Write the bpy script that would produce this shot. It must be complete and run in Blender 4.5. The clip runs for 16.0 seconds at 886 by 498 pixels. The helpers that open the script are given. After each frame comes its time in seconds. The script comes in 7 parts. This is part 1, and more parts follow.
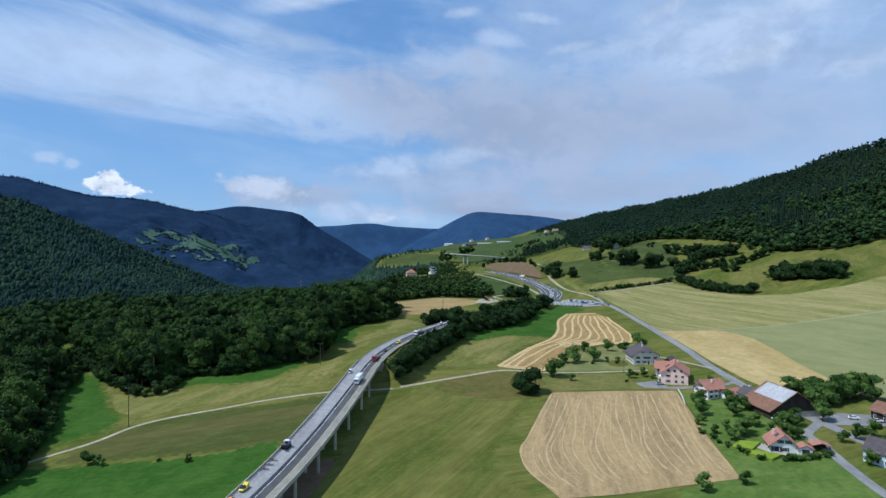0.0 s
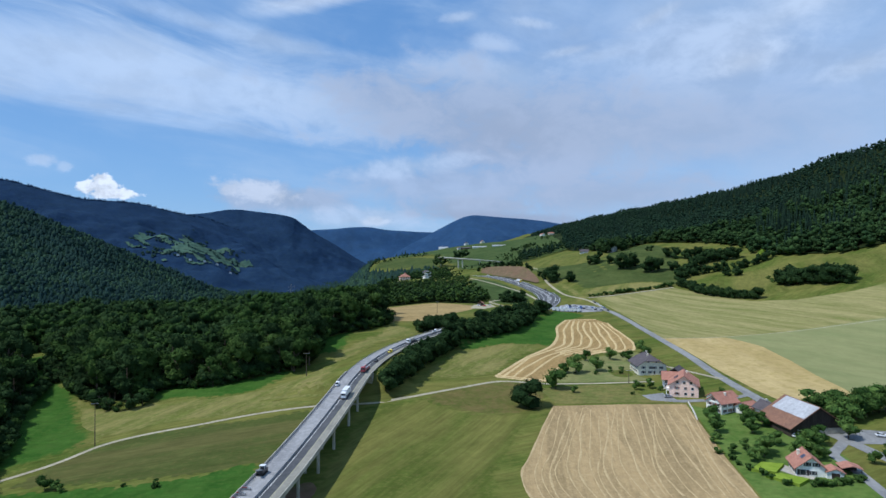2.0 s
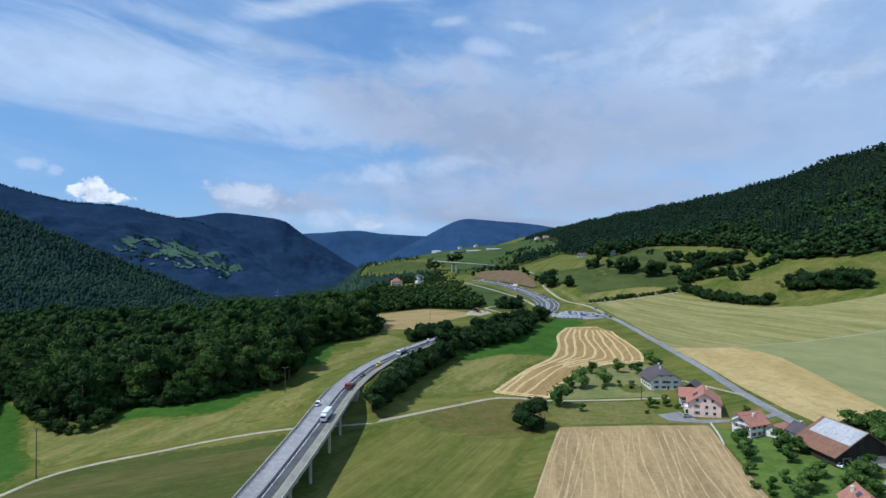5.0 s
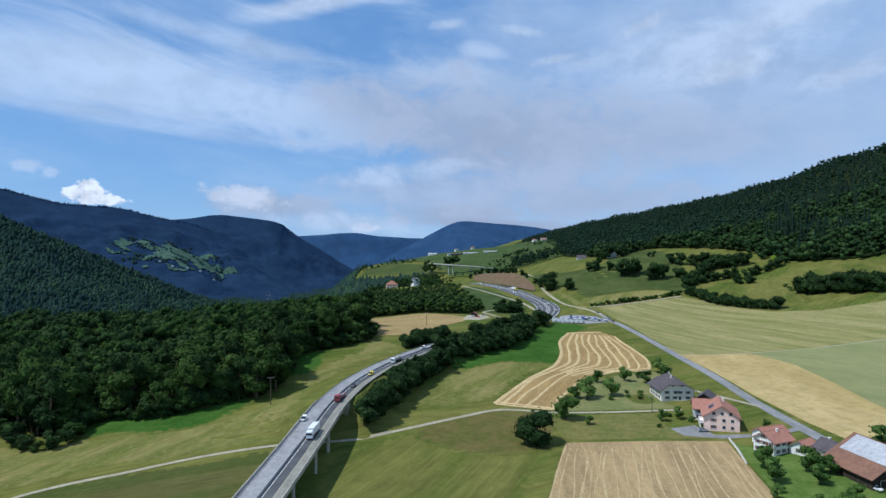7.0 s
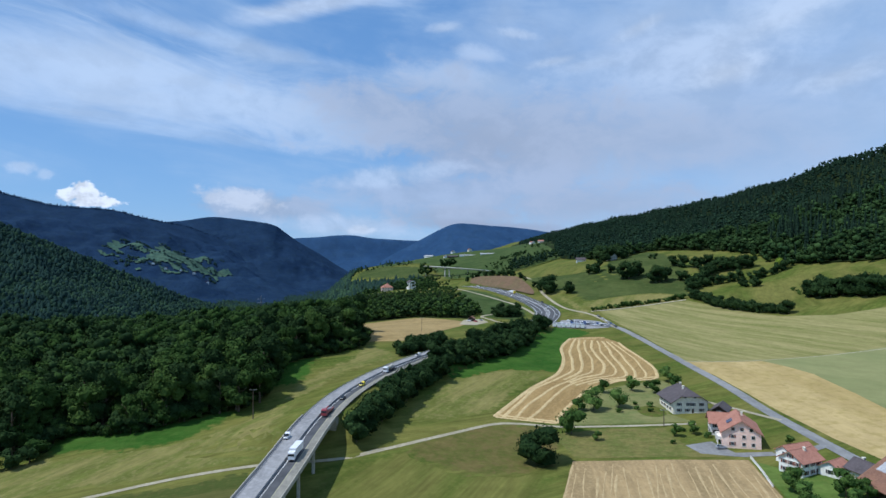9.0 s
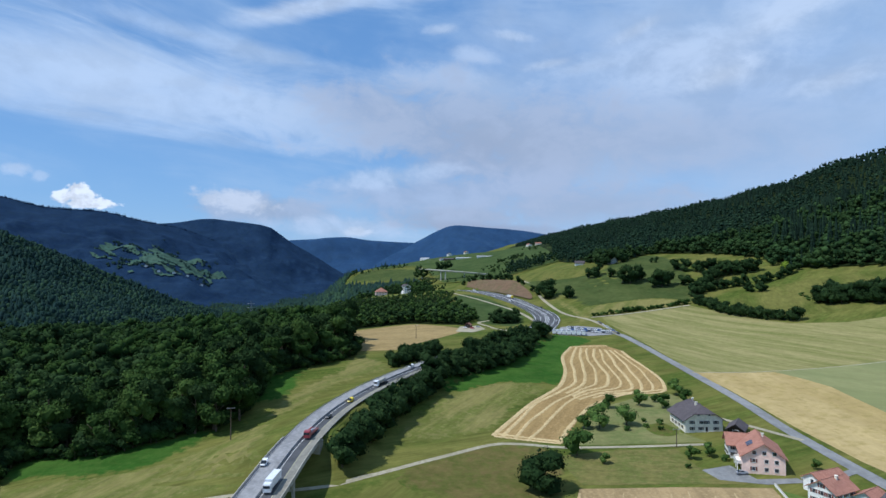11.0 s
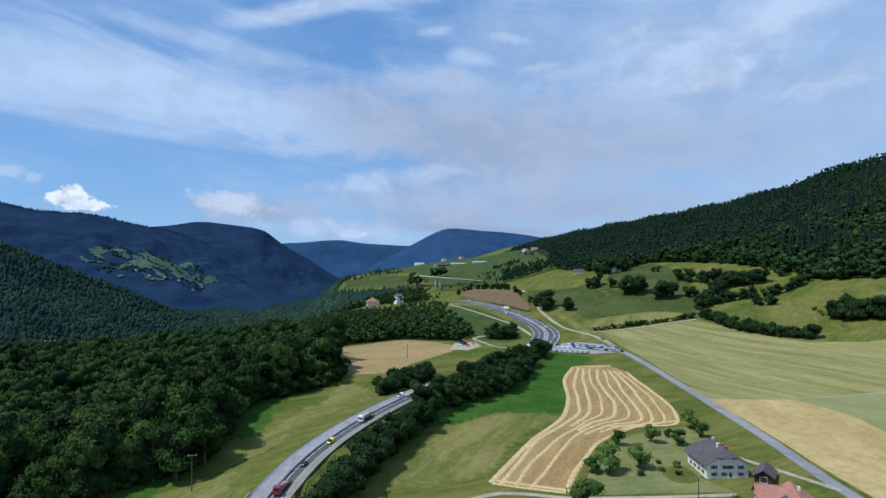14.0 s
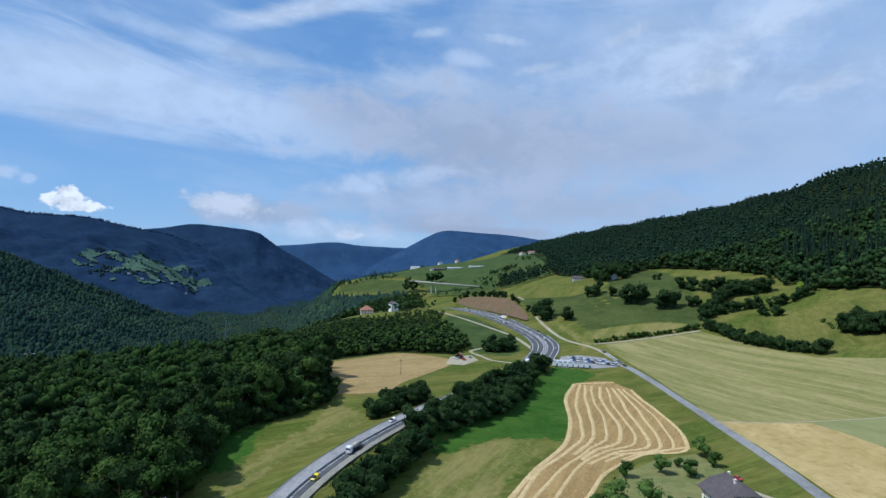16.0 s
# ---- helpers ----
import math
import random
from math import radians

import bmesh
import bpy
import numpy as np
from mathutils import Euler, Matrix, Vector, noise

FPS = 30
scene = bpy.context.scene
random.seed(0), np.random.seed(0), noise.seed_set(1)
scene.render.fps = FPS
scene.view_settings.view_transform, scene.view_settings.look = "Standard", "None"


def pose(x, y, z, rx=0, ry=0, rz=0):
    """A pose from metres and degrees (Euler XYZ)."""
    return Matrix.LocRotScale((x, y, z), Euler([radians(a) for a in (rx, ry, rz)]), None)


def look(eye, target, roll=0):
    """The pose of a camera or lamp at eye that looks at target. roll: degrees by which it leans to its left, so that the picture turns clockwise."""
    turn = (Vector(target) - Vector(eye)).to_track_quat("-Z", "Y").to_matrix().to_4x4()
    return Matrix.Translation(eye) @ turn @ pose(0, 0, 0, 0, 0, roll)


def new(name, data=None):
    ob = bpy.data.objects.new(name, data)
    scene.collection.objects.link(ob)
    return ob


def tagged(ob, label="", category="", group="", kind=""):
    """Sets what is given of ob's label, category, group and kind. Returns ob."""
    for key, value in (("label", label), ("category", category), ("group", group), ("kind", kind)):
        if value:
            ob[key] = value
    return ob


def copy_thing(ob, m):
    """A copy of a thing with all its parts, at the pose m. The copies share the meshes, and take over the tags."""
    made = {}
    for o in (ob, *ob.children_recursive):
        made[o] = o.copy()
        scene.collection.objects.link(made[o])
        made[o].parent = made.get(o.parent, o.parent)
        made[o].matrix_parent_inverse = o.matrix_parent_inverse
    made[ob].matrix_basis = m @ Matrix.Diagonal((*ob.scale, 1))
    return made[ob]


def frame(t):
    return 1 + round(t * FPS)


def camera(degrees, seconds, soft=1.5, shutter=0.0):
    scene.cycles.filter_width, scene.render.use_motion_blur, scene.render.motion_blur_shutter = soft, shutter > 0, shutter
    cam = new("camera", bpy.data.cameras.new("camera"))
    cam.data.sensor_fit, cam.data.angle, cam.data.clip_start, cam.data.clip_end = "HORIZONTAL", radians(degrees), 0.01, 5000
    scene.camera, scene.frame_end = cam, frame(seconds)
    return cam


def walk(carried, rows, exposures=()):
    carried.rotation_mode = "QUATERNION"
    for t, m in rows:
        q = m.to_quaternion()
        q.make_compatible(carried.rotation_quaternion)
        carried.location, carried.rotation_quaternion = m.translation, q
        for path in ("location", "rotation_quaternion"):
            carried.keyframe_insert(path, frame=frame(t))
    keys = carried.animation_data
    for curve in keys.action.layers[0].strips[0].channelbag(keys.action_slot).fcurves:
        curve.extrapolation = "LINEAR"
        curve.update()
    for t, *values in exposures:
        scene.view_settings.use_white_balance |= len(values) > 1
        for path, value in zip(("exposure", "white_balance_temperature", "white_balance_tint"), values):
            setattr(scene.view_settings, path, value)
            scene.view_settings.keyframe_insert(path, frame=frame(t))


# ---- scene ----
cam = camera(73.0, 16.0)
PATH = [
    (0, pose(0.01, 0.00, 85.01, 90.001, 0.0, -0.001)),
    (1, pose(0.28, 10.90, 84.96, 90.178, 0.0, -0.269)),
    (2, pose(0.38, 22.04, 84.96, 90.354, 0.0, -0.520)),
    (3, pose(0.40, 33.38, 84.92, 90.492, 0.0, -0.775)),
    (4, pose(0.42, 44.70, 84.81, 90.610, 0.0, -0.993)),
    (6.5, pose(0.47, 71.29, 84.53, 90.900, 0.0, -1.448)),
    (7.5, pose(0.80, 81.73, 84.48, 91.019, 0.0, -1.608)),
    (8.5, pose(1.08, 92.40, 84.53, 91.121, 0.0, -1.778)),
    (9, pose(1.26, 97.80, 84.57, 91.190, 0.0, -1.880)),
    (11.5, pose(3.32, 124.64, 88.02, 91.399, 0.0, -2.299)),
    (12.5, pose(4.28, 134.83, 90.98, 91.474, 0.0, -2.438)),
    (13.5, pose(5.17, 144.78, 94.48, 91.529, 0.0, -2.582)),
    (14.5, pose(6.10, 154.64, 98.16, 91.574, 0.0, -2.775)),
    (15.5, pose(6.93, 164.44, 101.98, 91.631, 0.0, -2.946)),
    (16, pose(7.38, 169.39, 104.00, 91.669, 0.0, -3.018)),
]
walk(cam, PATH, [(0.0, 0.0, 5850, 8.0), (16.0, 0.0, 5850, 8.0)])

# ---- light ----
SUN_TURN = 256.0          # degrees clockwise from +Y, where the sun stands
SUN_HIGH = 59.0
sun_at = Vector((math.sin(radians(SUN_TURN)) * math.cos(radians(SUN_HIGH)), math.cos(radians(SUN_TURN)) * math.cos(radians(SUN_HIGH)), math.sin(radians(SUN_HIGH))))
sun = new("sun", bpy.data.lights.new("sun", "SUN"))
sun.data.energy, sun.data.angle, sun.data.color = 3.9, radians(0.8), (1.0, 0.955, 0.88)
sun.matrix_world = look(sun_at * 100, (0, 0, 0))
scene.view_settings.exposure = 0.0


def node(tree, kind, **values):
    n = tree.nodes.new(kind)
    for key, value in values.items():
        if key in n.inputs:
            n.inputs[key].default_value = value
    return n


def join(tree, a, b):
    tree.links.new(a, b)


def calc(tree, op, a, b=None, c=None):
    n = tree.nodes.new("ShaderNodeMath")
    n.operation = op
    for k, v in enumerate((a, b, c)):
        if v is None:
            continue
        if isinstance(v, (int, float)):
            n.inputs[k].default_value = v
        else:
            join(tree, v, n.inputs[k])
    return n.outputs[0]


def blend(tree, fac, a, b):
    n = tree.nodes.new("ShaderNodeMix")
    n.data_type = "RGBA"
    for v, s in ((fac, n.inputs[0]), (a, n.inputs[6]), (b, n.inputs[7])):
        if isinstance(v, (int, float)):
            s.default_value = v
        elif isinstance(v, tuple):
            s.default_value = (*v, 1)
        else:
            join(tree, v, s)
    return n.outputs[2]


def smooth(tree, v, lo, hi):
    n = tree.nodes.new("ShaderNodeMapRange")
    n.interpolation_type = "SMOOTHSTEP"
    n.inputs["From Min"].default_value, n.inputs["From Max"].default_value = lo, hi
    join(tree, v, n.inputs["Value"])
    return n.outputs["Result"]


def noise_at(tree, vec, scale, detail=4, rough=0.55, warp=0.0):
    n = node(tree, "ShaderNodeTexNoise", Scale=scale, Detail=detail, Roughness=rough, Distortion=warp)
    if vec is not None:
        join(tree, vec, n.inputs["Vector"])
    return n.outputs["Fac"]


def vec_map(tree, vec, scale=(1, 1, 1), turn=0.0, shift=(0, 0, 0)):
    n = tree.nodes.new("ShaderNodeMapping")
    n.inputs["Scale"].default_value, n.inputs["Rotation"].default_value, n.inputs["Location"].default_value = scale, (0, 0, radians(turn)), shift
    join(tree, vec, n.inputs["Vector"])
    return n.outputs["Vector"]


world = bpy.data.worlds.new("sky")
scene.world = world
world.use_nodes = True
w = world.node_tree
w.nodes.clear()
sky = w.nodes.new("ShaderNodeTexSky")
sky.sky_type, sky.sun_disc = "NISHITA", False
sky.sun_elevation, sky.sun_rotation = radians(SUN_HIGH), radians(SUN_TURN)
sky.air_density, sky.dust_density, sky.ozone_density, sky.altitude = 1.0, 0.6, 2.0, 800
way = w.nodes.new("ShaderNodeTexCoord").outputs["Generated"]
split = w.nodes.new("ShaderNodeSeparateXYZ")
join(w, way, split.inputs[0])
wx, wy, wz = split.outputs
# the sky's headings (degrees right of +Y) and heights (degrees), one unit to ten degrees
turn_ = calc(w, "MULTIPLY", calc(w, "ARCTAN2", wx, wy), 18.0 / math.pi)
rise_ = calc(w, "MULTIPLY", calc(w, "ARCSINE", wz), 18.0 / math.pi)
dome = w.nodes.new("ShaderNodeCombineXYZ")
join(w, turn_, dome.inputs[0])
join(w, rise_, dome.inputs[1])
dome = dome.outputs[0]
# four grains of cloud that all the banks share
heap = noise_at(w, vec_map(w, dome, (1.0, 1.5, 1), 0, (4, 1, 0)), 0.75, 5, 0.55, 0.3)
lump = noise_at(w, vec_map(w, dome, (1.0, 1.5, 1), 0, (9, 6, 0)), 2.0, 8, 0.62, 0.25)
knob = noise_at(w, vec_map(w, dome, (1.0, 1.2, 1), 0, (2, 8, 0)), 9.0, 5, 0.6, 0.2)
fibre = noise_at(w, vec_map(w, vec_map(w, dome, (1, 1, 1), 9), (0.45, 2.0, 1), 0, (2, 5, 0)), 1.5, 8, 0.6, 0.6)
clear = w.nodes.new("ShaderNodeHueSaturation")
clear.inputs["Saturation"].default_value = 1.3
join(w, sky.outputs[0], clear.inputs["Color"])
blue = blend(w, 0.7, clear.outputs[0], blend(w, smooth(w, rise_, 0.2, 2.4), (2.7, 4.7, 7.9), (1.95, 3.7, 6.9)))
# thin veil everywhere, thicker towards the right-hand slope and behind
veil = calc(w, "ADD", calc(w, "MULTIPLY", fibre, 0.55), calc(w, "MULTIPLY", heap, 0.6))
veil = calc(w, "ADD", veil, calc(w, "MULTIPLY", smooth(w, turn_, -1.2, 2.4), 0.24))
seen = blend(w, calc(w, "MULTIPLY", smooth(w, veil, 0.46, 0.92), 0.62), blue, (4.6, 5.95, 7.9))


def cloud(base, az, el, wide, high, tone, amount, edge=0.5, ragged=1.5, grain=lump, tilt=0.0, dim=0.8, inner=lump):
    """One bank of cloud about a heading and a height in degrees, `wide` and `high` its half sizes."""
    m = vec_map(w, vec_map(w, dome, (1, 1, 1), 0, (-az / 10, -el / 10, 0)), (1, 1, 1), -tilt)
    m = vec_map(w, m, (10 / wide, 10 / high, 1))
    n = w.nodes.new("ShaderNodeVectorMath")
    n.operation = "LENGTH"
    join(w, m, n.inputs[0])
    r = calc(w, "MULTIPLY_ADD", calc(w, "SUBTRACT", grain, 0.5), -2 * ragged, n.outputs["Value"])
    mask = calc(w, "MULTIPLY", calc(w, "SUBTRACT", 1.0, smooth(w, r, 1.0 - edge, 1.0 + edge)), amount)
    shade = blend(w, smooth(w, inner, 0.36, 0.62), tuple(dim * v for v in tone), tone)
    return blend(w, mask, base, shade)


WHITE, SOFT, GREY, DULL = (6.5, 7.4, 9.0), (5.4, 6.6, 8.6), (4.2, 4.9, 6.4), (3.7, 4.3, 5.7)
# the long white sheet over the left, and its thin upper streaks
seen = cloud(seen, -33.0, 15.0, 15.0, 2.9, SOFT, 0.78, 0.7, 0.9, fibre, -2, 0.9)
seen = cloud(seen, -20.0, 14.4, 14.0, 2.6, SOFT, 0.72, 0.7, 1.0, fibre, -5, 0.9)
seen = cloud(seen, -22.0, 11.3, 13.0, 0.6, SOFT, 0.4, 0.8, 1.0, fibre, -5)
seen = cloud(seen, -9.0, 12.6, 8.0, 1.9, SOFT, 0.62, 0.7, 1.6, lump, -7, 0.88)
seen = cloud(seen, -33.0, 22.6, 8.0, 0.7, SOFT, 0.6, 0.8, 1.2, fibre, -8)
seen = cloud(seen, -20.0, 19.4, 13.0, 0.8, SOFT, 0.6, 0.8, 1.2, fibre, -7)
seen = cloud(seen, -11.4, 22.6, 5.2, 0.7, WHITE, 0.75, 0.8, 1.0, fibre, 14)
seen = cloud(seen, -3.0, 24.6, 7.0, 0.9, SOFT, 0.65, 0.8, 1.2, fibre, 5)
seen = cloud(seen, 14.0, 24.4, 7.0, 0.8, SOFT, 0.5, 0.8, 1.2, fibre, -6)
seen = cloud(seen, 3.5, 17.0, 7.0, 0.9, SOFT, 0.6, 0.8, 1.4, lump, -4)
seen = cloud(seen, 5.0, 19.4, 2.0, 0.6, WHITE, 0.5, 0.8, 1.2, lump, -10)
seen = cloud(seen, 16.0, 17.8, 3.0, 0.5, SOFT, 0.6, 0.8, 1.2, lump, 6)
# the grey mass in the middle and the pale cover to the right of it
seen = cloud(seen, 24.0, 15.0, 17.0, 6.5, (4.8, 5.8, 7.7), 0.62, 0.9, 1.2, heap, -6, 0.84)
seen = cloud(seen, 29.0, 19.0, 8.0, 2.6, WHITE, 0.45, 0.9, 1.6, lump, 20, 0.85)
seen = cloud(seen, 27.5, 16.0, 2.6, 1.0, WHITE, 0.7, 0.8, 1.4, lump, 12)
seen = cloud(seen, 6.0, 12.0, 13.0, 4.0, GREY, 0.78, 0.6, 1.8, lump, -8, 0.86)
seen = cloud(seen, -4.5, 14.4, 4.5, 2.0, GREY, 0.75, 0.8, 1.5, lump, -4, 0.92)
seen = cloud(seen, 6.5, 10.6, 6.5, 2.4, DULL, 0.5, 0.9, 1.4, lump, -6, 0.92)
seen = cloud(seen, 21.0, 11.0, 12.0, 2.6, GREY, 0.7, 0.9, 1.5, lump, -4, 0.92)
for az, el, wide, high, tilt in ((12.5, 18.3, 2.4, 0.4, 8), (20.5, 20.6, 2.2, 0.5, 20), (33.0, 20.5, 3.5, 1.0, 25), (9.0, 20.8, 1.6, 0.35, -10), (36.0, 14.5, 3.0, 0.8, 10), (2.0, 21.5, 1.5, 0.4, 5)):
    seen = cloud(seen, az, el, wide, high, (6.2, 7.1, 8.7), 0.5, 0.7, 1.5, lump, tilt)
seen = cloud(seen, 2.5, 6.4, 11.5, 2.2, (4.4, 5.2, 6.9), 0.8, 0.6, 1.4, lump, 0, 0.88)
seen = cloud(seen, -3.0, 8.2, 5.0, 0.9, SOFT, 0.65, 0.7, 1.4, lump, 6)
seen = cloud(seen, 16.0, 5.2, 9.0, 1.6, GREY, 0.8, 0.7, 1.2, lump, 2, 0.92)
# low heaps over the mountains
seen = cloud(seen, -14.6, 5.0, 5.6, 1.1, GREY, 0.8, 0.5, 1.4, lump, -4, 0.85)
seen = cloud(seen, -17.0, 5.6, 2.9, 0.9, (6.4, 7.0, 8.3), 0.8, 0.5, 1.2, knob, -6, 0.85)
seen = cloud(seen, -7.0, 3.4, 6.0, 0.9, (5.6, 6.6, 8.4), 0.7, 0.6, 1.3, lump)
seen = cloud(seen, -5.9, 3.0, 1.2, 0.45, WHITE, 0.9, 0.4, 0.8, knob)
seen = cloud(seen, 3.0, 4.2, 6.0, 1.0, GREY, 0.85, 0.5, 1.3, lump, 0, 0.88)
seen = cloud(seen, 6.5, 3.3, 6.5, 0.55, DULL, 0.85, 0.5, 1.0, lump, -3, 0.94)
seen = cloud(seen, -33.4, 7.3, 0.9, 0.4, SOFT, 0.7, 0.6, 1.0, knob)
seen = cloud(seen, -31.9, 6.9, 0.5, 0.35, SOFT, 0.6, 0.6, 1.0, knob)
for az, el, wide, high in ((-29.1, 5.5, 1.25, 0.62), (-29.2, 6.1, 0.7, 0.5), (-30.3, 5.3, 0.8, 0.45), (-27.7, 5.0, 0.9, 0.42), (-28.4, 4.9, 1.9, 0.4)):
    seen = cloud(seen, az, el, wide, high, (8.6, 9.1, 10.2), 0.97, 0.2, 1.0, knob, 0, 0.74, knob)
back = node(w, "ShaderNodeBackground", Strength=0.1)
join(w, seen, back.inputs["Color"])
join(w, back.outputs[0], w.nodes.new("ShaderNodeOutputWorld").inputs[0])

# ---- materials ----
def vec_turn(t, pos, stretch=(1, 1, 1), turn=0.0, shift=(0, 0, 0)):
    """Turned first and then stretched, so that streaks can run any way."""
    return vec_map(t, vec_map(t, pos, (1, 1, 1), turn, shift), stretch)


def tint(t, pos, a, b, size=20.0, c=None, fine=1.0, stretch=(1, 1, 1), turn=0.0, lo=0.38, hi=0.62, mott=0.22, lines=0.0, **_):
    """a and b in patches of about `size` metres, c in grains of about `fine` metres, lighter and darker in blotches between."""
    big = noise_at(t, vec_turn(t, pos, stretch, turn), 1.0 / size, 5, 0.6)
    col = blend(t, smooth(t, big, lo, hi), a, b)
    small = noise_at(t, pos, 1.0 / fine, 6, 0.65)
    if c is not None:
        col = blend(t, calc(t, "MULTIPLY", smooth(t, small, 0.45, 0.7), 0.7), col, c)
    if lines:                                   # fine mowing streaks, two or three metres apart
        streak = noise_at(t, vec_turn(t, pos, (1, 0.035, 1) if stretch[1] < stretch[0] else (0.035, 1, 1), turn, (3, 9, 0)), 0.55, 3, 0.6, 0.2)
        h = t.nodes.new("ShaderNodeHueSaturation")
        join(t, calc(t, "MULTIPLY_ADD", streak, 4 * lines, 1 - 2 * lines), h.inputs["Value"])
        join(t, col, h.inputs["Color"])
        col = h.outputs["Color"]
    if mott:
        spots = noise_at(t, vec_turn(t, pos, tuple(0.4 + 0.6 * s for s in stretch), turn, (31, 7, 0)), 3.7 / size, 6, 0.7, 0.3)
        h = t.nodes.new("ShaderNodeHueSaturation")
        join(t, calc(t, "MULTIPLY_ADD", spots, 4 * mott, 1 - 2 * mott), h.inputs["Value"])
        join(t, col, h.inputs["Color"])
        col = h.outputs["Color"]
    return col, small


def mat(name, a, b, size=20.0, c=None, fine=1.0, rough=0.9, bump=0.3, metal=0.0, spec=0.2, island=0.0, each=0.0, under=None, **more):
    """A surface from tint(); under: another such set of colours that shows through towards the sheet's rim."""
    m = bpy.data.materials.new(name)
    m.use_nodes = True
    t = m.node_tree
    t.nodes.clear()
    out = t.nodes.new("ShaderNodeOutputMaterial")
    p = node(t, "ShaderNodeBsdfPrincipled", Roughness=rough, Metallic=metal)
    p.inputs["Specular IOR Level"].default_value = spec
    pos = t.nodes.new("ShaderNodeTexCoord").outputs["Object"]
    col, small = tint(t, pos, a, b, size, c, fine, **more)
    if under:
        col2, _ = tint(t, pos, **under)
        core = t.nodes.new("ShaderNodeAttribute")
        core.attribute_name = "core"
        ragged = noise_at(t, pos, 0.22, 5, 0.65)
        col = blend(t, smooth(t, calc(t, "ADD", core.outputs["Fac"], calc(t, "MULTIPLY_ADD", ragged, 1.2, -0.6)), 0.25, 0.6), col2, col)
    for amount, kind, socket in ((island, "ShaderNodeNewGeometry", "Random Per Island"), (each, "ShaderNodeObjectInfo", "Random")):
        if amount:
            r = t.nodes.new(kind).outputs[socket]
            n = t.nodes.new("ShaderNodeHueSaturation")
            join(t, calc(t, "MULTIPLY_ADD", r, 2 * amount, 1 - amount), n.inputs["Value"])
            join(t, calc(t, "MULTIPLY_ADD", r, -0.06 * amount, 0.5 + 0.03 * amount), n.inputs["Hue"])
            join(t, col, n.inputs["Color"])
            col = n.outputs["Color"]
    join(t, col, p.inputs["Base Color"])
    if bump:
        bm = node(t, "ShaderNodeBump", Strength=bump, Distance=fine * 0.3)
        join(t, small, bm.inputs["Height"])
        join(t, bm.outputs[0], p.inputs["Normal"])
    join(t, p.outputs[0], out.inputs[0])
    return m


M = {}
MEADOW = dict(a=(0.068, 0.096, 0.018), b=(0.142, 0.138, 0.037), size=26, c=(0.13, 0.134, 0.032), fine=2.2, stretch=(1.1, 0.16, 1), turn=66, lo=0.36, hi=0.64, mott=0.3, lines=0.22)
M["meadow"] = mat("meadow_grass", **MEADOW, spec=0.02)
M["lush"] = mat("lush_grass", (0.030, 0.082, 0.012), (0.046, 0.102, 0.017), 18, (0.060, 0.108, 0.021), 3, under=MEADOW, spec=0.02, lines=0.1)
M["far_grass"] = mat("far_pasture_grass", (0.040, 0.068, 0.021), (0.060, 0.088, 0.029), 40, (0.074, 0.092, 0.031), 3, under=MEADOW, mott=0.28, spec=0.02)
M["pasture"] = mat("pasture_grass", (0.044, 0.066, 0.019), (0.066, 0.086, 0.026), 40, (0.082, 0.094, 0.030), 3, under=MEADOW, mott=0.28, lines=0.1, turn=60, spec=0.02)
M["mown"] = mat("mown_meadow_grass", (0.072, 0.094, 0.018), (0.138, 0.134, 0.036), 24, (0.125, 0.126, 0.034), 2.2, stretch=(1.1, 0.14, 1), turn=26, lo=0.36, hi=0.64, mott=0.26, lines=0.2, under=MEADOW, spec=0.02)
M["olive"] = mat("olive_meadow_grass", (0.060, 0.078, 0.020), (0.092, 0.090, 0.030), 22, (0.098, 0.094, 0.030), 2.4, stretch=(0.14, 1.1, 1), turn=-14, mott=0.24, lines=0.16, under=MEADOW, spec=0.02)
M["rough_dry"] = mat("rough_dry_grass", (0.155, 0.142, 0.046), (0.112, 0.124, 0.034), 9, (0.185, 0.156, 0.060), 2.2, mott=0.26, lines=0.12, turn=20, spec=0.02)
M["rough_grass"] = mat("rough_grass", (0.088, 0.096, 0.024), (0.132, 0.110, 0.038), 12, (0.14, 0.104, 0.042), 2.5, under=MEADOW, spec=0.02)
M["dry_grass"] = mat("dry_grass", (0.190, 0.172, 0.058), (0.112, 0.126, 0.030), 13, (0.205, 0.182, 0.070), 2.5, stretch=(1.1, 0.2, 1), turn=30, lines=0.16, under=MEADOW, spec=0.02)
# near-black green ground, so that no pale meadow shows between the trees
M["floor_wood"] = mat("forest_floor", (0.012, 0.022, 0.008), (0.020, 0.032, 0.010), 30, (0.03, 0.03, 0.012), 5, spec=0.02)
M["stubble"] = mat("stubble", (0.345, 0.245, 0.122), (0.262, 0.188, 0.094), 9, (0.385, 0.288, 0.156), 1.2, stretch=(1, 0.08, 1), turn=8, lines=0.14, spec=0.02)
M["stubble_gold"] = mat("golden_stubble", (0.325, 0.220, 0.092), (0.262, 0.174, 0.072), 6, (0.365, 0.256, 0.118), 1.2, stretch=(1, 0.15, 1), turn=28, lines=0.14, spec=0.02)
M["stubble_row"] = mat("straw", (0.53, 0.40, 0.205), (0.44, 0.325, 0.158), 5, (0.59, 0.465, 0.26), 0.8, spec=0.02)
M["stubble_line"] = mat("thin_straw", (0.43, 0.322, 0.17), (0.36, 0.265, 0.137), 4, (0.47, 0.36, 0.20), 0.7, spec=0.02)
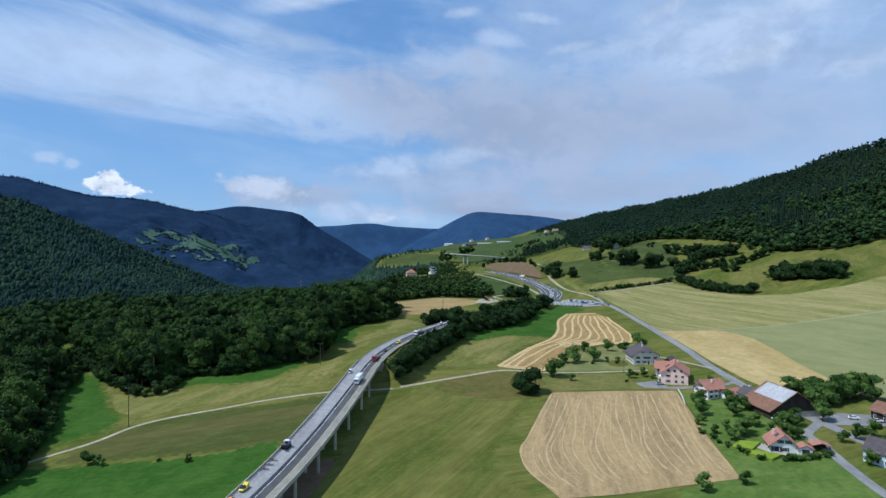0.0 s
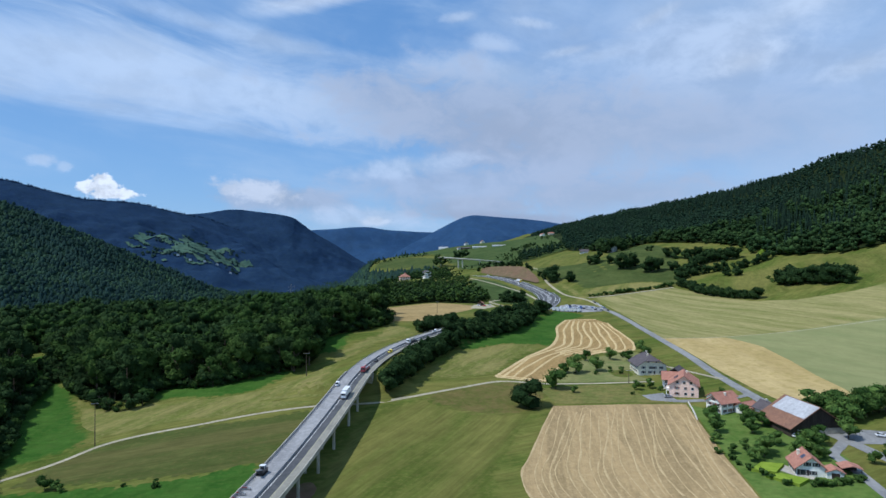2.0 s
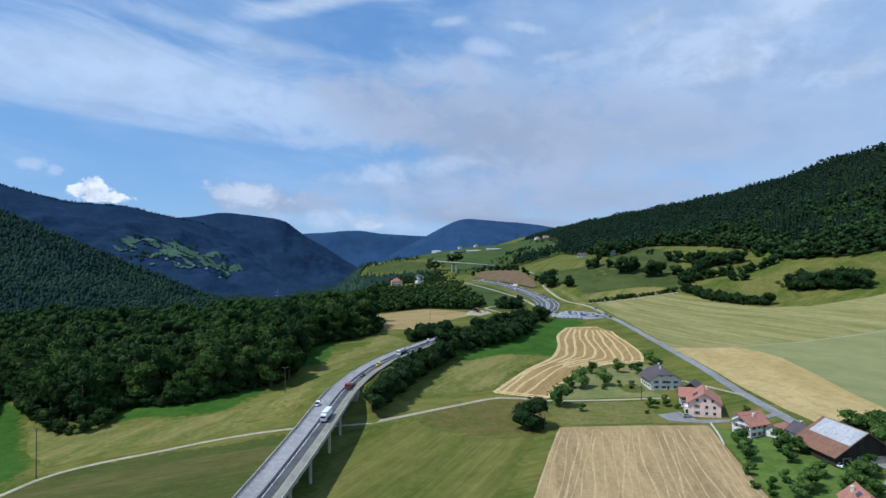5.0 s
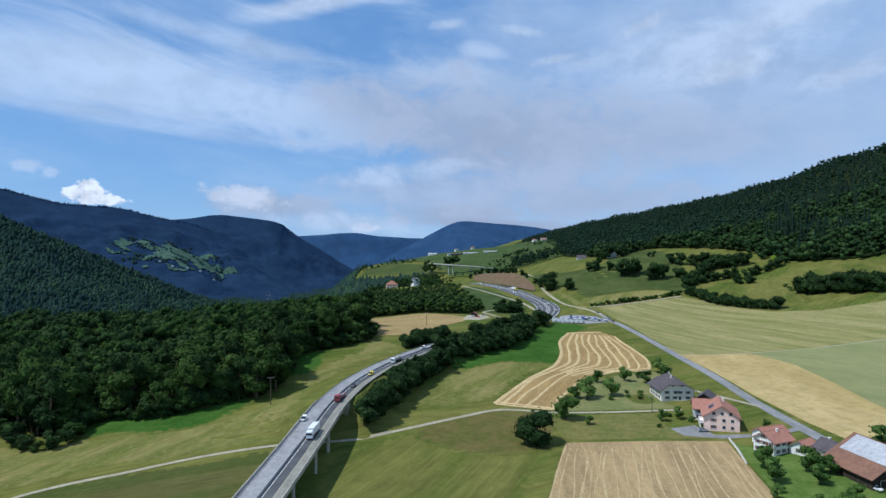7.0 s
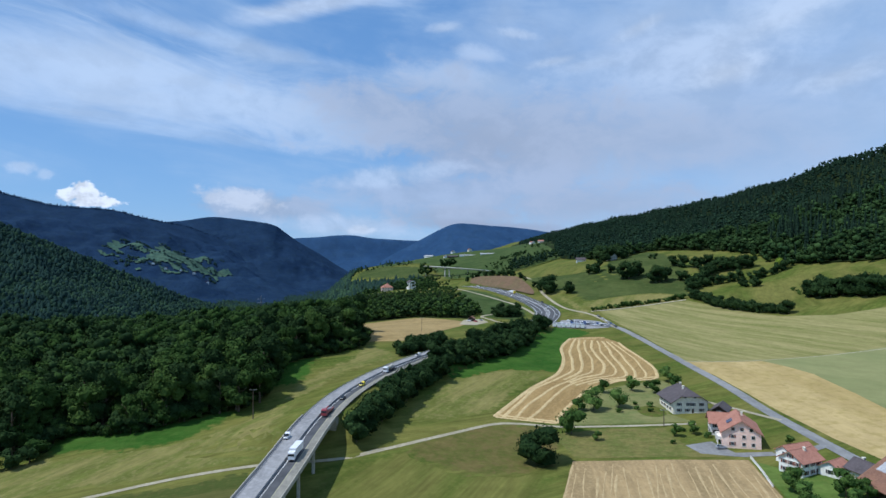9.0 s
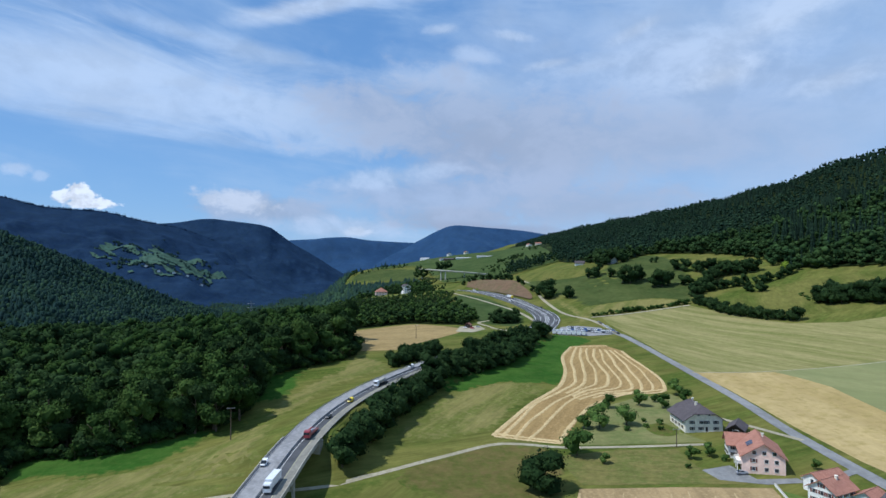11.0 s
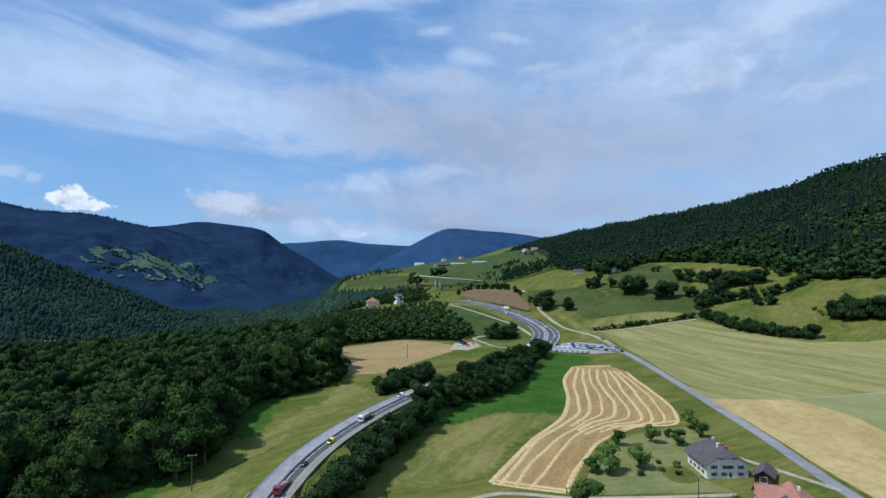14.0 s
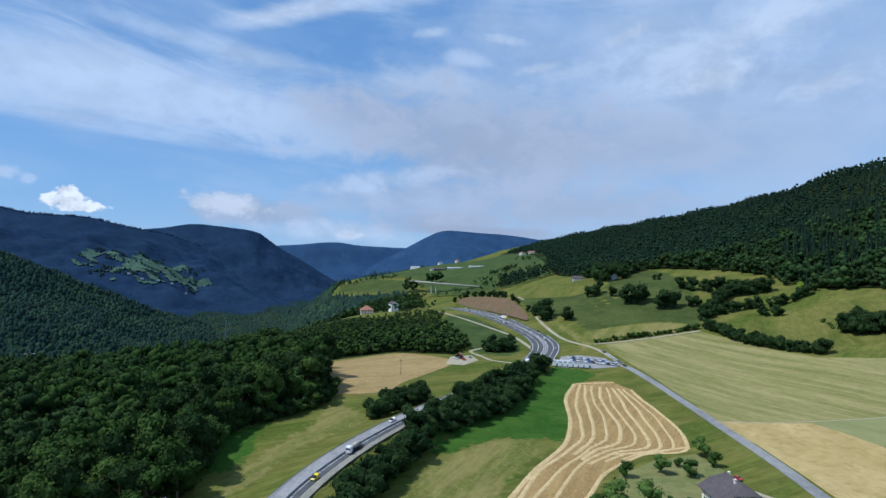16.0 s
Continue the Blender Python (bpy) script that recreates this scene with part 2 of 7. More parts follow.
M["beige"] = mat("ripe_field", (0.351, 0.2632, 0.1104), (0.4329, 0.3299, 0.1536), 30, (0.2749, 0.2164, 0.0744), 5, stretch=(1.6, 0.3, 1), turn=4, lo=0.3, hi=0.7, lines=0.06, mott=0.14, spec=0.02)
M["pale"] = mat("pale_mown_field", (0.1518, 0.1602, 0.04945), (0.2882, 0.252, 0.1104), 11, (0.2365, 0.2128, 0.08625), 2.5, stretch=(0.14, 1.5, 1), turn=70, lo=0.30, hi=0.70, lines=0.11, mott=0.2, spec=0.02)
M["pale_green"] = mat("pale_green_field", (0.185, 0.200, 0.085), (0.222, 0.226, 0.100), 30, (0.198, 0.206, 0.088), 4, stretch=(0.3, 1.5, 1), turn=70, mott=0.12, spec=0.02)
M["orange"] = mat("ripe_corn", (0.305, 0.220, 0.098), (0.262, 0.190, 0.083), 25, (0.34, 0.258, 0.125), 3, stretch=(1, 0.2, 1), turn=70, lines=0.12, spec=0.02)
M["asphalt"] = mat("asphalt", (0.185, 0.185, 0.183), (0.235, 0.233, 0.228), 12, (0.265, 0.263, 0.256), 1.5, rough=0.85, stretch=(1, 0.3, 1))
M["asphalt_dark"] = mat("asphalt_dark", (0.068, 0.070, 0.075), (0.09, 0.091, 0.096), 14, (0.11, 0.11, 0.112), 1.5, rough=0.85)
M["fresh"] = mat("milled_concrete", (0.285, 0.28, 0.28), (0.225, 0.222, 0.225), 7, (0.35, 0.345, 0.34), 1.2, stretch=(1, 0.4, 1))
M["pale_concrete"] = mat("pale_concrete", (0.56, 0.54, 0.49), (0.48, 0.46, 0.42), 6, (0.6, 0.58, 0.53), 1.2)
M["shoulder"] = mat("tan_shoulder_concrete", (0.25, 0.235, 0.195), (0.205, 0.195, 0.165), 6, (0.29, 0.275, 0.235), 1.2, stretch=(1, 0.4, 1))
M["concrete"] = mat("concrete", (0.42, 0.39, 0.33), (0.34, 0.318, 0.27), 6, (0.47, 0.44, 0.375), 1.2)
M["gravel"] = mat("gravel", (0.315, 0.28, 0.195), (0.38, 0.34, 0.245), 8, (0.25, 0.225, 0.135), 1.2)
M["earth"] = mat("earth", (0.145, 0.090, 0.052), (0.118, 0.088, 0.042), 18, (0.18, 0.125, 0.075), 3)
M["mark"] = mat("road_paint", (0.62, 0.62, 0.60), (0.54, 0.54, 0.52), 3, None, 0.6, bump=0.1)
M["mark_yellow"] = mat("yellow_road_paint", (0.42, 0.39, 0.25), (0.36, 0.34, 0.22), 3, None, 0.6, bump=0.1)
M["steel"] = mat("galvanised_steel", (0.34, 0.35, 0.36), (0.27, 0.28, 0.29), 2, None, 0.4, rough=0.5, metal=0.7, bump=0.1)
M["leaf"] = mat("leaf", (0.028, 0.058, 0.014), (0.046, 0.083, 0.020), 26, (0.062, 0.100, 0.026), 1.0, rough=0.8, bump=0.3, island=0.2, each=0.3, spec=0.02)
M["leaf_dark"] = mat("dark_leaf", (0.016, 0.034, 0.012), (0.027, 0.051, 0.016), 28, (0.038, 0.064, 0.021), 1.0, rough=0.8, bump=0.3, island=0.2, each=0.3, spec=0.02)
M["leaf_lime"] = mat("lime_leaf", (0.15, 0.22, 0.024), (0.19, 0.26, 0.034), 5, None, 1.4, rough=0.75, bump=0.2, island=0.3, spec=0.02)
# needle green carries a little painted haze: lifted and moved towards blue
M["hazed_needle"] = mat("hazed_needle", (0.0100, 0.0215, 0.0160), (0.0155, 0.0310, 0.0185), 60, (0.0205, 0.0385, 0.0190), 3, rough=0.8, bump=0.0, island=0.3, each=0.2, spec=0.02)
M["hill_leaf"] = mat("hillside_leaf", (0.019, 0.043, 0.017), (0.034, 0.066, 0.021), 34, (0.048, 0.080, 0.024), 1.2, rough=0.8, bump=0.4, island=0.35, mott=0.35, spec=0.02)
# both spur greens have distance haze put into them as a blue tint
M["hazed_spur_wood"] = mat("hazed_spur_needle", (0.0125, 0.028, 0.028), (0.020, 0.041, 0.034), 150, (0.026, 0.050, 0.036), 9, rough=0.9, bump=0.0, island=0.14, mott=0.4, spec=0.02)
M["hazed_spur_leaf"] = mat("hazed_spur_leaf", (0.019, 0.040, 0.031), (0.033, 0.062, 0.036), 120, (0.040, 0.072, 0.036), 9, rough=0.9, bump=0.0, island=0.16, mott=0.4, spec=0.02)
M["leaf_garden"] = mat("garden_leaf", (0.036, 0.076, 0.018), (0.060, 0.106, 0.025), 6, (0.080, 0.126, 0.032), 0.9, rough=0.75, bump=0.4, island=0.4, each=0.35, spec=0.02)
# leaf green shifted to blue to stand for haze over the far hillside
M["hill_far_hazed"] = mat("hazed_far_hillside_leaf", (0.014, 0.032, 0.021), (0.025, 0.049, 0.027), 45, (0.032, 0.058, 0.028), 4, rough=0.85, bump=0.2, island=0.25, mott=0.3, spec=0.02)
M["far_wood"] = mat("far_wood", (0.008, 0.020, 0.016), (0.016, 0.034, 0.020), 120, (0.020, 0.040, 0.022), 14, rough=0.9, bump=0.9, spec=0.02)
# the blue of distant haze is mixed into these mountain woods' base colours
M["far_wood_blue_haze"] = mat("blue_haze_mountain_wood", (0.0125, 0.0290, 0.064), (0.0165, 0.0360, 0.074), 260, (0.0205, 0.042, 0.070), 22, rough=0.95, bump=1.0, mott=0.25, spec=0.02)
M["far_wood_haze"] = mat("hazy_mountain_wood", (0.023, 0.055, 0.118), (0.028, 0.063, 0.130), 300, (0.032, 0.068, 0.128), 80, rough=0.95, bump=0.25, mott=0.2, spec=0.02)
# haze blue worked into the clearing's grass green
M["mountain_pasture"] = mat("hazed_mountain_pasture_grass", (0.050, 0.096, 0.074), (0.070, 0.118, 0.082), 60, (0.022, 0.040, 0.034), 16, spec=0.02)
M["bark"] = mat("bark", (0.10, 0.075, 0.05), (0.14, 0.11, 0.08), 1, (0.06, 0.045, 0.03), 0.2, rough=0.95)


# ---- shape of the land ----
LAND_X = [-900, -400, -190, -70, 40, 140, 240, 380, 600, 900]
LAND_Y = [150, 330, 450, 570, 700, 900, 1200, 1800, 2800]
LAND_Z = [
    [-79, -28, -20, -6, 0, 1, 4, 17, 60, 134],
    [-82, -10, -3, 4, 2, 8, 14, 29, 91, 176],
    [-83, 2, 7, 20, 14, 12, 19, 45, 111, 201],
    [-82, 6, 15, 26, 25, 19, 26, 62, 130, 224],
    [-77, -12, 11, 24, 30, 30, 40, 67, 137, 245],
    [-63, -80, 8, 41, 48, 51, 78, 99, 145, 269],
    [-53, -106, -40, 22, 38, 56, 86, 114, 166, 297],
    [-90, -110, 52, 78, 98, 112, 122, 145, 198, 260],
    [-90, -90, 0, 50, 80, 95, 112, 146, 205, 251],
]


def spline_weights(k, q):
    k = np.array(k, float)
    q = np.clip(q, k[0], k[-1])
    n = len(k)
    d = np.zeros((n, n))
    for i in range(n):
        a, b = max(i - 1, 0), min(i + 1, n - 1)
        d[i, b] += 1 / (k[b] - k[a])
        d[i, a] -= 1 / (k[b] - k[a])
    i = np.clip(np.searchsorted(k, q) - 1, 0, n - 2)
    h = k[i + 1] - k[i]
    t = (q - k[i]) / h
    wgt = np.zeros((len(q), n))
    r = np.arange(len(q))
    wgt[r, i] += 2 * t**3 - 3 * t**2 + 1
    wgt[r, i + 1] += -2 * t**3 + 3 * t**2
    return wgt + (h * (t**3 - 2 * t**2 + t))[:, None] * d[i] + (h * (t**3 - t**2))[:, None] * d[i + 1]


HIGH = [(-170, -560, -17.0), (-140, -300, -13.6), (-112, -80, -10.2), (-96, -10, -7.2), (-82, 60, -2.4), (-73, 110, 1.2), (-66, 150, 4.0), (-60, 188, 6.6), (-56.5, 208, 8.0), (-53, 236, 9.8), (-50.2, 268, 11.7), (-47.2, 308, 14.2), (-44, 355, 17.2), (-37, 394, 19.6), (-25, 428, 21.7), (-9, 460, 23.6), (8, 488, 25.0), (30, 520, 26.2), (55, 556, 26.6), (78, 592, 27.0), (95, 625, 27.6)]


def raised(x, y, z):
    """The embankment that carries the highway beyond the viaduct."""
    k = np.where((x > -130) & (x < 170) & (y > 330) & (y < 700))[0]
    if not len(k):
        return z
    p = np.array(HIGH[11:], float)
    best = np.full(len(k), 1e9)
    top = np.zeros(len(k))
    for a, b in zip(p[:-1], p[1:]):
        d = b[:2] - a[:2]
        t = np.clip(((x[k] - a[0]) * d[0] + (y[k] - a[1]) * d[1]) / (d @ d), 0, 1)
        ox, oy = x[k] - a[0] - t * d[0], y[k] - a[1] - t * d[1]
        away = np.hypot(ox, oy)
        right = (ox * d[1] - oy * d[0]) > 0
        level = a[2] + t * (b[2] - a[2]) - 0.7 - np.maximum(away - 8.5, 0) * np.where(right, 0.55, 0.22)
        top = np.where(away < best, level, top)
        best = np.minimum(best, away)
    u = np.clip((y[k] - 344) / 26, 0, 1)
    u = u * u * (3 - 2 * u)
    z = z.copy()
    z[k] += u * np.maximum(top - z[k], 0)
    return z


def land(x, y):
    """Height of the ground at places x, y (arrays or numbers)."""
    x, y = np.atleast_1d(np.asarray(x, float)), np.atleast_1d(np.asarray(y, float))
    z = np.einsum("ij,ij->i", spline_weights(LAND_Y, y) @ np.array(LAND_Z, float), spline_weights(LAND_X, x))
    z = z + 0.3 * np.sin(x / 21.0 + 1.3) * np.sin(y / 27.0) + 0.1 * np.sin(x / 13.0 + y / 17.0)
    z = raised(x, y, z)
    # the spur of hill that the motorway cuts into
    up = np.clip((y - (985 - 1.95 * (x - 60))) / 55, 0, 1)
    z = z + 13 * up * up * (3 - 2 * up) * np.clip((1150 - y) / 130, 0, 1) * np.clip((x - 45) / 25, 0, 1) * np.clip((150 - x) / 22, 0, 1)
    rough = np.clip((x - 420) / 200, 0, 1) + np.clip((-230 - x) / 200, 0, 1)
    return z + rough * (5 * np.sin(x / 61 + y / 97) + 3.5 * np.sin(x / 33 - y / 41 + 2))


def land1(x, y):
    return float(land(x, y)[0])


def mesh_of(name, verts, faces, material, sharp=True):
    me = bpy.data.meshes.new(name)
    me.from_pydata(np.asarray(verts, float).tolist(), [], faces if isinstance(faces, list) else faces.tolist())
    me.materials.append(material)
    if not sharp:
        me.polygons.foreach_set("use_smooth", [True] * len(me.polygons))
    me.update()
    return me


def put(name, verts, faces, material, parent=None, label="", category="", kind="", group="", sharp=True):
    ob = new(name, mesh_of(name, verts, faces, material, sharp))
    if parent is not None:
        ob.parent = parent
    return tagged(ob, label, category, group, kind)


def grid_faces(n, m):
    """Quads over n rows of m points."""
    i = np.arange((n - 1) * (m - 1))
    a = (i // (m - 1)) * m + i % (m - 1)
    return np.stack([a, a + 1, a + m + 1, a + m], 1)


def steps(parts):
    out = [parts[0][0]]
    for lo, hi, n in parts:
        out += list(np.linspace(lo, hi, n + 1)[1:])
    return np.array(out)


gx = steps([(-4200, -1500, 18), (-1500, -400, 44), (-400, 480, 125), (480, 1300, 50), (1300, 4200, 18)])
gy = steps([(-600, 120, 18), (120, 900, 112), (900, 2000, 55), (2000, 3400, 50), (3400, 4800, 20)])
X, Y = np.meshgrid(gx, gy)
Z = land(X.ravel(), Y.ravel())
put("ground", np.stack([X.ravel(), Y.ravel(), Z], 1), grid_faces(len(gy), len(gx)), M["meadow"], label="rolling valley floor of mown meadow grass", category="ground", kind="structure", sharp=False)


def curve_through(pts, step=4.0):
    """Points every `step` metres on a smooth line through pts (2D or 3D)."""
    p = np.array(pts, float)
    p = np.vstack([2 * p[0] - p[1], p, 2 * p[-1] - p[-2]])
    out = []
    for i in range(1, len(p) - 2):
        n = max(1, int(np.linalg.norm(p[i + 1] - p[i]) / step))
        for t in np.arange(n) / n:
            out.append(0.5 * (2 * p[i] + (p[i + 1] - p[i - 1]) * t + (2 * p[i - 1] - 5 * p[i] + 4 * p[i + 1] - p[i + 2]) * t**2 + (3 * p[i] - p[i - 1] - 3 * p[i + 1] + p[i + 2]) * t**3))
    return np.array(out + [p[-2]])


def sides(line):
    d = np.gradient(line[:, :2], axis=0)
    d /= np.maximum(np.linalg.norm(d, axis=1), 1e-9)[:, None]
    return np.stack([d[:, 1], -d[:, 0]], 1)


def inside(poly, x, y):
    poly = np.array(poly, float)
    r = np.zeros(len(x), bool)
    for (x0, y0), (x1, y1) in zip(poly, np.roll(poly, -1, 0)):
        with np.errstate(divide="ignore", invalid="ignore"):
            r ^= ((y0 > y) != (y1 > y)) & (x < (x1 - x0) * (y - y0) / (y1 - y0) + x0)
    return r


from mathutils.geometry import delaunay_2d_cdt


def edged(poly, step):
    """The outline with points no further apart than `step`."""
    out = []
    for a, b in zip(poly, poly[1:] + poly[:1]):
        n = max(1, int(math.dist(a, b) / step))
        out += [(a[0] + (b[0] - a[0]) * i / n, a[1] + (b[1] - a[1]) * i / n) for i in range(n)]
    return np.array(out, float)


def drape(name, poly, material, lift, label, category, soft=True, step=3.0, inner=9.0, wobble=0.0, kind="structure", rim=9.0):
    """A sheet laid over the ground within an outline."""
    lift = lift * 0.4 if lift < 0.5 else lift
    line = curve_through(list(poly) + [poly[0]], step)[:-1] if soft else edged(poly, inner)
    if wobble:
        s = sides(np.vstack([line, line[:1]]))[:-1]
        k = np.arange(len(line))
        line = line[:, :2] + s * (wobble * (np.sin(k * 0.9) * 0.6 + np.sin(k * 0.37 + 1) + 0.5 * np.sin(k * 2.1)))[:, None]
    lo, hi = line.min(0), line.max(0)
    a, b = np.meshgrid(np.arange(lo[0], hi[0], inner), np.arange(lo[1], hi[1], inner))
    a, b = a.ravel(), b.ravel()
    ok = inside(line, a, b)
    pts = [Vector(p) for p in line] + [Vector(p) for p in zip(a[ok], b[ok])]
    v, _, f, *_ = delaunay_2d_cdt(pts, [], [list(range(len(line)))], 1, 0.01)
    v = np.array([tuple(p) for p in v])
    ob = put(name, np.column_stack([v, land(v[:, 0], v[:, 1]) + lift]), [list(q) for q in f], material, label=label, category=category, kind=kind, sharp=lift < 0.5)
    away = np.min(np.hypot(v[:, None, 0] - line[None, ::2, 0], v[:, None, 1] - line[None, ::2, 1]), 1) if len(v) < 9000 else np.full(len(v), 99.0)
    at = ob.data.attributes.new("core", "FLOAT", "POINT")
    at.data.foreach_set("value", np.clip(away / rim, 0, 1))
    return ob


def ribbon(name, line, offsets, material, lift=0.0, parent=None, label="", category="", kind="", z=None, thick=0.0):
    """A strip along a line between two offsets to its right; z from the line, or from the ground."""
    s = sides(line)
    lift = lift * 0.45 if line.shape[1] == 2 else lift
    cols = [line[:, :2] + s * o for o in offsets]
    rows = []
    for k, c in enumerate(cols):
        h = (land(c[:, 0], c[:, 1]) if line.shape[1] == 2 else line[:, 2]) + lift
        rows.append(np.column_stack([c, h]))
    v = np.stack(rows, 1).reshape(-1, 3)
    f = grid_faces(len(line), len(offsets))[:, ::-1]
    if thick:
        n = len(v)
        low = v.copy()
        low[:, 2] -= thick
        m = len(offsets)
        quads = f.tolist() + (f[:, ::-1] + n).tolist()
        for i in range(len(line) - 1):
            for e in (0, m - 1):
                a, b = i * m + e, (i + 1) * m + e
                quads.append([a, b, b + n, a + n] if e else [b, a, a + n, b + n])
        for i in (0, len(line) - 1):
            for e in range(m - 1):
                a, b = i * m + e, i * m + e + 1
                quads.append([a, b, b + n, a + n] if i == 0 else [b, a, a + n, b + n])
        v, f = np.vstack([v, low]), quads
    return put(name, v, f, material, parent, label, category, kind)


# ---- mountains ----
def loft(name, ridge, foot, material, label, rough=40.0, n=150, m=46, back=500.0, sag=0.12, seed=0.0):
    r, f = curve_through(ridge, 30), curve_through(foot, 30)
    r, f = (np.stack([np.interp(np.linspace(0, len(q) - 1, n), np.arange(len(q)), q[:, k]) for k in range(3)], 1) for q in (r, f))
    v = np.linspace(0, 1, m)
    p = r[:, None] * (1 - v)[None, :, None] + f[:, None] * v[None, :, None]
    p[..., 2] -= (sag * np.linalg.norm(r - f, axis=1)[:, None] * v * (1 - v))
    lump = np.zeros((n, m))
    for i in range(n):
        for j in range(m):
            q = Vector((p[i, j, 0] / 260 + seed, p[i, j, 1] / 260, p[i, j, 2] / 300))
            lump[i, j] = noise.fractal(q, 1.1, 2.0, 4)
    grow = np.clip(v * 4, 0.08, 1) * np.clip((1 - v) * 4, 0.3, 1)
    p[..., 2] += lump * rough * grow
    p[:, 0] = r
    p[:, 0, 2] += lump[:, 0] * 4
    behind = r + np.array([0, back, -back * 0.8])
    p = np.concatenate([behind[:, None], p], 1)
    put(name, p.reshape(-1, 3), grid_faces(n, m + 1), material, label=label, category="mountain", kind="structure", sharp=False)
    return p[:, 1:]
spur = loft("wooded_spur", [(-1400, 1150, 300), (-1269, 1300, 275), (-1194, 1400, 255), (-1110, 1500, 219), (-1059, 1550, 199), (-988, 1600, 158), (-905, 1700, 104), (-822, 1800, 49), (-724, 1900, -15), (-600, 2000, -70)],
            [(-1000, 500, -90), (-900, 620, -90), (-800, 760, -92), (-720, 880, -95), (-660, 960, -100), (-620, 1080, -102), (-580, 1200, -106), (-540, 1350, -110), (-500, 1550, -112), (-480, 1750, -112)],
            M["far_wood"], "dark wooded spur above the gorge", rough=26, seed=3.0)
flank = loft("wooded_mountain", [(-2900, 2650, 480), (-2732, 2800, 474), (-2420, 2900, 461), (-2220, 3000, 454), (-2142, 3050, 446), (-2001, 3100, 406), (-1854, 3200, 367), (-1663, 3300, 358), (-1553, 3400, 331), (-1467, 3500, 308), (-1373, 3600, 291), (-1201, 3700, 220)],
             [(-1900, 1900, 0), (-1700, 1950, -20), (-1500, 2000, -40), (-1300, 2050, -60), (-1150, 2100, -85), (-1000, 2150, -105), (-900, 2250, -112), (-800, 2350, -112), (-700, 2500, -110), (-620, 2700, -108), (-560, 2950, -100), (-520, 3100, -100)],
             M["far_wood_blue_haze"], "long dark wooded mountain ridge, coloured haze-blue", rough=55, n=270, m=84, seed=8.0)
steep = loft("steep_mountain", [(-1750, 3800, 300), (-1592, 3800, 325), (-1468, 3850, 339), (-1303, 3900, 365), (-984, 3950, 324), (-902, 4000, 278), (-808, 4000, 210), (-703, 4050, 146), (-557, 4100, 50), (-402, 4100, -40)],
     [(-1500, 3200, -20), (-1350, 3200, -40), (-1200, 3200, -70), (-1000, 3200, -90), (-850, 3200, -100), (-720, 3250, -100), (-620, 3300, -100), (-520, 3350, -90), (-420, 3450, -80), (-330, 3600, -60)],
     M["far_wood_blue_haze"], "blunt wooded mountain falling steeply to the valley", rough=45, seed=1.0)
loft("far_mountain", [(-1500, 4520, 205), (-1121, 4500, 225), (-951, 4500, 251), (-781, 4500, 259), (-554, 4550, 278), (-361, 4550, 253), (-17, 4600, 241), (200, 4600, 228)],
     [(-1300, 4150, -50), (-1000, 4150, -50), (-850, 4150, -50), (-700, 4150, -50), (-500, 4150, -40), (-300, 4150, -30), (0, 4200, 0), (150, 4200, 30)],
     M["far_wood_haze"], "far mountain closing the valley, coloured haze-blue", rough=30, n=110, m=20, back=150, seed=5.0)
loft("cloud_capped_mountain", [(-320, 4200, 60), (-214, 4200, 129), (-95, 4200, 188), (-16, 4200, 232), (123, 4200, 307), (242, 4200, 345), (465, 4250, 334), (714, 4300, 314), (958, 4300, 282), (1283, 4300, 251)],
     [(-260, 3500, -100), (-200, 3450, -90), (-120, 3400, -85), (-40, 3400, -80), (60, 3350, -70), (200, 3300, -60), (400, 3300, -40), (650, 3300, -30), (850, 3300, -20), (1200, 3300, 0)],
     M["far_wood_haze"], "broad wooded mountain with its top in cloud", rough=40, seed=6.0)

clearing = [(-1520, 2830), (-1460, 2900), (-1400, 3020), (-1340, 3160), (-1310, 3290), (-1230, 3250), (-1000, 3190), (-930, 3080), (-940, 2780), (-1030, 2690), (-1270, 2690), (-1400, 2760)]


def grassy(p):
    """Above nought where the mountain flank is grazed, in ragged patches."""
    mid = 0.58 - np.hypot((p[:, 0] + 1150) / 330, (p[:, 1] - 2940) / 330)
    return mid + np.array([1.0 * noise.fractal(Vector((q[0] / 150 + 5, q[1] / 90, 1.0)), 0.8, 2.1, 4) for q in p])


inner_pts = flank.reshape(-1, 3)
ok = inside(clearing, inner_pts[:, 0], inner_pts[:, 1]) & (grassy(inner_pts) > 0)
quad = grid_faces(flank.shape[0], flank.shape[1])
quad = quad[ok[quad].sum(1) >= 3]
used, back_to = np.unique(quad, return_inverse=True)
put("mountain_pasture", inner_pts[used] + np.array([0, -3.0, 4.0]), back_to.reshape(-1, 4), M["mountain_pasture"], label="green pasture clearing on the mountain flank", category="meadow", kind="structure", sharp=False)

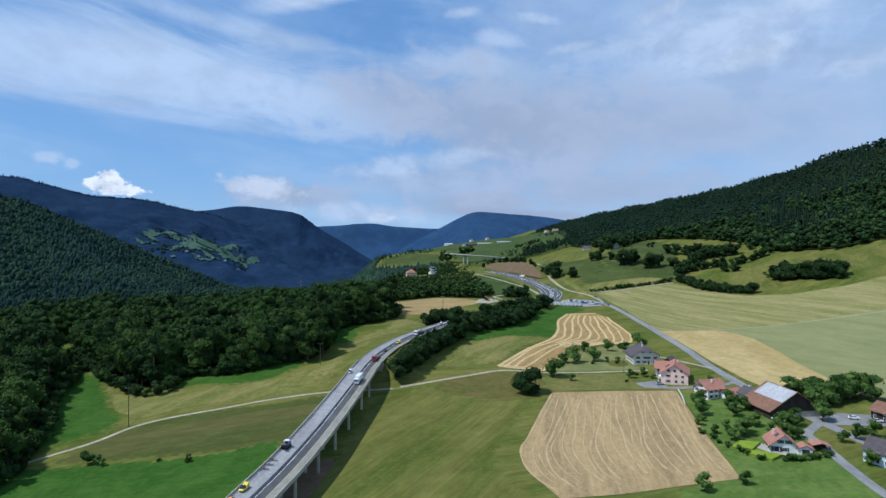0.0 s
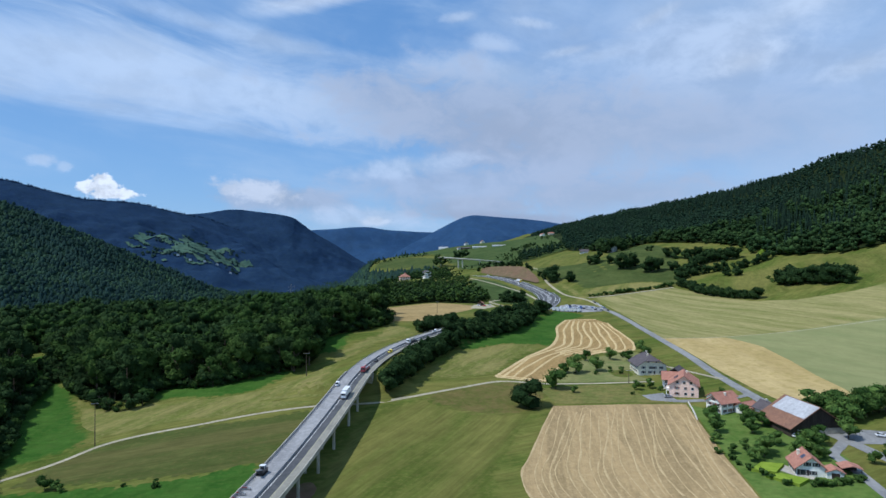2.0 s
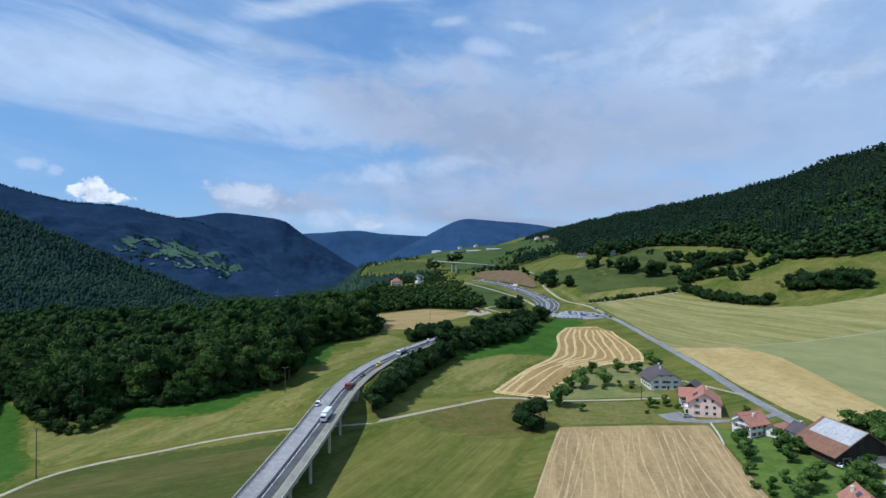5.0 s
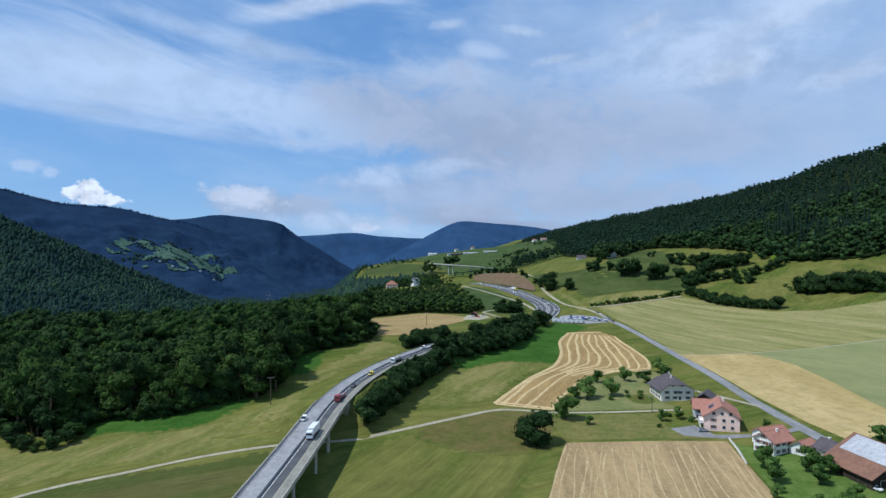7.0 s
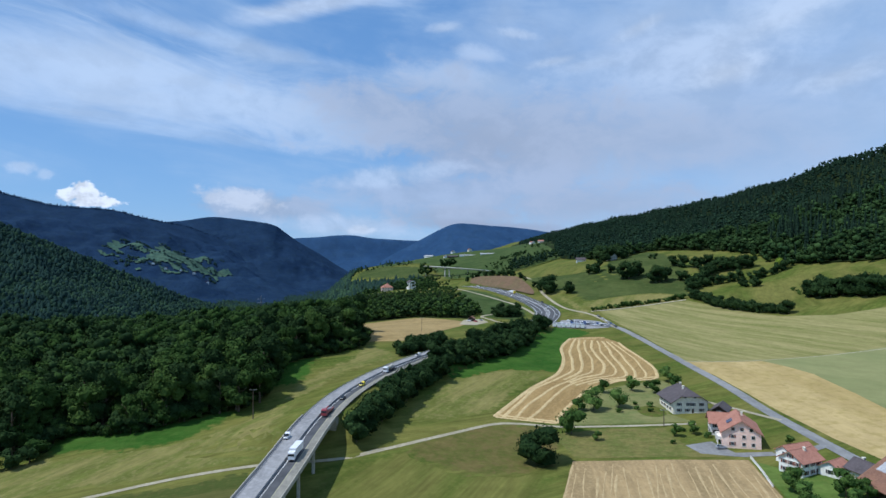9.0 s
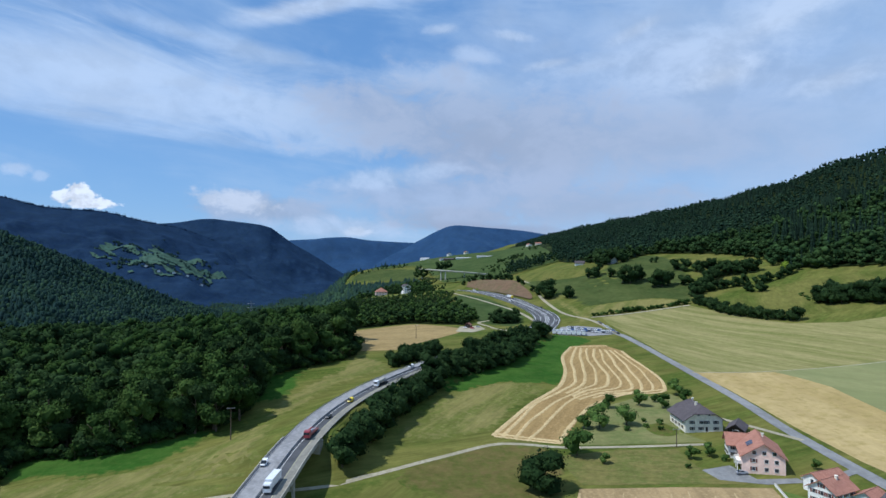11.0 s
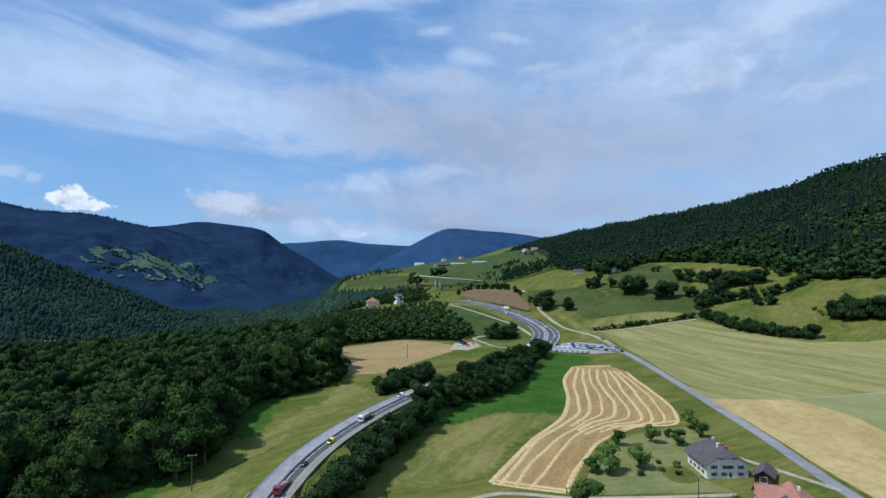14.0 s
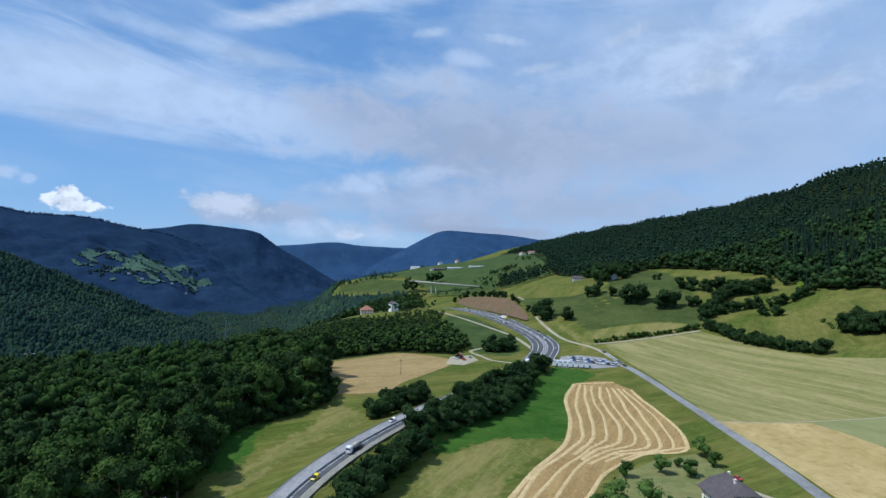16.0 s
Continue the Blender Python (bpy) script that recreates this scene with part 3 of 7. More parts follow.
# ---- fields ----
SWATH_L = [(36, 394), (43, 406), (62, 438), (84, 470), (97, 508), (106, 552), (122, 590)]
SWATH_R = [(66, 385), (82, 416), (97, 439), (121, 458), (147, 464), (156, 510), (158, 573)]
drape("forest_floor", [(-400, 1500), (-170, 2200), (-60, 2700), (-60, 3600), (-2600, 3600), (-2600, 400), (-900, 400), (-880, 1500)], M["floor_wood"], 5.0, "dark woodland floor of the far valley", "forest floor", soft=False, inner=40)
drape("forest_floor", [(-50, 556), (-54, 522), (-70, 502), (-89, 486), (-95, 462), (-92, 434), (-93, 413), (-102, 402), (-118, 394), (-131, 387), (-152, 389), (-173, 392), (-178, 374), (-174, 360), (-188, 369), (-214, 392), (-300, 484), (-430, 486), (-700, 400), (-900, 700), (-900, 3300), (-300, 3300), (-150, 2200), (-190, 1800), (-185, 1600), (-120, 1480), (-60, 1400), (10, 1330), (10, 1100), (-60, 1010), (-120, 950), (-60, 900), (-30, 860), (36, 850), (40, 786), (58, 720), (44, 680), (-8, 700), (-62, 686), (-60, 640)], M["floor_wood"], 0.35, "near-black green floor sheet under the wood", "forest floor", soft=False, inner=16)
drape("forest_floor", [(255, 1190), (262, 985), (300, 960), (345, 1000), (385, 890), (412, 822), (408, 752), (430, 716), (450, 675), (480, 640), (560, 590), (900, 560), (1400, 700), (1400, 3000), (420, 3000), (380, 2300), (300, 1500)], M["floor_wood"], 1.2, "near-black green floor sheet under the hillside wood", "forest floor", soft=False, inner=16)
drape("lush_meadow", [(-174, 282), (-200, 270), (-240, 300), (-300, 360), (-330, 420), (-290, 470), (-258, 436), (-236, 404), (-216, 385), (-196, 352), (-180, 329), (-166, 315), (-165, 300)], M["lush"], 0.2, "bright green strip of grass beside the wood", "meadow", wobble=0.8, inner=4.5)
drape("lush_meadow", [(-176, 402), (-154, 398), (-134, 390), (-114, 388), (-94, 398), (-88, 388), (-100, 364), (-123, 357), (-146, 359), (-164, 362)], M["lush"], 0.2, "bright green strip of grass beside the wood", "meadow", wobble=0.8, inner=4.5)
drape("lush_meadow", [(-88, 470), (-90, 425), (-72, 425), (-60, 445), (-66, 470), (-60, 500)], M["lush"], 0.2, "bright green grass below the wood", "meadow", wobble=0.8, inner=4.5)
drape("dry_verge", [(-228, 390), (-201, 368), (-177, 354), (-135, 360), (-102, 366), (-80, 388), (-60, 400), (-62, 345), (-88, 331), (-131, 321), (-157, 308), (-163, 294), (-188, 334)], M["dry_grass"], 0.16, "dry mown grass above the gravel path", "meadow", wobble=1.0, inner=4.5)
drape("lush_meadow", [(-172, 256), (-129, 254), (-94, 256), (-70, 262), (-62, 180), (-160, 170), (-230, 200), (-215, 246)], M["lush"], 0.2, "bright green meadow beside the viaduct", "meadow", wobble=0.5, inner=4.5, rim=3.5)
drape("fallow_strip", [(-170, 260), (-156, 298), (-129, 312), (-87, 321), (-62, 326), (-66, 266), (-94, 259), (-129, 258)], M["olive"], 0.17, "dull olive-brown meadow below the gravel path", "meadow", wobble=0.4, inner=4.5, rim=4)
drape("lush_meadow", [(-3, 450), (10, 452), (28, 456), (36, 464), (50, 475), (66, 475), (77, 476), (86, 474), (97, 498), (110, 554), (128, 594), (146, 614), (136, 634), (108, 642), (96, 604), (80, 566), (64, 539), (38, 504)], M["lush"], 0.2, "bright green meadow beside the copse", "meadow", wobble=0.7, inner=4.5, rim=4)
drape("mown_meadow", [(-54, 150), (-50, 215), (-44, 270), (-38, 328), (-12, 350), (12, 366), (30, 378), (54, 348), (46, 316), (32, 273), (25, 251), (26, 226), (33, 200), (34, 150)], M["mown"], 0.1, "mown meadow between the viaduct and the stubble field", "meadow", inner=5)
drape("verge_pasture", [(58, 690), (56, 750), (40, 830), (56, 880), (78, 860), (96, 810), (108, 770), (112, 735), (104, 700), (88, 672)], M["far_grass"], 0.14, "green slope between the knoll and the motorway", "meadow", inner=6)
drape("dry_verge", [(144, 690), (158, 712), (153, 800), (140, 862), (150, 880), (166, 800), (174, 716), (168, 690)], M["dry_grass"], 0.45, "dry brownish grass verge above the motorway", "meadow", inner=5)
drape("dry_verge", [(-66, 398), (-52, 420), (-44, 448), (-26, 474), (-8, 494), (-22, 512), (-40, 520), (-46, 488), (-58, 452), (-70, 424)], M["dry_grass"], 0.18, "dry yellowish grass above the highway", "meadow", wobble=1.0, inner=4.5)
drape("dry_verge", [(26, 462), (56, 476), (80, 474), (64, 446), (46, 414), (32, 398), (8, 384), (-8, 392), (2, 420), (14, 446)], M["dry_grass"], 0.15, "dry yellowish mown grass beside the straw field", "meadow", wobble=1.2, inner=4.5)
drape("rough_meadow", [(-12, 357), (9, 370), (35, 387), (62, 378), (60, 345), (40, 330), (15, 330)], M["rough_grass"], 0.18, "rough brownish grass below the gravel path", "meadow", wobble=1.0, inner=4.5)
drape("stubble_field", [(62, 341), (95, 336), (128, 329), (115, 261), (107, 215), (83, 211), (61, 206), (40, 203), (33, 226), (32, 251), (39, 273), (53, 316)], M["stubble"], 0.3, "harvested field of tan stubble with mown lines", "field", soft=False)
drape("straw_field", SWATH_L + [(137, 597), (150, 597)] + SWATH_R[::-1], M["stubble_gold"], 0.34, "harvested field with golden straw rows", "field", soft=False)
drape("ripe_field", [(177, 505), (224, 486), (231, 464), (234, 446), (229, 405), (222, 369), (214, 325), (205, 300), (176, 300), (173, 345), (175, 385), (179, 432), (181, 465)], M["beige"], 0.32, "ripe beige grain field beside the road", "field", wobble=0.0, soft=False)
drape("pale_field", [(182, 705), (229, 704), (270, 699), (279, 672), (287, 620), (296, 582), (320, 553), (360, 535), (480, 520), (480, 440), (360, 455), (230, 484), (178, 503), (184, 536), (185, 590), (182, 640), (180, 680)], M["pale"], 0.2, "pale mown hay field with swath streaks", "field", soft=False)
drape("green_field", [(224, 487), (360, 460), (480, 446), (480, 250), (300, 230), (212, 300), (220, 369), (227, 405), (232, 446), (229, 466)], M["pale_green"], 0.42, "pale green crop field", "field", soft=False)
drape("corn_field", [(-39, 541), (-50, 590), (-58, 646), (-57, 674), (-8, 694), (20, 681), (42, 656), (37, 634), (21, 606), (3, 574), (-10, 548)], M["orange"], 0.25, "golden ripe field beside the wood", "field")
drape("hill_meadow", [(180, 715), (272, 708), (300, 760), (330, 860), (335, 980), (250, 950), (160, 1050), (150, 900), (172, 800)], M["pasture"], 0.25, "green sloping pasture", "meadow", inner=14)
drape("dry_pasture", [(178, 712), (270, 706), (255, 740), (210, 752), (172, 748)], M["dry_grass"], 0.35, "dry yellowish grass on the slope", "meadow", inner=5)
drape("dry_pasture", [(225, 1010), (262, 985), (250, 900), (200, 900), (165, 1000), (150, 1100), (200, 1120)], M["mown"], 0.4, "dry hay field on the hill", "field", inner=14)
drape("upper_pasture", [(300, 700), (345, 716), (400, 700), (440, 660), (480, 600), (520, 560), (420, 560), (350, 575), (310, 600)], M["mown"], 0.3, "sloping pasture below the wood", "meadow", inner=12)
drape("far_pasture", [(40, 1300), (150, 1220), (250, 1200), (420, 1400), (640, 2000), (760, 2650), (300, 2780), (60, 2750), (-150, 2200), (-170, 1950), (-130, 1740), (-20, 1640), (20, 1480)], M["far_grass"], 1.1, "far green hillside pasture", "meadow", inner=30)

drape("dry_pasture", [(-172, 1690), (-168, 1620), (-116, 1530), (-57, 1440), (-10, 1380), (14, 1460), (-10, 1560), (-60, 1650), (-120, 1720)], M["pasture"], 0.7, "pale grazed slope below the far hill", "meadow", inner=20)
drape("bare_soil", [(-62, 196), (-52, 198), (-46, 214), (-44, 236), (-47, 246), (-54, 240), (-58, 220)], M["earth"], 0.3, "bare brown soil under the viaduct", "soil", wobble=0.6, inner=4)
# straw rows: low ridges between the two sides of the field
left, right = curve_through(SWATH_L, 3), curve_through(SWATH_R, 3)
verts, faces, rows_of_straw = [], [], []
for k in range(10):
    u = (k + 0.1) / 9.3
    n = 110
    a = left[np.linspace(0, len(left) - 1, n).astype(int)]
    b = right[np.linspace(0, len(right) - 1, n).astype(int)]
    line = a * (1 - u) + b * u
    t = np.linspace(0, 1, n)
    line = line + sides(line) * ((np.sin(t * 15 + k * 1.1) * 0.8 + np.sin(t * 37 + k * 2.3) * 0.25) * min(k, 1))[:, None]
    if k in (2, 4, 6, 7, 8):
        line = line[int(n * (0.30 + 0.03 * (k % 3))):]
    wide = (1.15, 0.95, 1.0, 0.8, 1.05, 0.8, 1.0, 0.9, 0.7, 1.0)[k]
    rows_of_straw.append((line, wide, k))
for k, (a, b) in enumerate((((38, 396.5), (66.5, 387.5)), ((37, 393.5), (65.5, 385.2)), ((124, 591), (152, 593)), ((106, 459), (146, 467)))):
    u = np.linspace(0, 1, 30)[:, None]
    rows_of_straw.append((np.array(a) * (1 - u) + np.array(b) * u, 0.9, k + 10))
for line, wide, k in rows_of_straw:
    s = sides(line)
    base = len(verts)
    for i, (p, d) in enumerate(zip(line, s)):
        hgt = 0.2 + 0.08 * math.sin(i * 1.9 + k)
        for o, h in ((-wide, 0.0), (-wide * 0.45, hgt), (wide * 0.45, hgt * 0.9), (wide, 0.0)):
            q = p + d * (o + 0.25 * math.sin(i * 2.7 + k + o))
            verts.append((q[0], q[1], land1(q[0], q[1]) + 0.15 + h))
    faces += (grid_faces(len(line), 4) + base).tolist()
put("straw_rows", verts, faces, M["stubble_row"], label="raked rows of pale gold straw on the stubble", category="straw", kind="stuff")

NEAR_L = [(62, 341), (53, 316), (39, 273), (32, 251), (33, 226), (42, 204)]
NEAR_R = [(128, 329), (124, 310), (119, 285), (115, 261), (111, 238), (107, 215)]
left, right = curve_through(NEAR_L, 2), curve_through(NEAR_R, 2)
verts, faces = [], []
for k in range(23):
    u = (k + 0.15) / 22.4
    n = 70
    a = left[np.linspace(0, len(left) - 1, n).astype(int)]
    b = right[np.linspace(0, len(right) - 1, n).astype(int)]
    line = a * (1 - u) + b * u
    t = np.linspace(0, 1, n)
    line = line + sides(line) * ((np.sin(t * 5 + k * 1.1) * 1.2 + np.sin(t * 13 + k * 2.9) * 0.4) * min(k, 1))[:, None]
    lo, hi = int(n * 0.03 + n * 0.12 * ((k * 0.618) % 1)), int(n * (0.97 - 0.1 * ((k * 0.381) % 1)))
    line = line[lo:hi]
    wide = (0.3 if k % 3 else 0.5) if k else 0.5
    s = sides(line)
    base = len(verts)
    for i, (p, d) in enumerate(zip(line, s)):
        hgt = 0.05 + 0.025 * math.sin(i * 1.9 + k)
        for o, h in ((-wide, 0.0), (-wide * 0.4, hgt), (wide * 0.4, hgt * 0.9), (wide, 0.0)):
            q = p + d * (o * (0.8 + 0.3 * math.sin(i * 0.5 + k * 2)) + 0.08 * math.sin(i * 2.7 + k + o))
            verts.append((q[0], q[1], land1(q[0], q[1]) + 0.15 + h))
    faces += (grid_faces(len(line), 4) + base).tolist()
put("straw_rows", verts, faces, M["stubble_line"], label="thin rows of pale straw left on the stubble field", category="straw", kind="stuff")

# ---- roads ----
path_line = curve_through([(-420, 40), (-290, 120), (-215, 215), (-185, 258), (-165, 280), (-154, 299), (-139, 309), (-118, 317), (-96, 326), (-62, 336), (-32, 343), (-10, 356), (11, 370), (34, 384), (48, 385), (65, 381), (88, 379), (128, 374)], 4)
ribbon("gravel_path", path_line, (-1.2, -0.4, 0.4, 1.2), M["gravel"], 0.3, label="pale gravel field path", category="path", kind="structure")
ROAD = [(205, -560), (192, -100), (185, 100), (178, 180), (172, 250), (167, 300), (166, 335), (169, 380), (175, 431), (178, 480), (180, 536), (180, 590), (175, 635), (160, 655), (135, 664), (112, 660)]
road_line = curve_through(ROAD, 5)
ribbon("country_road", road_line, (-2.9, -1, 1, 2.9), M["asphalt"], 0.32, label="grey asphalt country road", category="road", kind="structure")
ribbon("field_track", curve_through([(175, 636), (173, 671), (168, 700), (152, 735), (147, 805), (150, 877), (158, 960), (164, 1040)], 6), (-1.8, 0, 1.8), M["gravel"], 0.45, label="pale gravel track climbing the hillside", category="track", kind="structure")
ribbon("field_track", curve_through([(172, 709), (229, 706), (270, 703)], 6), (-1.5, 0, 1.5), M["gravel"], 0.4, label="pale gravel track beside the hedge", category="track", kind="structure")
ribbon("field_track", curve_through([(180, 504), (230, 487), (360, 456), (480, 440)], 6), (-0.45, 0, 0.45), M["gravel"], 0.4, label="grassy track between the fields", category="track", kind="structure")

high_line = curve_through(HIGH, 4)
FAR = [(95, 625), (112, 661), (127, 700), (131, 728), (128, 765), (119, 804), (103, 850), (83, 905), (62, 965), (38, 1040), (20, 1120)]
far_line = curve_through(FAR, 6)
far_z = land(far_line[:, 0], far_line[:, 1]) + 0.8
far_line = np.column_stack([far_line, far_z])

# ---- trees ----
def quads_on(rng, centre, radius, n, size, lower=-0.35):
    """Leaf clumps on a lobe: small bent quads that face outwards, unevenly."""
    d = rng.normal(size=(n, 3))
    d[:, 2] = np.where(d[:, 2] < lower * np.abs(d[:, 2]).mean() * 2, -d[:, 2] * 0.5, d[:, 2])
    d /= np.linalg.norm(d, axis=1)[:, None]
    p = centre + d * radius * rng.uniform(0.8, 1.2, (n, 1))
    nrm = d + rng.normal(scale=0.42, size=(n, 3))
    nrm /= np.linalg.norm(nrm, axis=1)[:, None]
    a = np.cross(nrm, rng.normal(size=(n, 3)))
    a /= np.linalg.norm(a, axis=1)[:, None]
    b = np.cross(nrm, a)
    s = size * rng.uniform(0.6, 1.25, (n, 1))
    bend = nrm * s * rng.uniform(-0.35, 0.1, (n, 1))
    v = np.stack([p + a * s + bend, p + b * s * 0.8, p - a * s + bend, p - b * s * 0.8], 1)
    return v.reshape(-1, 3)


def ico(level):
    bm = bmesh.new()
    bmesh.ops.create_icosphere(bm, subdivisions=level, radius=1.0)
    v = np.array([tuple(q.co) for q in bm.verts])
    f = [[q.index for q in p.verts] for p in bm.faces]
    bm.free()
    return v, f


ICO = {1: ico(1), 2: ico(2)}


def crown_mesh(seed, wide, high, base, lobes, n, size, level=2, plump=0.3):
    """A crown: heaps of foliage with a knobbly skin, and leaf clumps standing out of them."""
    rng = np.random.default_rng(seed)
    mid = (base + high) / 2
    half = (high - base) / 2
    vs, fs, total = [], [], 0
    iv, jf = ICO[level]
    leaves = []
    for k in range(lobes):
        ang = 2.4 * k + rng.uniform(-0.5, 0.5)
        up = -0.95 + 1.8 * ((k * 0.618 + rng.uniform(0, 0.25)) % 1)
        far = math.sqrt(max(0.1, 1 - min(1, abs(up)) ** 2)) * rng.uniform(0.42, 0.66)
        c = np.array([math.cos(ang) * far * wide, math.sin(ang) * far * wide, mid + up * half * 0.66])
        r = rng.uniform(plump, 0.58) * min(wide, half * 1.3) * (10 / max(10, lobes)) ** 0.25
        stretch = np.array([r, r, r * rng.uniform(0.8, 1.0)])
        core = 0.84
        knob = 1 + 0.2 * np.sin(iv @ rng.normal(scale=5, size=3)) + 0.16 * np.sin(iv @ rng.normal(scale=9, size=3)) + rng.uniform(-0.16, 0.16, len(iv))
        vs.append(c + iv * stretch * core * knob[:, None])
        fs += [[q + total for q in p] for p in jf]
        total += len(iv)
        leaves.append(quads_on(rng, c, stretch * 1.06, max(4, n // lobes), size))
    lv = np.concatenate(leaves)
    fs += (np.arange(len(lv)).reshape(-1, 4) + total).tolist()
    out = np.vstack(vs + [lv])
    out[:, 2] = np.maximum(out[:, 2], base * 0.6 - 0.2)
    return out, fs


def spruce_mesh(seed, wide, high, base, tiers, around):
    """A conifer: ragged hanging tiers of branches that shrink to a tip."""
    rng = np.random.default_rng(seed)
    v, f = [], []
    for k in range(tiers):
        u = k / tiers
        z0 = base + (high - base) * u
        z1 = min(high, z0 + (high - base) * (1.9 / tiers))
        r = wide * (1 - u) ** 0.85 + 0.15
        b0 = len(v)
        v.append((0, 0, z1))
        for i in range(around * 2):
            a = np.pi * i / around + k
            rr = r * (rng.uniform(0.85, 1.15) if i % 2 == 0 else rng.uniform(0.45, 0.7))
            v.append((math.cos(a) * rr, math.sin(a) * rr, z0 + rng.uniform(-0.5, 0.3) + (0 if i % 2 == 0 else 0.5)))
        for i in range(around * 2):
            f.append([b0, b0 + 1 + i, b0 + 1 + (i + 1) % (around * 2)])
    return np.array(v), f


def trunk_mesh(seed, high, r, limbs=4, spread=1.5):
    rng = np.random.default_rng(seed)
    v, f = [], []

    def tube(p0, p1, r0, r1, n=6):
        p0, p1 = np.array(p0, float), np.array(p1, float)
        d = (p1 - p0) / np.linalg.norm(p1 - p0)
        a = np.cross(d, (0.3, 0.9, 0.2))
        a /= np.linalg.norm(a)
        b = np.cross(d, a)
        k = len(v)
        for p, rr in ((p0, r0), ((p0 + p1) / 2 + a * r0 * 0.3, (r0 + r1) / 2), (p1, r1)):
            for i in range(n):
                t = 2 * np.pi * i / n
                v.append(tuple(p + (a * math.cos(t) + b * math.sin(t)) * rr))
        for ring in range(2):
            for i in range(n):
                j = (i + 1) % n
                f.append([k + ring * n + i, k + ring * n + j, k + ring * n + n + j, k + ring * n + n + i])

    tube((0, 0, -0.6), (0, 0, high), r, r * 0.45)
    for i in range(limbs):
        a = 2 * np.pi * i / limbs + rng.uniform(-0.4, 0.4)
        z = high * rng.uniform(0.5, 0.8)
        tube((0, 0, z), (math.cos(a) * spread, math.sin(a) * spread, z + spread * 0.9), r * 0.5, r * 0.15, 5)
    return np.array(v), f


def tree_thing(seed, high, wide, base, lobes, n, size, leaf, name, label, group=""):
    top = new(name)
    tagged(top, label, "tree", group)
    v, f = trunk_mesh(seed, high * 0.62, 0.022 * high, 4, wide * 0.4)
    put("trunk", v, f, M["bark"], top)
    v, f = crown_mesh(seed, wide, high, base, lobes, n, size, 1)
    put("crown", v, f, leaf, top)
    return top


def scatter(rng, poly, gap, keep=None):
    """Places in an outline, on a jittered grid."""
    poly = np.array(poly, float)
    lo, hi = poly.min(0), poly.max(0)
    a, b = np.meshgrid(np.arange(lo[0], hi[0], gap), np.arange(lo[1], hi[1], gap))
    a = a.ravel() + rng.uniform(-0.45, 0.45, a.size) * gap
    b = b.ravel() + rng.uniform(-0.45, 0.45, b.size) * gap
    ok = inside(poly, a, b)
    return a[ok], b[ok]


def joined(name, kinds, x, y, z, size, pick, turn, material, label, soft=False):
    """Many trees as one mesh: kinds are (verts, faces) made once."""
    vs, fs, n = [], [], 0
    for k, (kv, kf) in enumerate(kinds):
        who = np.where(pick == k)[0]
        if not len(who):
            continue
        c, s = np.cos(turn[who]), np.sin(turn[who])
        q = np.empty((len(who), len(kv), 3))
        q[..., 0] = (kv[:, 0] * c[:, None] - kv[:, 1] * s[:, None]) * size[who, None] + x[who, None]
        q[..., 1] = (kv[:, 0] * s[:, None] + kv[:, 1] * c[:, None]) * size[who, None] + y[who, None]
        q[..., 2] = kv[:, 2] * size[who, None] * (0.88 + 0.24 * ((who * 0.618) % 1))[:, None] + z[who, None]
        vs.append(q.reshape(-1, 3))
        for m in range(len(who)):
            off = n + m * len(kv)
            fs.append((off, kf))
        n += len(who) * len(kv)
    sizes = []
    loops = []
    for off, kf in fs:
        for face in kf:
            sizes.append(len(face))
            loops.extend([i + off for i in face])
    v = np.concatenate(vs)
    me = bpy.data.meshes.new(name)
    me.vertices.add(len(v))
    me.vertices.foreach_set("co", v.ravel())
    me.loops.add(len(loops))
    me.loops.foreach_set("vertex_index", loops)
    me.polygons.add(len(sizes))
    me.polygons.foreach_set("loop_start", np.r_[0, np.cumsum(sizes)[:-1]])
    me.polygons.foreach_set("loop_total", sizes)
    me.materials.append(material)
    if soft:
        me.polygons.foreach_set("use_smooth", [True] * len(sizes))
    me.update()
    return tagged(new(name, me), label, "trees", kind="stuff")


rng = np.random.default_rng(4)
TINY = [(np.array([(0, 0, 17), (4.6, 0, 1), (1.4, 4.4, 2), (-3.7, 2.7, 0), (-3.7, -2.7, 2), (1.4, -4.4, 0.5)]), [[0, 1, 2], [0, 2, 3], [0, 3, 4], [0, 4, 5], [0, 5, 1]]),
        (np.array([(0, 0, 12), (5, 0, 7), (0, 5, 8), (-5, 0, 7), (0, -5, 7.5), (4, 4, 0), (-4, 4, 0), (-4, -4, 0), (4, -4, 0)]), [[0, 1, 2], [0, 2, 3], [0, 3, 4], [0, 4, 1], [1, 5, 2], [2, 6, 3], [3, 7, 4], [4, 8, 1]])]
a_ = np.arange(6) * math.pi / 3
DOME = [(np.vstack([np.column_stack([5.8 * np.cos(a_), 5.8 * np.sin(a_), np.full(6, -1.0)]), np.column_stack([4.1 * np.cos(a_ + 0.4), 4.1 * np.sin(a_ + 0.4), np.full(6, h_ * 0.68)]), [(0.4, 0.2, h_)]]), [[i, (i + 1) % 6, 6 + (i + 1) % 6, 6 + i] for i in range(6)] + [[6 + i, 6 + (i + 1) % 6, 12] for i in range(6)]) for h_ in (6.0, 8.0, 10.5)]
WOOD = [(-44, 558), (-48, 517), (-66, 495), (-81, 477), (-84, 460), (-78, 434), (-76, 404), (-88, 389), (-116, 383), (-131, 379), (-152, 381), (-167, 384), (-171, 370), (-168, 349), (-187, 359), (-212, 382), (-300, 480), (-430, 470), (-520, 560), (-520, 760), (-300, 760), (-200, 730), (-130, 700), (-66, 640)]
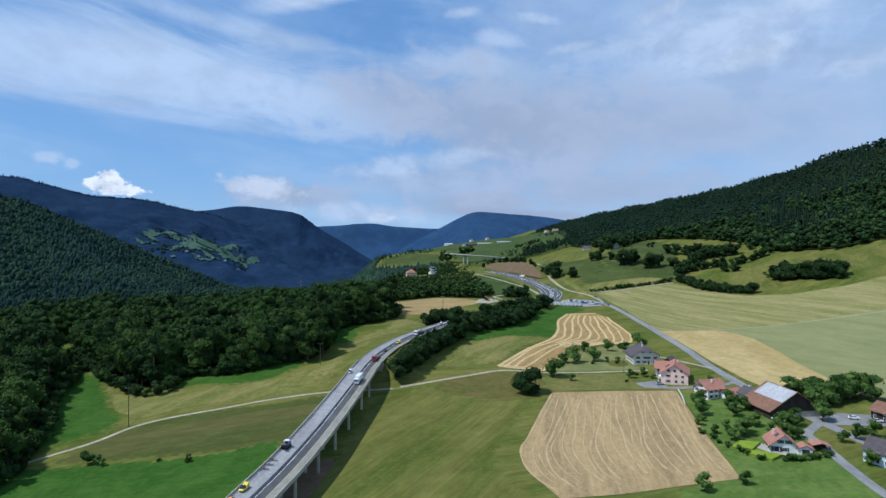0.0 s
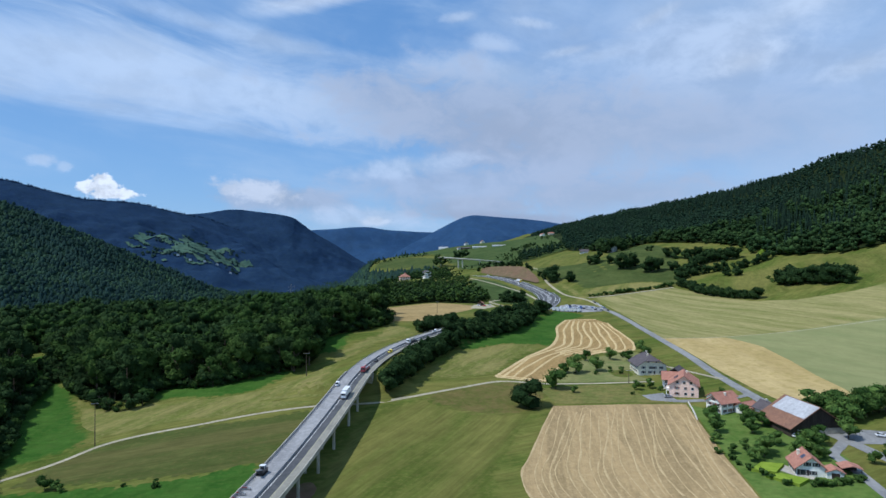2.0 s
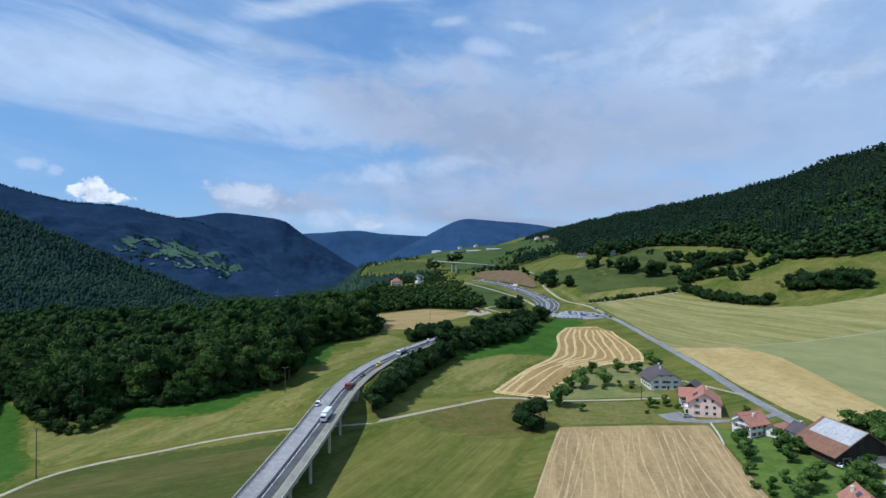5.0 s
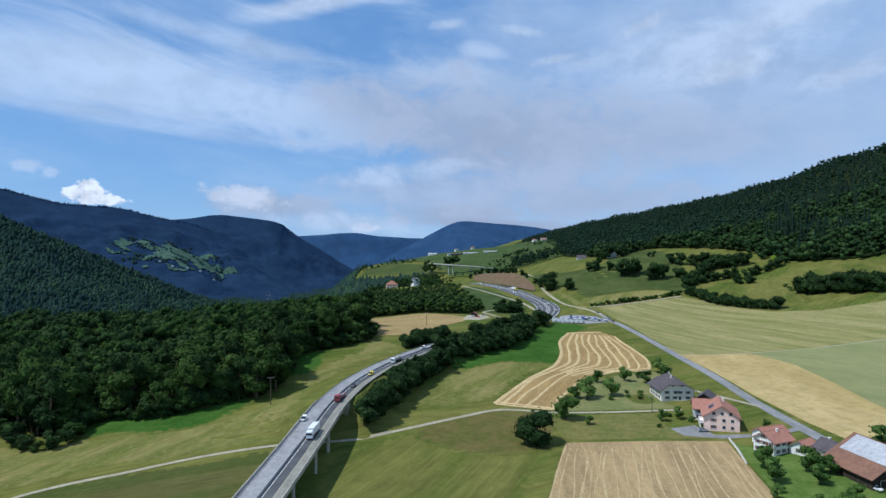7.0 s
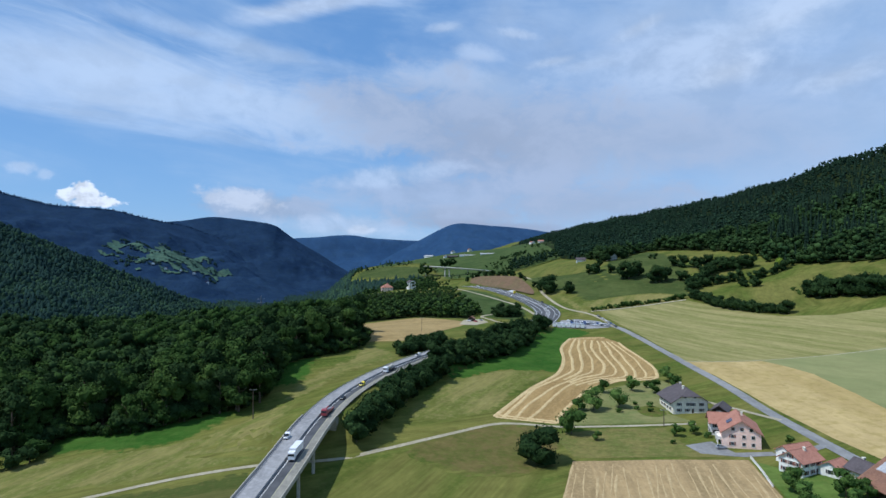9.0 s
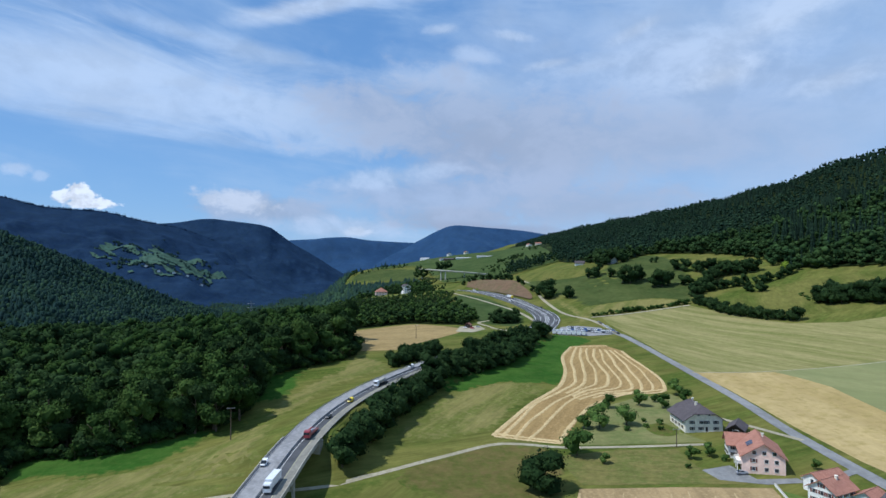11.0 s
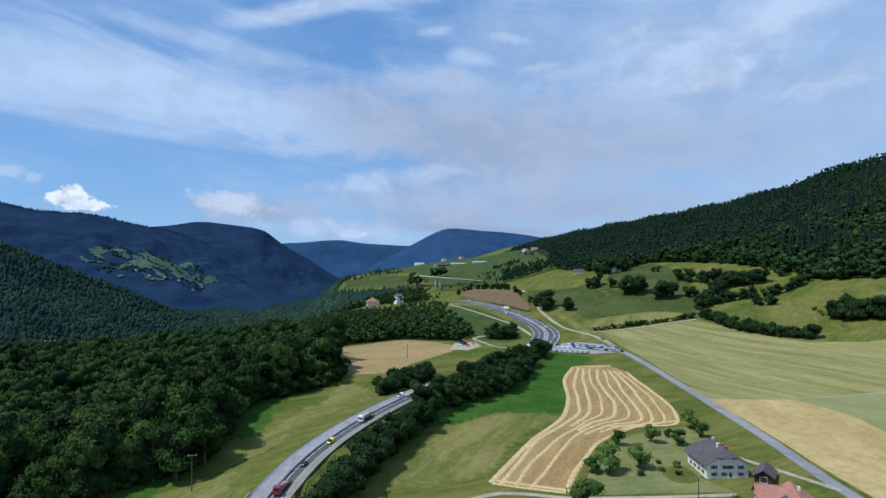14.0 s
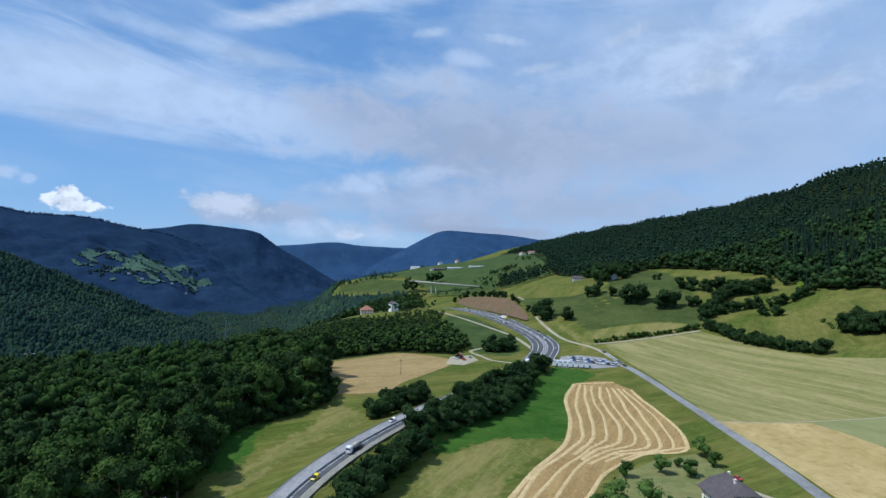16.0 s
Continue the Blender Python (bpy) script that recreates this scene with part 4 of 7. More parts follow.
CLUMP = [(-198, 286), (-194, 268), (-184, 254), (-180, 240), (-188, 224), (-220, 214), (-250, 232), (-224, 262), (-210, 276), (-214, 300), (-232, 314), (-270, 352), (-336, 402), (-386, 470), (-326, 474), (-272, 424), (-248, 388), (-226, 338)]
broad = [tree_thing(10 + k, 16 + 1.8 * k, 5.6 + 0.45 * (k % 3), 0.6, 28 + k % 3, 1700, 0.44, M["leaf_dark"] if k % 2 else M["leaf"], "broadleaf_tree", "tall dark green broadleaf tree at the edge of the wood", "trees of the wood") for k in range(4)]
for b in broad:
    b.location = (0, 0, -500)
mid_kinds = [crown_mesh(30 + k, 5.4 + 0.5 * k, 17 + 1.5 * k, 4, 12, 230, 0.62, 1) for k in range(5)]
low_kinds = [crown_mesh(50 + k, 5.4, 14 + k, 3, 3, 16, 1.2, 1) for k in range(4)]
fir_low = [spruce_mesh(70 + k, 4.2, 18 + 2 * k, 1, 3, 5) for k in range(3)]

x1, y1 = scatter(rng, WOOD, 8.3)
x2, y2 = scatter(rng, CLUMP, 8.8)
wx_, wy_ = np.r_[x1, x2], np.r_[y1, y2]
# the trees nearest to the meadow's edge stand singly
edge = curve_through([(-46, 565), (-47, 518), (-66, 498), (-84, 482), (-91, 462), (-88, 432), (-89, 408), (-98, 398), (-116, 390), (-131, 382), (-152, 385), (-168, 388), (-172, 372), (-170, 352), (-186, 362), (-210, 384), (-226, 410), (-262, 440), (-246, 385), (-204, 290), (-192, 262), (-184, 236)], 6)
gap_to = np.min(np.hypot(wx_[:, None] - edge[None, :, 0], wy_[:, None] - edge[None, :, 1]), 1)
order = np.argsort(gap_to)
near, rest = order[:290], order[290:]
for k, i in enumerate(near):
    b = broad[k % 4]
    s = rng.uniform(1.2, 1.6) * (0.96 if gap_to[i] < 4 else 1.0)
    t = copy_thing(b, pose(wx_[i], wy_[i], land1(wx_[i], wy_[i]), 0, 0, rng.uniform(0, 360)))
    w_ = s * rng.uniform(0.85, 1.15)
    t.scale = (w_, w_, s * rng.uniform(0.9, 1.15))
rim = curve_through([(-47, 552), (-50, 520), (-68, 497), (-86, 481), (-91, 462), (-88, 432), (-89, 411), (-98, 400), (-117, 391), (-131, 384), (-152, 386), (-169, 388), (-172, 372), (-170, 354), (-186, 364), (-210, 386), (-268, 440), (-246, 388), (-226, 338), (-199, 288), (-193, 266), (-185, 248), (-186, 234)], 3.0)
rim = rim[:, :2] - sides(rim) * 6.0
small = [tree_thing(90 + k, 9.0 + 1.2 * k, 4.4, 0.0, 14, 420, 0.42, M["leaf_dark"] if k else M["leaf"], "small_tree", "low dark green tree at the rim of the wood", "trees of the rim") for k in range(3)]
for k, (ex, ey) in enumerate(rim):
    s = rng.uniform(0.6, 1.15)
    ex, ey = ex + rng.uniform(-1.5, 1.5), ey + rng.uniform(-1.5, 1.5)
    t = copy_thing(small[k % 3], pose(ex, ey, land1(ex, ey) - 0.3, 0, 0, rng.uniform(0, 360)))
    t.scale = (s * 1.1, s * 1.1, s)
broad += small
for b in broad:
    for o in (*b.children_recursive, b):
        bpy.data.objects.remove(o)


def plant(name, x, y, kinds, material, label, lo=0.75, hi=1.15, z=None, soft=False):
    joined(name, kinds, x, y, land(x, y) if z is None else z, rng.uniform(lo, hi, len(x)), rng.integers(0, len(kinds), len(x)), rng.uniform(0, 6.28, len(x)), material, label, soft)


dark = rng.uniform(size=len(rest)) < 0.5 - 0.0022 * (wx_[rest] + 200)
plant("wood_trees", wx_[rest][dark], wy_[rest][dark], mid_kinds, M["leaf_dark"], "dense dark green broadleaf wood", 0.95, 1.4)
plant("wood_trees", wx_[rest][~dark], wy_[rest][~dark], mid_kinds, M["leaf"], "dense green broadleaf wood", 0.95, 1.4)
# the gorge behind the wood
GORGE = [(-430, 480), (-520, 560), (-520, 760), (-300, 765), (-200, 735), (-130, 705), (-66, 645), (-64, 720), (-40, 800), (-70, 900), (-150, 930), (-120, 1000), (0, 1040), (30, 1150), (20, 1320), (-60, 1400), (-120, 1490), (-185, 1610), (-185, 1800), (-190, 2200), (-320, 2900), (-900, 2950), (-1050, 2400), (-800, 1950), (-640, 1500), (-760, 1000), (-900, 700), (-700, 420)]
x, y = scatter(rng, GORGE, 9.5)
ok = ~inside([(-175, 690), (60, 690), (40, 880), (16, 1004), (-165, 1004), (-150, 860)], x, y)
x, y = x[ok], y[ok]
c = rng.uniform(size=len(x))
c = np.where((y < 1300) & (x > -260) & (c > 0.85), 0.6, c)
far_off = y > 1300
for part_, lo_, hi_, kinds_, what_, lab_ in ((~far_off, 0.0, 0.5, low_kinds, "leaf_dark", "dark woodland filling the gorge"), (~far_off, 0.5, 0.85, low_kinds, "leaf", "green woodland filling the gorge"), (~far_off, 0.85, 1.0, fir_low, "hazed_needle", "dark conifers in the gorge"),
                                             (far_off, 0.0, 0.8, DOME, "hazed_spur_leaf", "woodland at the far end of the gorge"), (far_off, 0.8, 1.0, TINY[:1], "hazed_spur_wood", "dark conifers at the far end of the gorge")):
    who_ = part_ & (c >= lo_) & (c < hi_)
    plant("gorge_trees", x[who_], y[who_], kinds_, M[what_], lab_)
# the hillside wood on the right
HILL = [(250, 1195), (200, 1190), (160, 1215), (190, 1330), (255, 1190), (262, 985), (300, 962), (345, 1002), (378, 890), (404, 822), (398, 750), (424, 714), (444, 673), (476, 636), (560, 590), (760, 560), (960, 700), (1000, 1200), (930, 1800), (760, 2500), (600, 2800), (430, 2800), (400, 2300), (330, 1600)]
x, y = scatter(rng, HILL, 9.8)
c = rng.uniform(size=len(x)) + 0.9 * np.array([noise.fractal(Vector((p_ / 110, q_ / 110, 0.0)), 1.0, 2.0, 3) for p_, q_ in zip(x, y)])
up = land(x, y)
leafy = c < np.clip(1.15 - (up - 85) / 110, 0.5, 1.0)
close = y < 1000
lit = rng.uniform(size=len(x)) < 0.6
slim = [(kv * np.array([0.78, 0.78, 1.0]), kf) for kv, kf in [spruce_mesh(63 + k, 3.8, 21 + 2.5 * k, 1.5, 9, 6) for k in range(4)]]
slim_far = [(kv * np.array([0.8, 0.8, 1.0]), kf) for kv, kf in fir_low]
hill_kinds = [crown_mesh(80 + k, 5.8, 14 + 1.5 * k, 0.5, 9, 90, 0.9, 1) for k in range(5)]
plant("hillside_trees", x[leafy & close & lit], y[leafy & close & lit], hill_kinds, M["hill_leaf"], "leafy trees along the foot of the hillside wood", 0.7, 1.5)
plant("hillside_trees", x[leafy & close & ~lit], y[leafy & close & ~lit], hill_kinds, M["leaf_dark"], "dark leafy trees of the hillside wood", 0.7, 1.4)
plant("hillside_trees", x[leafy & ~close], y[leafy & ~close], low_kinds, M["hill_far_hazed"], "broadleaf trees of the far hillside wood", 0.65, 1.4)
plant("hillside_conifers", x[~leafy & close], y[~leafy & close], slim, M["hazed_needle"], "dark tall conifers on the hillside", 0.6, 1.35)
plant("hillside_conifers", x[~leafy & ~close], y[~leafy & ~close], slim_far, M["hazed_needle"], "dark conifers on the far hillside", 0.5, 1.05)


def over(loft_points, gap, rng, skip=None):
    """Places over a lofted slope, about `gap` metres apart."""
    n, m, _ = loft_points.shape
    a = loft_points[:-1, :-1]
    area = np.linalg.norm(np.cross(loft_points[1:, :-1] - a, loft_points[:-1, 1:] - a), axis=2).ravel()
    pick = rng.choice(len(area), int(area.sum() / gap**2), p=area / area.sum())
    i, j = pick // (m - 1), pick % (m - 1)
    u, v = rng.uniform(size=(2, len(pick), 1))
    p = (loft_points[i, j] * (1 - u) + loft_points[i + 1, j] * u) * (1 - v) + (loft_points[i, j + 1] * (1 - u) + loft_points[i + 1, j + 1] * u) * v
    return p


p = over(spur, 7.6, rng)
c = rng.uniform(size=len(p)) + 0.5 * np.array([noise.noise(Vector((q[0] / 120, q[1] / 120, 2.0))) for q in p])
for lo_, hi_, kinds_, what_, lab_ in ((-9, 0.08, TINY[:1], "hazed_spur_wood", "dark conifers covering the spur"), (0.08, 0.62, DOME, "hazed_spur_wood", "dark woodland covering the spur"), (0.62, 9, DOME, "hazed_spur_leaf", "green broadleaf trees covering the spur")):
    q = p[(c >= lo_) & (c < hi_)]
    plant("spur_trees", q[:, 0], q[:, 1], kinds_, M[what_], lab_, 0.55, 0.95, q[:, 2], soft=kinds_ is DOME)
p = over(flank[:, :2], 8, rng)
plant("ridge_trees", p[:, 0], p[:, 1], TINY, M["far_wood_blue_haze"], "dark trees along the mountain ridge", 0.5, 0.8, p[:, 2])
p = over(flank, 11, rng)
p = p[inside(clearing, p[:, 0], p[:, 1])]
lump = np.array([noise.noise(Vector((q[0] / 60, q[1] / 40, 3.0))) for q in p])
p = p[lump > 0.2]
plant("pasture_clumps", p[:, 0], p[:, 1], DOME, M["hazed_spur_wood"], "dark clumps of trees on the mountain pasture", 0.6, 1.0, p[:, 2] + 3)

# far woods that close the end of the valley
x, y = scatter(rng, [(-640, 2850), (-120, 2150), (-40, 2600), (60, 3000), (80, 3420), (-640, 3420)], 15)
plant("valley_trees", x, y, TINY, M["hazed_spur_wood"], "dark woods closing the far end of the valley", 1.0, 1.7)

# ---- highway and viaduct ----
def box(v, f, x0, x1, y0, y1, z0, z1):
    k = len(v)
    v += [(x, y, z) for z in (z0, z1) for x, y in ((x0, y0), (x1, y0), (x1, y1), (x0, y1))]
    f += [[k + i for i in q] for q in ((3, 2, 1, 0), (4, 5, 6, 7), (0, 1, 5, 4), (1, 2, 6, 5), (2, 3, 7, 6), (3, 0, 4, 7))]


def boxes(*parts):
    v, f = [], []
    for p in parts:
        box(v, f, *p)
    return v, f


def rod(v, f, p0, p1, r0, r1=None, n=8):
    p0, p1 = np.array(p0, float), np.array(p1, float)
    r1 = r0 if r1 is None else r1
    d = (p1 - p0) / np.linalg.norm(p1 - p0)
    a = np.cross(d, (0.31, 0.27, 0.91) if abs(d[2]) < 0.9 else (1, 0, 0))
    a /= np.linalg.norm(a)
    b = np.cross(d, a)
    k = len(v)
    for p, r in ((p0, r0), (p1, r1)):
        for i in range(n):
            t = 2 * math.pi * i / n
            v.append(tuple(p + (a * math.cos(t) + b * math.sin(t)) * r))
    for i in range(n):
        j = (i + 1) % n
        f.append([k + i, k + j, k + n + j, k + n + i])
    f.append([k + i for i in range(n)][::-1])
    f.append([k + n + i for i in range(n)])


def sweep(name, line, profile, material, parent=None, label="", category="", kind=""):
    """A closed profile of (offset to the right, height) pairs carried along a line."""
    s = sides(line)
    rows = [np.column_stack([line[:, :2] + s * o, line[:, 2] + h]) for o, h in profile]
    n = len(profile)
    v = np.stack(rows, 1).reshape(-1, 3)
    f = []
    for i in range(len(line) - 1):
        for k in range(n):
            a, b = i * n + k, i * n + (k + 1) % n
            f.append([a, b, b + n, a + n])
    f.append(list(range(n))[::-1])
    f.append([(len(line) - 1) * n + k for k in range(n)])
    return put(name, v, f, material, parent, label, category, kind)


on_bridge = high_line[high_line[:, 1] <= 362]
viaduct = new("viaduct")
tagged(viaduct, "long curved concrete road viaduct on slender piers, half under repair", "viaduct")
sweep("deck_slab", on_bridge, [(-7.6, -0.05), (7.6, -0.05), (7.6, -0.55), (4.2, -0.8), (3.4, -1.6), (-3.4, -1.6), (-4.2, -0.8), (-7.6, -0.55)], M["concrete"], viaduct)
for o, nm in ((-7.75, "parapet"), (7.45, "parapet")):
    sweep(nm, on_bridge, [(o - 0.18, -0.75), (o - 0.18, 0.75), (o + 0.02, 0.85), (o + 0.2, 0.75), (o + 0.2, -0.04)] if o < 0 else [(o - 0.2, -0.04), (o - 0.2, 0.75), (o - 0.02, 0.85), (o + 0.18, 0.75), (o + 0.18, -0.75)], M["concrete"], viaduct)
s_ = sides(on_bridge)
for yy in (160, 184, 208, 232, 256, 281, 306, 331):
    i = int(np.argmin(np.abs(on_bridge[:, 1] - yy)))
    c, d = on_bridge[i], s_[i]
    for o in (0.2, 5.4):
        v, f = [], []
        x, y = c[0] + d[0] * o, c[1] + d[1] * o
        rod(v, f, (x, y, land1(x, y) - 1.0), (x, y, c[2] - (0.66 if o > 3 else 1.55)), 0.6, 0.6, 14)
        put("pier", v, f, M["concrete"], viaduct)
v, f = [], []
i = len(on_bridge) - 1
c, d = on_bridge[i], s_[i]
t_ = np.array([-d[1], d[0]])
for o in (-7.4, 7.4):
    p = c[:2] + d * o
    k = len(v)
q = [c[:2] + d * o + t_ * e for o, e in ((-7.4, -1.2), (7.4, -1.2), (7.4, 3.0), (-7.4, 3.0))]
v = [(p[0], p[1], land1(p[0], p[1]) - 1.0) for p in q] + [(p[0], p[1], c[2] - 0.6) for p in q]
f = [[3, 2, 1, 0], [4, 5, 6, 7], [0, 1, 5, 4], [1, 2, 6, 5], [2, 3, 7, 6], [3, 0, 4, 7]]
put("abutment", v, f, M["concrete"], viaduct)


def bank(name, line, half, material, label, from_y=0, falls=(1.7, 1.7), nose=0.0):
    """Grass slopes from the road's edges down to the ground; nose: how far its first end runs out."""
    line = line[line[:, 1] >= from_y]
    s = sides(line)
    ends = []
    for sign, fall_to in zip((-1, 1), falls):
        e = line[:, :2] + s * half * sign
        fall = np.maximum(line[:, 2] - land(e[:, 0], e[:, 1]), 0.4)
        g = e + s * sign * (fall * fall_to + 0.6)[:, None]
        v = np.stack([np.column_stack([e, line[:, 2] - 0.08]), np.column_stack([(e + g) / 2, (line[:, 2] - 0.08 + land(g[:, 0], g[:, 1])) / 2 - 0.1]), np.column_stack([g, land(g[:, 0], g[:, 1]) - 0.25])], 1).reshape(-1, 3)
        f = grid_faces(len(line), 3).tolist()
        if nose:
            ahead = (line[0, :2] - line[1, :2]) / np.linalg.norm(line[0, :2] - line[1, :2])
            q = [e[0] * 0.5 + line[0, :2] * 0.5 + ahead * nose, e[0] + s[0] * sign * fall[0] * fall_to * 0.5 + ahead * nose * 0.8, line[0, :2] + ahead * nose]
            k = len(v)
            v = np.vstack([v, [(*p, land1(*p) - 0.3) for p in q], [(*line[0, :2], line[0, 2] - 0.9)]])
            f += [[0, 1, k + 1, k], [1, 2, k + 1], [0, k, k + 2, k + 3]]
        put(name, v, f, material, label=label, category="embankment", kind="structure", sharp=False)


far_half = 12.5
bank("embankment", far_line, far_half, M["dry_grass"], "dry grassy verge of the motorway")

ribbon("highway", high_line, (-7.55, -4, -0.75), M["fresh"], 0.0, label="milled pale grey carriageway under repair", category="road", kind="structure", thick=0.05)
ribbon("highway", high_line, (-0.05, 2, 3.9), M["asphalt_dark"], 0.0, label="grey asphalt carriageway in use", category="road", kind="structure", thick=0.05)
ribbon("road_shoulder", high_line, (4.15, 5.5, 7.25), M["shoulder"], 0.0, label="tan concrete hard shoulder", category="road", kind="structure", thick=0.05)
ribbon("road_edge", high_line, (-0.75, -0.05), M["asphalt_dark"], 0.0, label="dark seam between the carriageways", category="road", kind="structure", thick=0.05)
ribbon("lane_line", high_line, (3.9, 4.15), M["mark_yellow"], 0.004, label="pale yellow site line on the asphalt", category="road marking", kind="structure", thick=0.05)
ribbon("lane_line", high_line, (0.5, 0.72), M["mark"], 0.03, label="white line on the asphalt", category="road marking", kind="structure")
barrier = new("crash_barrier")
tagged(barrier, "pale concrete crash barrier between the carriageways", "crash barrier")
sweep("barrier_wall", high_line, [(-0.62, 0.0), (-0.52, 0.3), (-0.45, 0.85), (-0.3, 0.85), (-0.22, 0.3), (-0.12, 0.0)], M["fresh"], barrier)
for side_, nm in ((-7.1, "left"), (7.9, "right")):
    rail = new("guard_rail")
    tagged(rail, "dull steel guard rail along the highway", "guard rail")
    ln = high_line if side_ < 0 else high_line[high_line[:, 1] > 362]
    o = side_
    sweep("beam", ln, [(o, 0.45), (o, 0.78), (o + 0.06, 0.78), (o + 0.06, 0.45)], M["steel"], rail)
    v, f = [], []
    s = sides(ln)
    for p, d in zip(ln[::1], s[::1]):
        x, y = p[:2] + d * (o + 0.12)
        box(v, f, x - 0.06, x + 0.06, y - 0.06, y + 0.06, p[2] - 0.1, p[2] + 0.72)
    post = put("posts", v, f, M["steel"], rail)
    post["kind"] = "stuff"

# the motorway beyond the copse: two carriageways with pale verges and lines
ribbon("motorway", far_line, (-12.5, -6, -0.8), M["asphalt_dark"], 0.0, label="grey motorway carriageway in a wide bend", category="road", kind="structure", thick=0.1)
ribbon("motorway", far_line, (0.8, 6, 12.5), M["asphalt_dark"], 0.0, label="grey motorway carriageway in a wide bend", category="road", kind="structure", thick=0.1)
ribbon("median", far_line, (-0.8, 0.8), M["fresh"], 0.02, label="pale concrete median of the motorway", category="median", kind="structure", thick=0.1)
for o in (-11.6, -6.6, -1.7, 1.7, 6.8, 11.5):
    ribbon("lane_line", far_line, (o - 0.22, o + 0.22), M["mark"], 0.05, label="white painted line on the motorway", category="road marking", kind="structure")
wallline = far_line[(far_line[:, 1] > 690) & (far_line[:, 1] < 850)]
rail = new("guard_rail")
tagged(rail, "dull steel guard rail inside the motorway bend", "guard rail")
sweep("beam", wallline, [(-13.3, -0.5), (-13.3, 1.0), (-12.9, 1.0), (-12.9, -0.5)], M["steel"], rail)
ribbon("slip_road", curve_through([(116, 700), (111, 737), (104, 764), (89, 795), (74, 826), (52, 876), (32, 930)], 6), (-1.9, 0, 1.9), M["gravel"], 0.5, label="pale side road below the motorway", category="road", kind="structure")
ribbon("farm_lane", curve_through([(88, 648), (73, 655), (66, 672), (59, 691), (68, 704), (84, 716)], 4), (-1.7, 0, 1.7), M["gravel"], 0.5, label="pale gravel lane past the farm yard", category="lane", kind="structure")
drape("yard", [(34, 640), (48, 634), (62, 655), (58, 676), (40, 672)], M["gravel"], 0.4, "pale gravel yard beside the field", "yard", soft=False)
drape("earth_cutting", [(70, 985), (88, 935), (104, 892), (122, 850), (134, 824), (139, 850), (132, 890), (120, 930), (104, 975), (80, 1010)], M["earth"], 1.3, "bare brown earth cutting above the motorway", "cutting")
drape("works_depot", [(124, 640), (150, 634), (170, 634), (168, 662), (150, 676), (134, 674)], M["fresh"], 0.45, "pale gravelled works depot beside the junction", "yard", soft=False)


# ---- road vehicles ----
M["glass_dark"] = mat("tinted_glass", (0.02, 0.025, 0.03), (0.03, 0.035, 0.04), 2, None, 0.5, rough=0.12, bump=0.0, spec=0.6)
M["tyre"] = mat("tyre_rubber", (0.02, 0.02, 0.02), (0.03, 0.03, 0.03), 0.3, None, 0.1, rough=0.9)
M["rim"] = mat("wheel_rim", (0.5, 0.5, 0.52), (0.4, 0.4, 0.42), 0.3, None, 0.1, rough=0.4, metal=0.8, bump=0.0)
PAINT = {}
for nm, col in {"white": (0.78, 0.79, 0.80), "grey": (0.30, 0.31, 0.33), "black": (0.03, 0.03, 0.035), "red": (0.42, 0.03, 0.03), "blue": (0.05, 0.12, 0.34), "yellow": (0.75, 0.58, 0.04), "orange": (0.85, 0.36, 0.03), "silver": (0.55, 0.56, 0.58), "maroon": (0.30, 0.045, 0.05)}.items():
    PAINT[nm] = mat(nm + "_paint", col, tuple(c * 0.9 for c in col), 1.5, None, 0.5, rough=0.35, bump=0.0, spec=0.5)


def wheel(parent, x, y, r, wide):
    v, f = [], []
    rod(v, f, (x - wide / 2, y, r), (x + wide / 2, y, r), r, r, 14)
    w_ = put("wheel", v, f, M["tyre"], parent)
    v, f = [], []
    rod(v, f, (x - wide / 2 - 0.015, y, r), (x + wide / 2 + 0.015, y, r), r * 0.58, r * 0.58, 10)
    put("rim", v, f, M["rim"], w_)


def loft_box(rings):
    """A body out of rectangular rings (y, half width, low, high, top half width)."""
    v, f = [], []
    for y, hw, lo, hi, tw in rings:
        v += [(-hw, y, lo), (hw, y, lo), (hw, y, (lo + hi) / 2), (tw, y, hi), (-tw, y, hi), (-hw, y, (lo + hi) / 2)]
    n = 6
    for i in range(len(rings) - 1):
        for k in range(n):
            a, b = i * n + k, i * n + (k + 1) % n
            f.append([a, b, b + n, a + n])
    f.append(list(range(n))[::-1])
    f.append([(len(rings) - 1) * n + k for k in range(n)])
    return v, f


